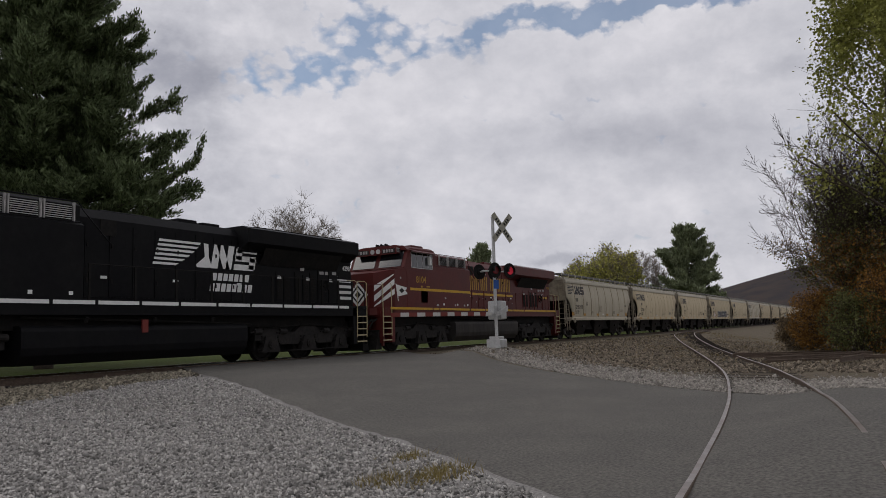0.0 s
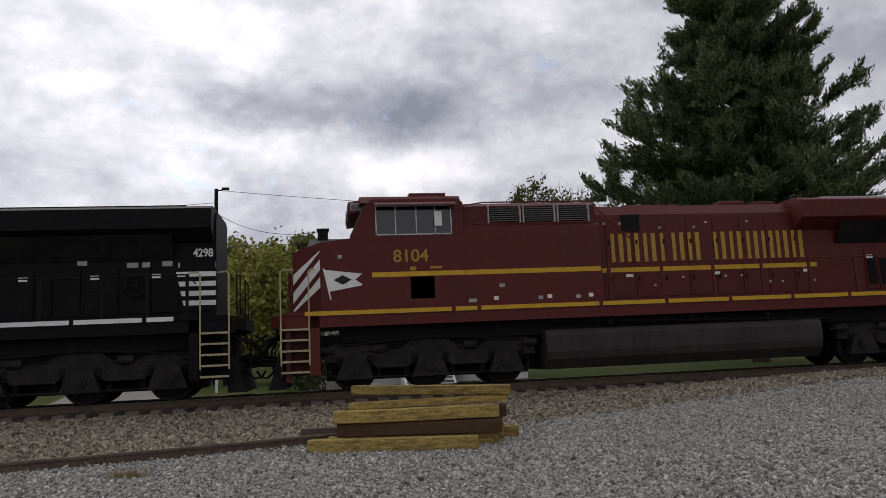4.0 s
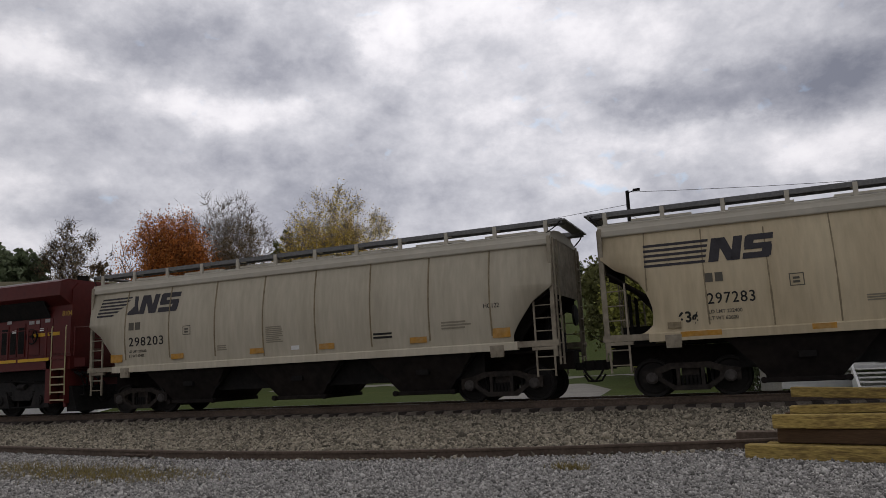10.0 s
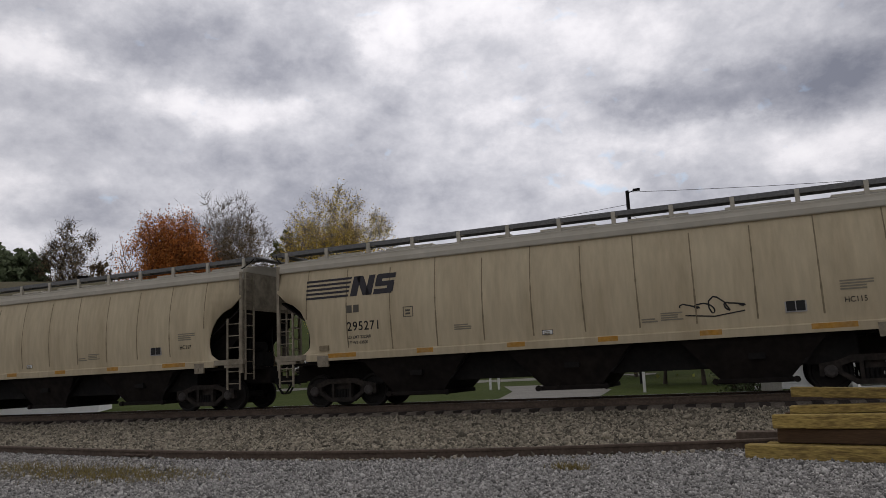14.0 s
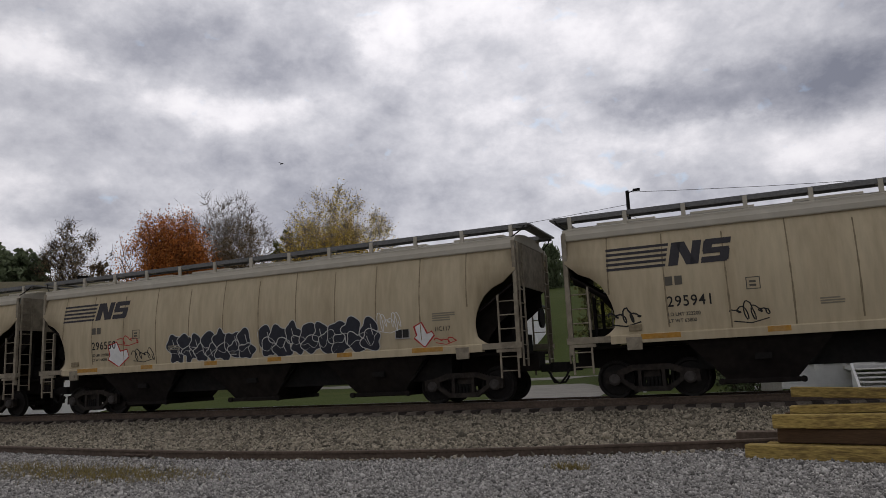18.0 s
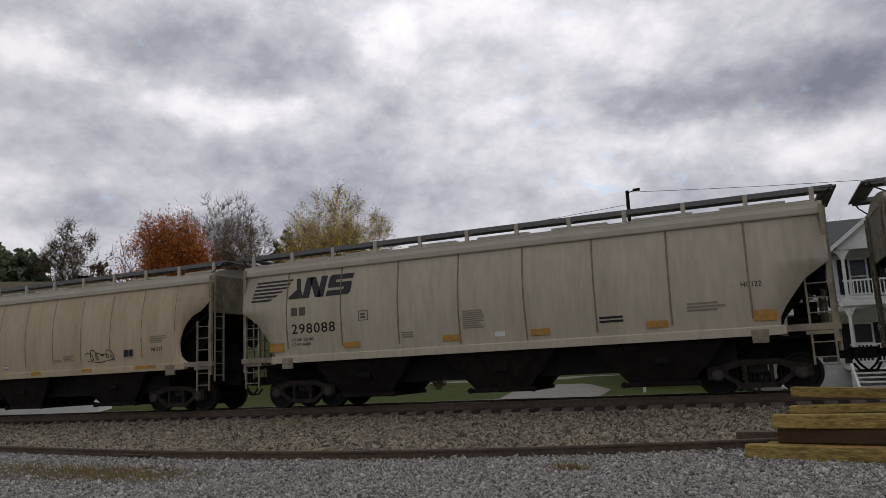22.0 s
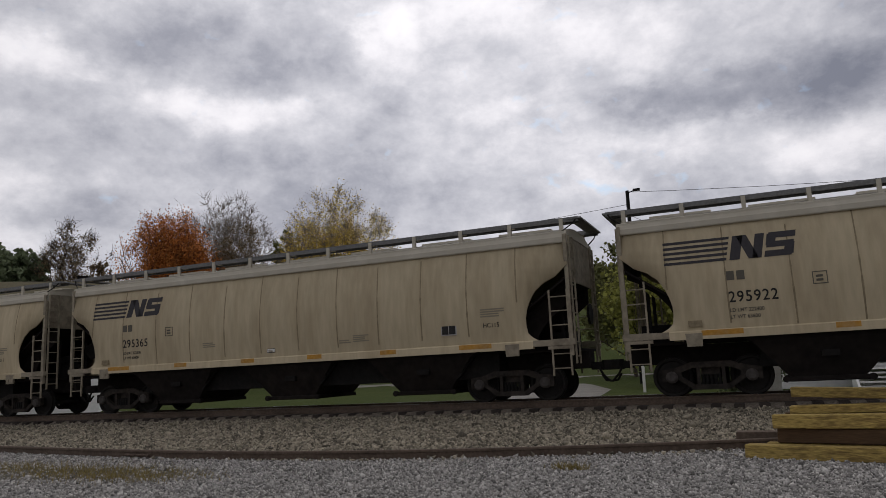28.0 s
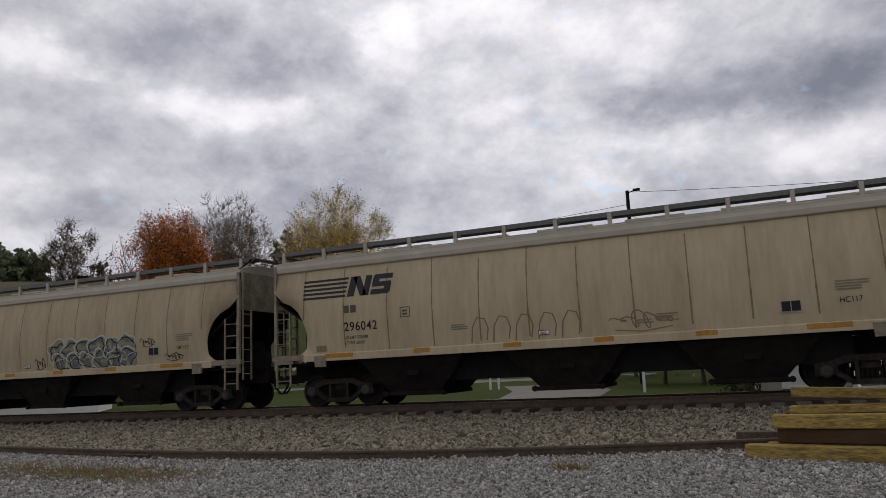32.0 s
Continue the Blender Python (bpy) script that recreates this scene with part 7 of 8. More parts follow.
# ---------------------------------------------------------------- houses and yard
SHUTTER = mat("shutter_dark", (0.020, 0.022, 0.026), 0.6)
CONCRETE = mat("pale_drive", (0.225, 0.212, 0.188), 0.95, grain=0.2, grain_scale=12, stain=0.4, stain_scale=0.6, bump=0.3)
ROOF_OLIVE = mat("roof_olive", (0.115, 0.10, 0.06), 0.9, grain=0.2, grain_scale=10)
WINDOW = mat("house_window", (0.05, 0.06, 0.07), 0.1)


def lap_wall(name, x0, x1, y0, y1, z0, z1, parent, pitch=0.14):
    """A weatherboarded block: overlapping boards on all four sides."""
    bm = bmesh.new()
    z = z0
    rings = []
    while z < z1 - 1e-3:
        t = min(z + pitch, z1)
        for zz, o in ((z, 0.018), (t - 0.002, 0.0)):
            rings.append([bm.verts.new(p) for p in ((x0 - o, y0 - o, zz), (x1 + o, y0 - o, zz), (x1 + o, y1 + o, zz), (x0 - o, y1 + o, zz))])
        z = t
    for g, h in zip(rings, rings[1:]):
        for k in range(4):
            bm.faces.new((g[k], g[(k + 1) % 4], h[(k + 1) % 4], h[k]))
    bm.faces.new(rings[0]); bm.faces.new(rings[-1])
    return part(name, bm, SIDING_WHITE, parent)


def roof_slab(bm, a, b, c, d, th=0.10):
    """A thick sloping panel through four corners."""
    v = [bm.verts.new(p) for p in (a, b, c, d)]
    w = [bm.verts.new((p[0], p[1], p[2] + th)) for p in (a, b, c, d)]
    bm.faces.new(v); bm.faces.new(w)
    for k in range(4):
        bm.faces.new((v[k], v[(k + 1) % 4], w[(k + 1) % 4], w[k]))


def gable_roof(parent, x0, x1, y0, y1, ze, zr, along, material, over=0.35):
    k = over * (zr - ze) / ((y1 - y0) / 2 if along == "x" else (x1 - x0) / 2)
    if along == "x":
        ym = (y0 + y1) / 2
        for ya in (y0 - over, y1 + over):
            bm = bmesh.new()
            roof_slab(bm, (x0 - over, ya, ze - k), (x1 + over, ya, ze - k), (x1 + over, ym, zr), (x0 - over, ym, zr))
            part("roof_slope", bm, material, parent)
        for x in (x0, x1):
            bm = bmesh.new()
            prism_x(bm, [(y0, ze), (y1, ze), (ym, zr - 0.02)], x - 0.02, x + 0.02)
            part("gable_wall", bm, SIDING_WHITE, parent)
    else:
        xm = (x0 + x1) / 2
        for xa in (x0 - over, x1 + over):
            bm = bmesh.new()
            roof_slab(bm, (xa, y0 - over, ze - k), (xa, y1, ze - k), (xm, y1, zr), (xm, y0 - over, zr))
            part("roof_slope", bm, material, parent)
        bm = bmesh.new()
        prism_y(bm, [(x0, ze), (x1, ze), (xm, zr - 0.02)], y0 - 0.02, y0 + 0.02)
        part("gable_wall", bm, SIDING_WHITE, parent)
        for s in (x0 - over, x1 + over):
            bm = bmesh.new()
            a = (s, ze - k)
            prism_y(bm, [(a[0], a[1] + 0.10), (xm, zr + 0.10), (xm, zr - 0.08), (a[0], a[1] - 0.08)], y0 - over - 0.04, y0 - over)
            part("barge_board", bm, WHITE, parent)


def sash(parent, x, y, z, w, h, shutters=True):
    bm = bmesh.new()
    box(bm, x - w / 2, x + w / 2, y - 0.02, y + 0.02, z, z + h)
    win = part("window", bm, WINDOW, parent)
    bm = bmesh.new()
    for a, b, c, d in ((-w / 2 - .07, -w / 2, 0, h), (w / 2, w / 2 + .07, 0, h), (-w / 2 - .07, w / 2 + .07, h, h + .08), (-w / 2 - .1, w / 2 + .1, -.08, 0), (-w / 2, w / 2, h * .5 - .025, h * .5 + .025)):
        box(bm, x + a, x + b, y - 0.06, y - 0.021, z + c, z + d)
    part("window_frame", bm, WHITE, win)
    if shutters:
        for s in (-1, 1):
            bm = bmesh.new()
            c = x + s * (w / 2 + 0.27)
            box(bm, c - 0.19, c + 0.19, y - 0.055, y - 0.02, z - 0.03, z + h + 0.05)
            for k in range(8):
                zz = z + h * (k + 0.5) / 8
                box(bm, c - 0.15, c + 0.15, y - 0.068, y - 0.05, zz - 0.03, zz + 0.02)
            part("shutter", bm, SHUTTER, win)


def white_house():
    h = tagged(empty("white_house"), "two-storey white weatherboard house with gabled porch and dark shutters", "house")
    g = gz(4, 34) - 0.1
    lap_wall("wall", -0.45, 9.2, 34.0, 41.0, g, 5.75, h)
    gable_roof(h, -0.45, 9.2, 34.0, 41.0, 5.75, 7.25, "x", ROOF_GREY, 0.4)
    for x, y, z0, z1, m in ((-0.15, 37.5, 7.0, 7.75, DARK), (9.0, 37.8, 7.0, 8.25, BRICK)):
        bm = bmesh.new()
        box(bm, x - 0.26, x + 0.26, y - 0.26, y + 0.26, z0, z1)
        box(bm, x - 0.31, x + 0.31, y - 0.31, y + 0.31, z1, z1 + 0.10)
        part("chimney", bm, m, h)
    for x in (1.62, 2.62):
        sash(h, x, 33.98, 3.65, 0.55, 1.35, x < 2)
        sash(h, x, 33.98, 1.05, 0.55, 1.3, False)
    for x in (-0.42, 9.17):
        bm = bmesh.new()
        box(bm, x - 0.07, x + 0.07, 33.95, 33.982, g, 5.75)
        part("corner_board", bm, WHITE, h)
    # low side porch with a sloping roof
    bm = bmesh.new()
    prism_x(bm, [(32.3, 3.02), (34.0, 3.40), (34.0, 3.52), (32.3, 3.14)], 0.75, 3.1)
    part("side_porch_roof", bm, ROOF_GREY, h)
    bm = bmesh.new()
    box(bm, 0.72, 3.1, 32.24, 32.32, 2.94, 3.16)
    part("porch_fascia", bm, WHITE, h)
    for x in (0.85, 1.95):
        bm = bmesh.new()
        box(bm, x - 0.06, x + 0.06, 32.34, 32.46, 0.75, 3.02)
        part("porch_post", bm, WHITE, h)
    for x in (4.0, 5.3, 7.6):
        sash(h, x, 33.98, 3.75, 0.55, 1.35)
    for x in (3.9, 5.5):
        sash(h, x, 33.98, 1.0, 0.6, 1.5)
    bm = bmesh.new()
    box(bm, -0.75, 9.5, 33.55, 33.66, 5.42, 5.60)
    part("gutter", bm, WHITE, h)
    # porch on two levels
    x0, x1, y0 = 3.15, 6.25, 31.5
    bm = bmesh.new()
    box(bm, x0 - 0.1, x1 + 0.1, y0 - 0.1, 34.0, 3.12, 3.32)
    part("porch_floor", bm, WHITE, h)
    bm = bmesh.new()
    box(bm, x0 - 0.1, x1 + 0.1, y0 - 0.1, 34.0, 0.75, 0.92)
    part("porch_floor", bm, WHITE, h)
    bm = bmesh.new()
    box(bm, x0 - 0.05, x1 + 0.05, y0 - 0.05, y0 + 0.10, 5.25, 5.52)
    part("porch_beam", bm, WHITE, h)
    gable_roof(h, x0, x1, y0, 36.5, 5.5, 6.75, "y", ROOF_GREY, 0.3)
    for x in (x0 + 0.1, (x0 + x1) / 2 + 0.1, x1 - 0.1):
        for z0, z1 in ((0.92, 3.12), (3.32, 5.27)):
            bm = bmesh.new()
            box(bm, x - 0.055, x + 0.055, y0, y0 + 0.11, z0, z1)
            box(bm, x - 0.085, x + 0.085, y0 - 0.03, y0 + 0.14, z0, z0 + 0.18)
            part("porch_post", bm, WHITE, h)
            for s in (-1, 1):
                bm = bmesh.new()
                pts = [(x + s * 0.05, z1), (x + s * 0.42, z1), (x + s * 0.30, z1 - 0.06), (x + s * 0.15, z1 - 0.18), (x + s * 0.05, z1 - 0.42)]
                prism_y(bm, pts, y0 + 0.03, y0 + 0.08)
                part("post_bracket", bm, WHITE, h)
    for zf in (0.92, 3.32):
        bm = bmesh.new()
        box(bm, x0, x1, y0 + 0.03, y0 + 0.09, zf + 0.72, zf + 0.78)
        box(bm, x0, x1, y0 + 0.03, y0 + 0.09, zf + 0.10, zf + 0.15)
        part("porch_rail", bm, WHITE, h)
        for k in range(24):
            x = x0 + 0.1 + k * (x1 - x0 - 0.2) / 23
            bm = bmesh.new()
            box(bm, x - 0.018, x + 0.018, y0 + 0.04, y0 + 0.08, zf + 0.15, zf + 0.72)
            part("baluster", bm, WHITE, h)
    st = tagged(empty("porch_steps"), "white painted wooden steps before the house", "steps")
    g = gz(4, 30)
    for k in range(6):
        bm = bmesh.new()
        box(bm, 3.1, 5.0, 29.4 + k * 0.28, 29.72 + k * 0.28, g + 0.12 + k * 0.15, g + 0.17 + k * 0.15)
        part("tread", bm, WHITE, st)
    for x in (3.06, 5.04):
        bm = bmesh.new()
        prism_x(bm, [(29.4, g - 0.1), (31.15, g - 0.1), (31.15, g + 0.95), (29.4, g + 0.15)], x - 0.04, x + 0.04)
        part("stringer", bm, WHITE, st)


white_house()


def far_house():
    x, y = by_angle(-51.0, 52)
    h = tagged(empty("gabled_house", pose(x, y, gz(x, y) - 0.1, 0, 0, 40)), "white house with an olive-brown gable roof", "house")
    lap_wall("wall", -3.4, 3.4, -3.0, 3.0, 0, 6.5, h)
    gable_roof(h, -3.4, 3.4, -3.0, 3.0, 6.5, 8.1, "x", ROOF_OLIVE, 0.4)
    for a in (-1.6, 1.2):
        sash(h, a, -3.02, 4.2, 0.8, 1.4, False)
    bm = bmesh.new()
    box(bm, 3.42, 3.44, -0.4, 0.4, 5.0, 6.4)
    part("window", bm, WINDOW, h)
    x, y = by_angle(-49.0, 95)
    c = tagged(empty("far_house", pose(x, y, gz(x, y) - 0.1, 0, 0, 48)), "distant low house with a dark chimney", "house")
    lap_wall("wall", -6, 6, -4, 4, 0, 8.6, c)
    gable_roof(c, -6, 6, -4, 4, 8.6, 11.4, "x", ROOF_GREY, 0.4)
    bm = bmesh.new()
    box(bm, -0.6, 0.6, -0.6, 0.6, 10.8, 14.2)
    part("chimney", bm, DARK, c)


far_house()


def yard():
    # drive across the lawn
    L = [(-6.2, 24.0), (-6.4, 32), (-7.4, 40), (-11, 52), (-20, 75), (-34, 110)]
    R = [(-11.5, 24.0), (-11.0, 32), (-13.5, 42), (-18, 54), (-28, 75), (-44, 110)]
    V, F = [], []
    ys = np.linspace(24, 110, 60)
    for y in ys:
        a, b = edge_at(L, y), edge_at(R, y)
        for k in range(5):
            x = a + (b - a) * k / 4
            V.append((x, y, gz(x, y) + 0.03))
    for j in range(len(ys) - 1):
        for k in range(4):
            a = j * 5 + k
            F.append((a, a + 1, a + 6, a + 5))
    tagged(raw_mesh("drive", V, F, CONCRETE, smooth=True), "pale gravel drive through the lawn", "driveway", kind="structure")
    g = gz(0.2, 25.5)
    cab = tagged(empty("utility_cabinet", pose(0.24, 25.5, g)), "grey metal utility cabinet beside the track", "cabinet")
    bm = bmesh.new()
    box(bm, -0.30, 0.30, -0.22, 0.22, -0.03, 1.18, 0.02)
    part("body", bm, GALV, cab)
    bm = bmesh.new()
    prism_x(bm, [(-0.26, 1.18), (0.26, 1.18), (0.22, 1.26), (-0.22, 1.23)], -0.33, 0.33)
    part("lid", bm, GALV, cab)
    bm = bmesh.new()
    box(bm, -0.24, 0.24, -0.235, -0.222, 0.10, 1.10)
    part("door", bm, GALV, cab)
    for x, y, hgt in ((-5.0, 35.2, 1.35), (-17.2, 48.6, 1.2), (-16.6, 48.6, 1.2)):
        bm = bmesh.new()
        box(bm, x - 0.06, x + 0.06, y - 0.06, y + 0.06, gz(x, y) - 0.05, gz(x, y) + hgt)
        prism_x(bm, [(y - 0.07, gz(x, y) + hgt), (y + 0.07, gz(x, y) + hgt), (y, gz(x, y) + hgt + 0.07)], x - 0.07, x + 0.07)
        tagged(part("marker_post", bm, WHITE), "white marker post beside the drive", "post")
    # lamp pole and wires
    px, py = -7.2, 50.0
    pole = tagged(empty("lamp_pole", pose(px, py, gz(px, py) - 0.1)), "dark wooden pole with a small lamp arm", "pole")
    bm = bmesh.new()
    tube(bm, [(0, 0, 0), (0, 0, 13.0)], [0.17, 0.12], 10)
    part("shaft", bm, DARK, pole)
    bm = bmesh.new()
    tube(bm, [(0, 0, 12.85), (0.5, -0.1, 12.95)], 0.04, 6)
    prism_x(bm, [(-0.22, 12.9), (0.02, 12.9), (-0.02, 13.06), (-0.18, 13.06)], 0.4, 0.85)
    part("lamp_head", bm, DARK, pole)
    for a, b in (((px, py, 12.75), (38, 56, 12.2)), ((px, py, 11.2), (-0.4, 37.6, 7.75)), ((px, py, 11.9), (-62, 60, 12.4))):
        bm = bmesh.new()
        pts = []
        for k in range(17):
            u = k / 16
            pts.append((a[0] + (b[0] - a[0]) * u, a[1] + (b[1] - a[1]) * u, a[2] + (b[2] - a[2]) * u - 0.6 * 4 * u * (1 - u)))
        tube(bm, pts, 0.016, 5)
        tagged(part("overhead_wire", bm, DARK), "thin dark overhead wire from the pole", "wire")
    leafy_tree("shrub", -0.45, 27.6, 2.7, 2.1, 81, PINE_DARK, 7000, 0.10, BARK, 0.04, 12, stems=4, label="dense dark evergreen shrub by the house", low=0.5)
    leafy_tree("shrub", -23.5, 54, 1.3, 1.6, 82, BROWN_LEAF, 400, 0.10, BARK, 0.1, 8, stems=3, label="small bare shrub on the lawn", low=0.4)


yard()


def rise():
    # lane across the foot of the slope
    V, F = [], []
    xs = np.linspace(-45, -8, 50)
    for x in xs:
        for k in range(4):
            yy = 60.5 + k * 1.5 + 0.05 * (x + 60) + (0.5 * math.sin(x * 0.9) + 0.3 * math.sin(x * 2.3 + 1)) * (k in (0, 3))
            V.append((x, yy, gz(x, yy) + 0.05))
    for j in range(len(xs) - 1):
        for k in range(3):
            a = j * 4 + k
            F.append((a, a + 4, a + 5, a + 1))
    tagged(raw_mesh("lane", V, F, CONCRETE, smooth=True), "pale lane along the foot of the grassy rise", "road", kind="structure")
    x, y = by_angle(-19.3, 93)
    b = tagged(empty("white_building", pose(x, y, gz(x, y) - 1.0, 0, 0, 6)), "long low white building with dark windows", "building")
    lap_wall("wall", -6.4, 6.4, -3.5, 3.5, 0, 5.2, b, 0.2)
    bm = bmesh.new()
    box(bm, -6.8, 6.8, -3.9, 3.9, 5.2, 5.45)
    part("flat_roof", bm, ROOF_GREY, b)
    for a in (-4.4, -1.5, 1.2, 4.0):
        sash(b, a, -3.52, 2.6, 1.2, 1.2, False)
    # parked cars
    for az, r, yaw in ((-27.3, 93, 8), (-33.0, 90, 5)):
        x, y = by_angle(az, r)
        c = tagged(empty("parked_car", pose(x, y, gz(x, y), 0, 0, yaw)), "white parked car in front of the rise", "car", group="parked cars")
        bm = bmesh.new()
        prism_y(bm, [(-2.2, 0.35), (2.2, 0.35), (2.25, 0.75), (1.9, 0.95), (1.0, 1.0), (0.4, 1.5), (-1.3, 1.55), (-1.9, 1.05), (-2.25, 0.95)], -0.85, 0.85)
        part("body", bm, WHITE, c)
        for u0, u1 in ((-1.45, -0.5), (-0.42, 0.55)):
            bm = bmesh.new()
            prism_y(bm, [(u0, 1.05), (u1 + 0.15, 1.05), (u1 - 0.1, 1.42), (u0 + 0.1, 1.45)], -0.87, -0.852)
            part("side_window", bm, WINDOW, c)
        for u in (-1.4, 1.4):
            for s in (-0.8, 0.8):
                bm = bmesh.new()
                tube(bm, [(u, s - 0.1, 0.32), (u, s + 0.1, 0.32)], 0.32, 18)
                part("wheel", bm, DARK, c)
    # tree line on the crest
    rs = np.random.RandomState(77)
    for i in range(15):
        az = -26 + i * 1.7 + rs.uniform(-0.5, 0.5)
        x, y = by_angle(az, 165 + rs.uniform(-8, 8))
        conifer("crest_tree", x, y, rs.uniform(4.0, 6.5) + (3.5 if i in (7, 8) else 0), [(0, 2.6), (2, 3.2), (4, 2.2), (9, 0.5)], 100 + i, PINE_DARK if i % 3 else OLIVE_LEAF, 5, 0.8, "dark tree on the crest of the rise", bare=0.05, gap=0.9)


rise()

# ---------------------------------------------------------------- loose stones and dry tufts
def stones(name, X, Y, Z, size, material, seed, label):
    """Angular stones, each a squashed eight-sided lump, in one object."""
    rs = np.random.RandomState(seed)
    n = len(X)
    base = np.array([[1, 0, 0], [-1, 0, 0], [0, 1, 0], [0, -1, 0], [0, 0, 1], [0, 0, -1]], float)
    tri = np.array([[0, 2, 4], [2, 1, 4], [1, 3, 4], [3, 0, 4], [2, 0, 5], [1, 2, 5], [3, 1, 5], [0, 3, 5]])
    s = size * rs.lognormal(0, 0.32, size=n)
    V = base[None] * rs.uniform(0.55, 1.25, size=(n, 6, 1)) + rs.normal(size=(n, 6, 3)) * 0.22
    V[:, :, 2] *= 0.72
    q = rs.normal(size=(n, 4)); q /= np.linalg.norm(q, axis=1, keepdims=True)
    w, x, y, z = q.T
    R = np.stack([1 - 2 * (y * y + z * z), 2 * (x * y - z * w), 2 * (x * z + y * w), 2 * (x * y + z * w), 1 - 2 * (x * x + z * z), 2 * (y * z - x * w), 2 * (x * z - y * w), 2 * (y * z + x * w), 1 - 2 * (x * x + y * y)], 1).reshape(n, 3, 3)
    V = np.einsum("nij,nkj->nki", R, V) * (s / 2)[:, None, None]
    V += np.stack([X, Y, Z + s * 0.16], 1)[:, None]
    F = (np.arange(n)[:, None, None] * 6 + tri[None]).reshape(-1, 3)
    ob = raw_mesh(name, V.reshape(-1, 3), F, material)
    return tagged(ob, label, "gravel", kind="stuff")


def road_mask(X, Y):
    l = np.interp(Y, [p[1] for p in ROAD_L], [p[0] for p in ROAD_L])
    r = np.interp(Y, [p[1] for p in ROAD_R], [p[0] for p in ROAD_R])
    return (X > l - 0.06) & (X < r + 0.06)


def scatter_stones():
    rs = np.random.RandomState(3)
    n = 330000
    # the lot between the camera and the loose rail, finer stone than the ballast
    Y = rs.uniform(1.5, 15.5, size=n)
    X = rs.uniform(-19, 14, size=n)
    far = np.hypot(X, Y)
    k = ~road_mask(X, Y) & (far > 6.0) & (np.abs(X) < 4.5 + Y * 1.35) & (Y < ballast_edge(X) + rs.normal(size=n) * 0.25) & (rs.rand(n) < np.clip(1.35 - far / 22, 0.4, 1))
    k &= rs.rand(n) > 0.8 * np.exp(-(((X + 9.9) / 2.6) ** 2 + ((Y - 8.5) / 0.75) ** 2) ** 2)
    X, Y = X[k], Y[k]
    stones("gravel_stones", X, Y, ground_z(X, Y), 0.037, STONE, 4, "pale grey crushed gravel of the lot")
    n = 185000
    X = rs.uniform(-30, 16, size=n)
    Y = rs.uniform(10.2, 18.30, size=n)
    k = ~road_mask(X, Y) & (Y > ballast_edge(X) + rs.normal(size=n) * 0.25) & (np.abs(X + 9) < 6 + Y * 1.1)
    X, Y = X[k], Y[k]
    bed = np.interp(Y, BED_Y, BED_H) + 0.512 + GRADE * X
    Z = np.maximum(ground_z(X, Y), np.where(Y > 16.6, bed, -9))
    stones("ballast_stones", X, Y, Z, 0.062, BALLAST, 5, "brown crushed ballast beside the rails")
    # pale coarse stone along the road's far edge and round the mast
    n = 30000
    Y = rs.uniform(-2.5, 15.5, size=n)
    X = np.interp(Y, [p[1] for p in ROAD_R], [p[0] for p in ROAD_R]) + np.abs(rs.normal(size=n)) * 2.0 + 0.02
    k = (X < 30) & (Y < 15)
    stones("roadside_stones", X[k], Y[k], ground_z(X[k], Y[k]), 0.062, ROADSTONE, 6, "coarse pale stone along the road edge")
    # mixed brown stone and clods between the line and the siding
    n = 42000
    X = 24 + 40 * rs.beta(1.2, 2.2, size=n)
    Y = rs.uniform(-4.0, 16.2, size=n)
    k = ~road_mask(X, Y) & (rs.rand(n) < 0.35 + 0.65 * (np.sin(X * 0.9 + Y * 0.4) * np.sin(Y * 1.1 - X * 0.3) > -0.1))
    stones("dirt_stones", X[k], Y[k], ground_z(X[k], Y[k]), 0.085, DIRTSTONE, 8, "brown stone and clods beside the siding")


scatter_stones()


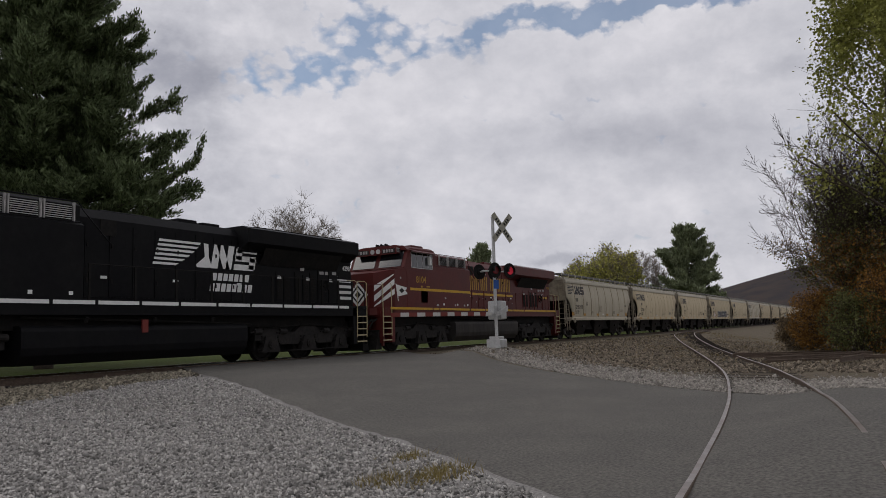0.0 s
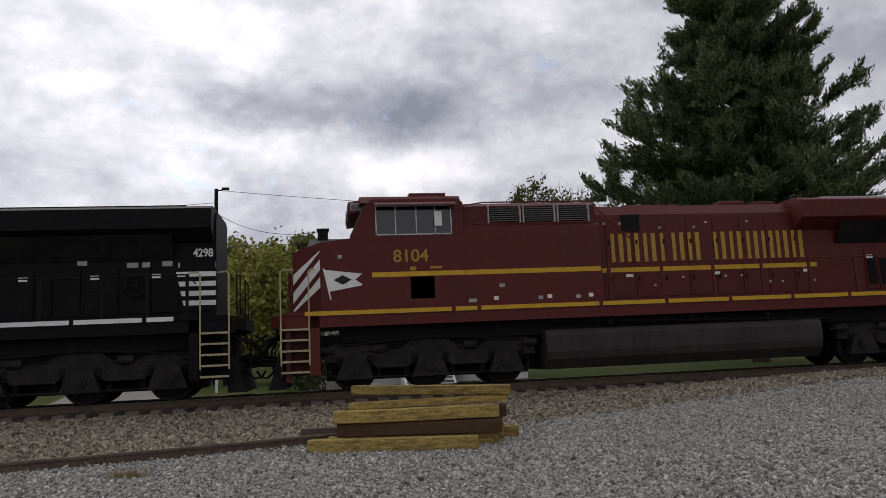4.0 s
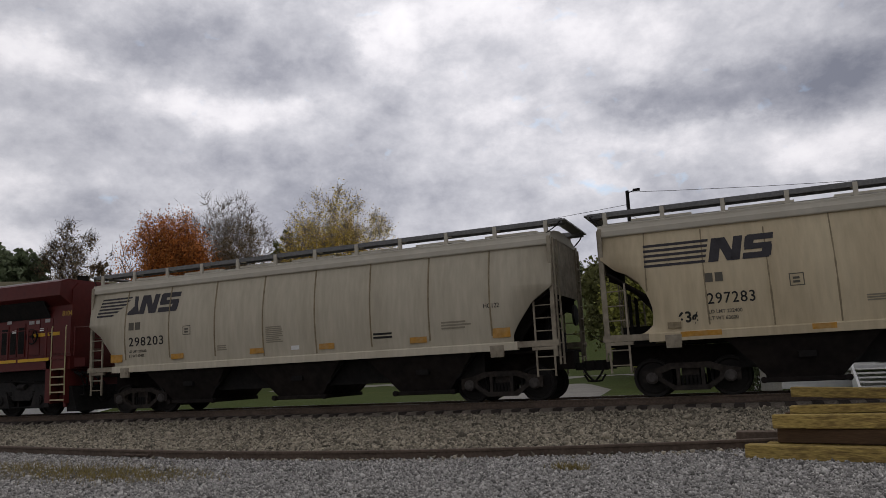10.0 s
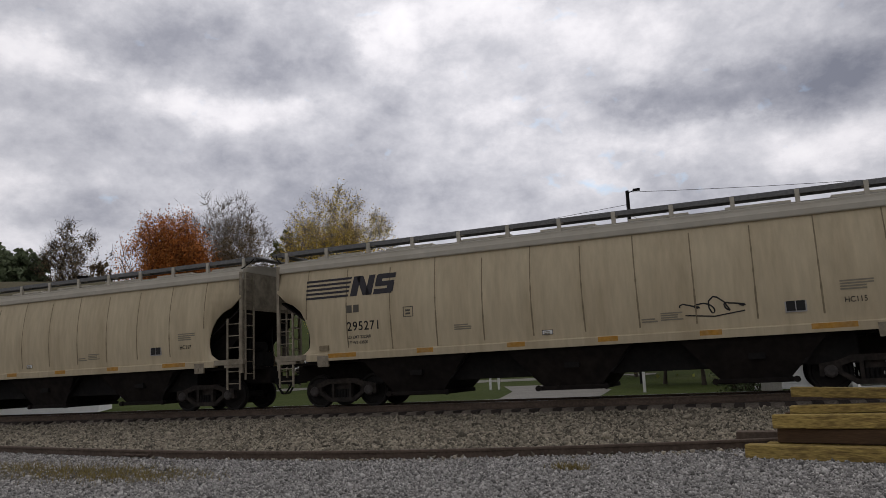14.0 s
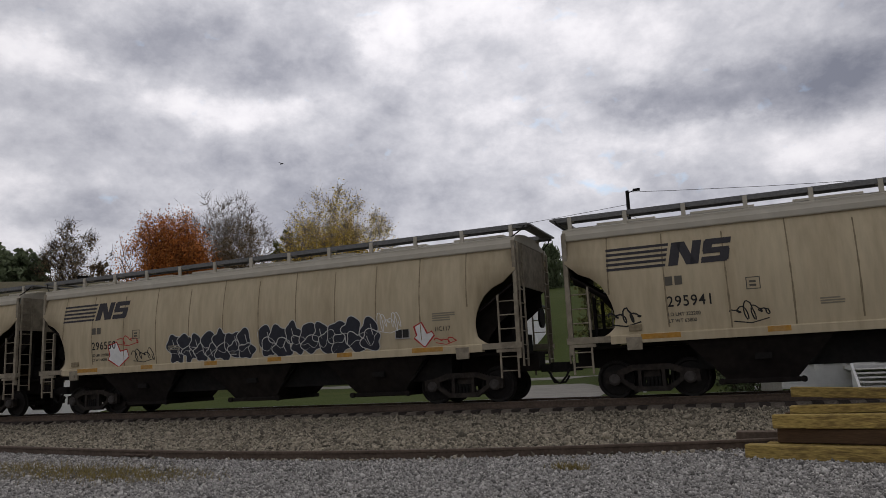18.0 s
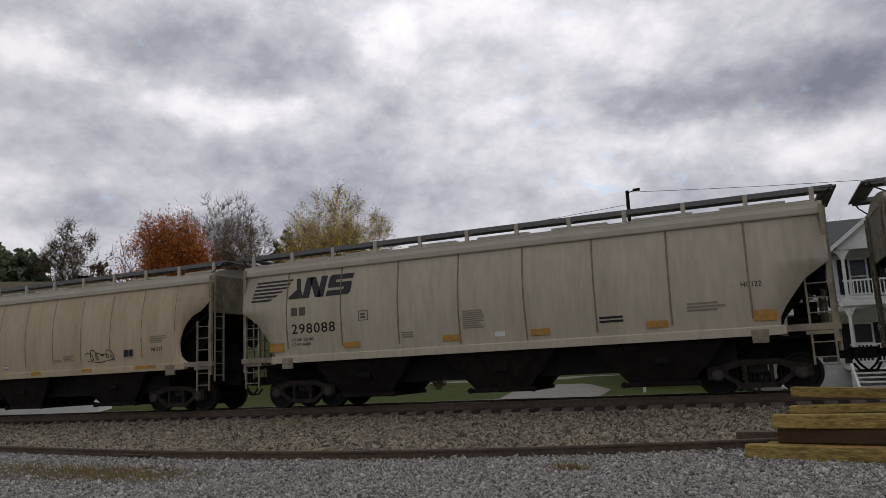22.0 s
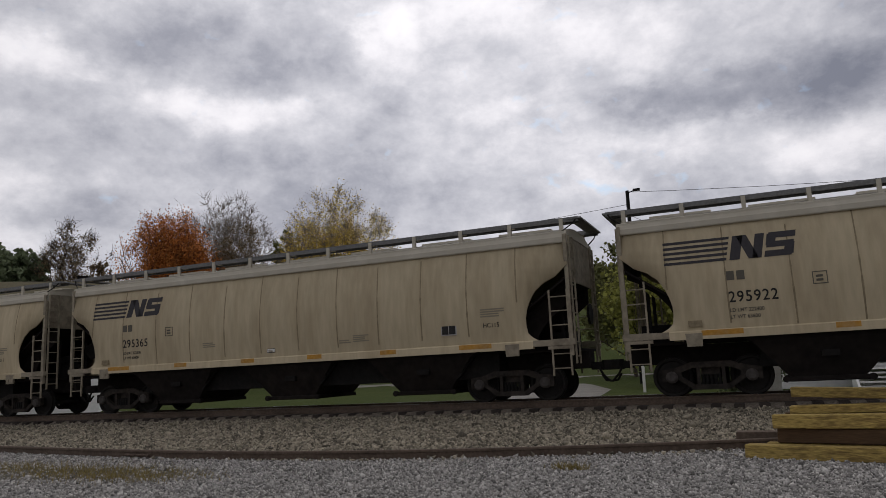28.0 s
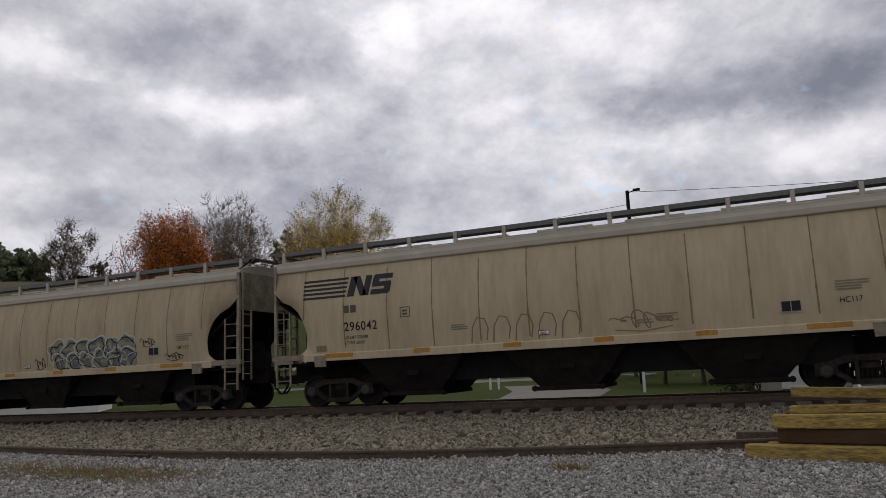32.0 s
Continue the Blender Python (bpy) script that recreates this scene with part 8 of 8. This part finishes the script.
def tufts():
    dry = leaf_mat("dry_grass", (0.24, 0.19, 0.075), 0.35)
    rs = np.random.RandomState(12)
    spots = [(-9.6, 8.6, 1.3, 900), (-8.2, 8.3, 0.9, 400), (-11.5, 8.9, 0.9, 350), (-2.42, 9.75, 0.22, 260), (6.35, 3.75, 0.45, 420), (5.9, 4.1, 0.3, 160), (7.2, 4.6, 0.3, 120), (-0.75, 12.0, 0.2, 120)]
    for x, y, r, n in spots:
        P = np.stack([x + rs.normal(size=n) * r * 0.6, y + rs.normal(size=n) * r * 0.32], 1)
        h = rs.uniform(0.04, 0.13, size=n)
        Z = ground_z(P[:, 0], P[:, 1])
        a = rs.uniform(0, 6.28, size=n)
        w = 0.006
        B = np.stack([P[:, 0], P[:, 1], Z], 1)
        D = np.stack([np.cos(a) * w, np.sin(a) * w, 0 * a], 1)
        T = B + np.stack([rs.normal(size=n) * 0.05, rs.normal(size=n) * 0.05, h], 1)
        V = np.stack([B - D, B + D, T], 1).reshape(-1, 3)
        ob = raw_mesh("dry_grass_tuft", V, np.arange(n * 3).reshape(-1, 3), dry)
        tagged(ob, "straw-coloured dry grass in the gravel", "grass", kind="stuff")
    # rough weeds along the line past the road and round the thicket
    n = 16000
    X = rs.uniform(30, 75, size=n)
    Y = rs.uniform(-6, 15.5, size=n)
    k = rs.rand(n) < 0.25 + 0.6 * (np.sin(X * 0.5) * np.sin(Y * 0.8) > 0.1)
    X, Y = X[k], Y[k]
    n = len(X)
    B = np.stack([X, Y, ground_z(X, Y)], 1)
    a = rs.uniform(0, 6.28, size=n)
    D = np.stack([np.cos(a) * 0.02, np.sin(a) * 0.02, 0 * a], 1)
    T = B + np.stack([rs.normal(size=n) * 0.1, rs.normal(size=n) * 0.1, rs.uniform(0.03, 0.15, size=n)], 1)
    weeds = leaf_mat("dry_weeds", (0.17, 0.13, 0.065), 0.4)
    tagged(raw_mesh("dry_weeds", np.stack([B - D, B + D, T], 1).reshape(-1, 3), np.arange(n * 3).reshape(-1, 3), weeds), "dry brown weeds beside the siding", "grass", kind="stuff")


tufts()


# ---------------------------------------------------------------- birds crossing the sky
BIRDS = []


def bird():
    """A small dark bird: spindle body with a tail, two swept wings hinged at the shoulders."""
    feather = mat("dark_feathers", (0.03, 0.028, 0.026), 0.8, grain=0.2, grain_scale=40)
    b = tagged(empty("bird"), "small dark bird flying across the clouds", "bird", group="birds in flight")
    bm = bmesh.new()
    tube(bm, [(-0.16, 0, 0.01), (-0.10, 0, 0), (0, 0, 0), (0.09, 0, 0.01), (0.14, 0, 0.03), (0.19, 0, 0.03)], [0.012, 0.03, 0.05, 0.045, 0.035, 0.006], 8)
    part("body", bm, feather, b)
    bm = bmesh.new()
    prism_z(bm, [(-0.12, -0.02), (-0.12, 0.02), (-0.27, 0.055), (-0.25, 0.0), (-0.27, -0.055)], 0.0, 0.012)
    part("tail", bm, feather, b)
    for s in (1, -1):
        bm = bmesh.new()
        prism_z(bm, [(0.08, 0.0), (0.10, s * 0.14), (0.02, s * 0.36), (-0.06, s * 0.42), (-0.06, s * 0.2), (-0.07, 0.0)], -0.006, 0.006)
        w = part("wing", bm, feather, b)
        w.matrix_basis = pose(0, s * 0.03, 0.02)
        BIRDS.append((w, s))
    return b


FLOCK = [bird(), bird()]


# ---------------------------------------------------------------- spray paint on the cars, as plain shapes
def ribbon(car, name, pts, w, material, lift=0.006):
    """A painted stroke of constant width along points on the side sheet."""
    bm = bmesh.new()
    prev = None
    for i, (x, z) in enumerate(pts):
        a, b = pts[max(i - 1, 0)], pts[min(i + 1, len(pts) - 1)]
        d = Vector((b[0] - a[0], b[1] - a[1]))
        d = d.normalized() if d.length > 1e-6 else Vector((1, 0))
        n = Vector((-d.y, d.x)) * w / 2
        y = sheet_y(z) + lift
        cur = [bm.verts.new((x + n.x, y, z + n.y)), bm.verts.new((x - n.x, y, z - n.y))]
        if prev:
            bm.faces.new((prev[0], prev[1], cur[1], cur[0]))
        prev = cur
    return part(name, bm, material, car)


def scribble(car, x0, x1, z0, z1, material, seed, w=0.028, loops=5):
    rng = random.Random(seed)
    pts = []
    n = 60
    for i in range(n):
        u = i / (n - 1)
        x = x0 + (x1 - x0) * u + 0.10 * abs(x1 - x0) * math.sin(u * loops * 6.28 + 1.0)
        z = (z0 + z1) / 2 + (z1 - z0) * 0.5 * math.sin(u * loops * 6.28) * (0.55 + 0.45 * math.sin(u * 9 + seed))
        pts.append((x + rng.uniform(-.01, .01), z + rng.uniform(-.01, .01)))
    ribbon(car, "paint_scribble", pts, w, material)
    ribbon(car, "paint_scribble", [(x0, z0 + 0.02), ((x0 + x1) / 2, z0 - 0.04), (x1, z0 + 0.05)], w * 0.8, material)


def blob_outline(cx, cz, rx, rz, seed, n=36):
    rng = random.Random(seed)
    k = [rng.uniform(-0.15, 0.15) for _ in range(4)]
    pts = []
    for i in range(n):
        a = 6.2832 * i / n
        q = 1 + sum(k[j] * math.sin((j + 2) * a + seed + j) for j in range(4))
        pts.append((cx + rx * q * math.cos(a), cz + rz * q * math.sin(a)))
    return pts


def throw_up(car, x0, x1, z0, z1, count, fill, line, seed, lw=0.030):
    """Swollen painted shapes in two crowded rows, each with an outline and a few inner strokes."""
    rng = random.Random(seed)
    w = (x0 - x1) / count
    h = z1 - z0
    k = 0
    for i in range(count):
        for low in (0, 1):
            cx = x0 - (i + 0.5 + (0.22 if low else -0.05) + rng.uniform(-0.1, 0.1)) * w
            cx = min(max(cx, x1 + w * 0.45), x0 - w * 0.45)
            cz = z0 + h * ((0.30 if low else 0.64) + rng.uniform(-0.04, 0.04))
            rx, rz = w * rng.uniform(0.52, 0.70), h * (0.29 if low else 0.35) * rng.uniform(0.9, 1.05)
            o = [(x, max(z, z0)) for x, z in blob_outline(cx, cz, rx, rz, seed * 3 + k)]
            lift = 0.005 + 0.0012 * k
            bm = bmesh.new()
            c = bm.verts.new((cx, sheet_y(cz) + lift, cz))
            ring = [bm.verts.new((x, sheet_y(z) + lift, z)) for x, z in o]
            for j in range(len(ring)):
                bm.faces.new((c, ring[j], ring[(j + 1) % len(ring)]))
            part("paint_shape", bm, fill, car)
            ribbon(car, "paint_outline", o + o[:2], lw, line, lift + 0.001)
            if rng.random() < 0.6:
                a = rng.uniform(-0.5, 0.5)
                ribbon(car, "paint_outline", [(cx + rx * (0.1 + a), cz + rz * 0.45), (cx + rx * a, cz), (cx + rx * (a - 0.15), cz - rz * 0.4)], 0.022, line, lift + 0.001)
            k += 1


def crown(car, x0, x1, z0, z1):
    pts = [(x0, z1 - 0.1), (x0 - 0.06, (z0 + z1) / 2), (x0 + 0.02, z0 + 0.25), ((x0 + x1) / 2, z0), (x1 - 0.02, z0 + 0.3), (x1 + 0.04, z1 - 0.25), ((x0 + x1) / 2 - 0.1, z1 - 0.3), ((x0 + x1) / 2 + 0.05, z1)]
    bm = bmesh.new()
    cx, cz = (x0 + x1) / 2, (z0 + z1) / 2
    c = bm.verts.new((cx, sheet_y(cz) + 0.006, cz))
    ring = [bm.verts.new((x, sheet_y(z) + 0.006, z)) for x, z in pts]
    for j in range(len(ring)):
        bm.faces.new((c, ring[j], ring[(j + 1) % len(ring)]))
    part("paint_shape", bm, WHITE, car)
    ribbon(car, "paint_outline", pts + pts[:2], 0.045, RED_PAINT, 0.008)


def spray_paint():
    rust = mat("rusty_marker", (0.26, 0.17, 0.115), 0.75)
    halo = mat("faded_olive_paint", (0.25, 0.255, 0.16), 0.7, grain=0.15, grain_scale=8)
    letters(CARS[1], "paint_mark", "63\u00a2", 6.80, 1.72, 0.34, None, BLACKTXT, 0.9, 0.01)
    c = CARS[2]
    scribble(c, -2.9, -4.2, 1.85, 2.25, BLACKTXT, 3, 0.035, 4)
    c = CARS[3]
    throw_up(c, 2.85, -0.30, 1.50, 2.40, 7, BLUETAG, GATE_WHITE, 11, 0.028)
    throw_up(c, -0.55, -4.5, 1.50, 2.46, 8, BLUETAG, GATE_WHITE, 31, 0.028)
    crown(c, 5.40, 4.55, 1.50, 2.30)
    crown(c, -5.60, -6.15, 1.52, 2.18)
    scribble(c, 4.95, 4.1, 2.2, 2.5, RED_PAINT, 5, 0.03, 3)
    scribble(c, 4.35, 3.5, 1.65, 2.05, BLACKTXT, 6, 0.03, 5)
    scribble(c, -4.55, -5.2, 2.0, 2.55, WHITE, 7, 0.02, 6)
    scribble(c, -6.2, -6.8, 1.6, 1.75, RED_PAINT, 8, 0.025, 3)
    c = CARS[4]
    scribble(c, 7.45, 6.75, 1.75, 2.15, BLACKTXT, 9, 0.04, 4)
    scribble(c, 4.70, 3.95, 1.65, 2.12, BLACKTXT, 10, 0.03, 5)
    scribble(c, -3.45, -4.6, 1.72, 2.10, BLACKTXT, 12, 0.030, 5)
    c = CARS[8]
    throw_up(c, -0.70, -4.50, 1.50, 2.52, 6, halo, GATE_WHITE, 61, 0.05)
    throw_up(c, -0.85, -4.4, 1.54, 2.40, 6, GREYTAG, BLACKTXT, 51, 0.045)
    scribble(c, 0.0, -0.45, 1.6, 1.95, BLACKTXT, 13, 0.03, 4)
    scribble(c, -4.75, -5.3, 2.1, 2.35, BLACKTXT, 14, 0.025, 5)
    scribble(c, -5.75, -6.4, 1.62, 1.85, BLACKTXT, 15, 0.025, 5)
    c = CARS[9]
    for i in range(5):
        x = 2.35 - i * 0.6
        ribbon(c, "paint_outline", [(x, 1.55), (x - 0.05, 1.95), (x - 0.2, 2.2), (x - 0.4, 2.15), (x - 0.48, 1.9), (x - 0.42, 1.6)], 0.035, rust)
    scribble(c, -1.35, -2.7, 1.62, 2.1, rust, 16, 0.032, 5)


spray_paint()

motions()
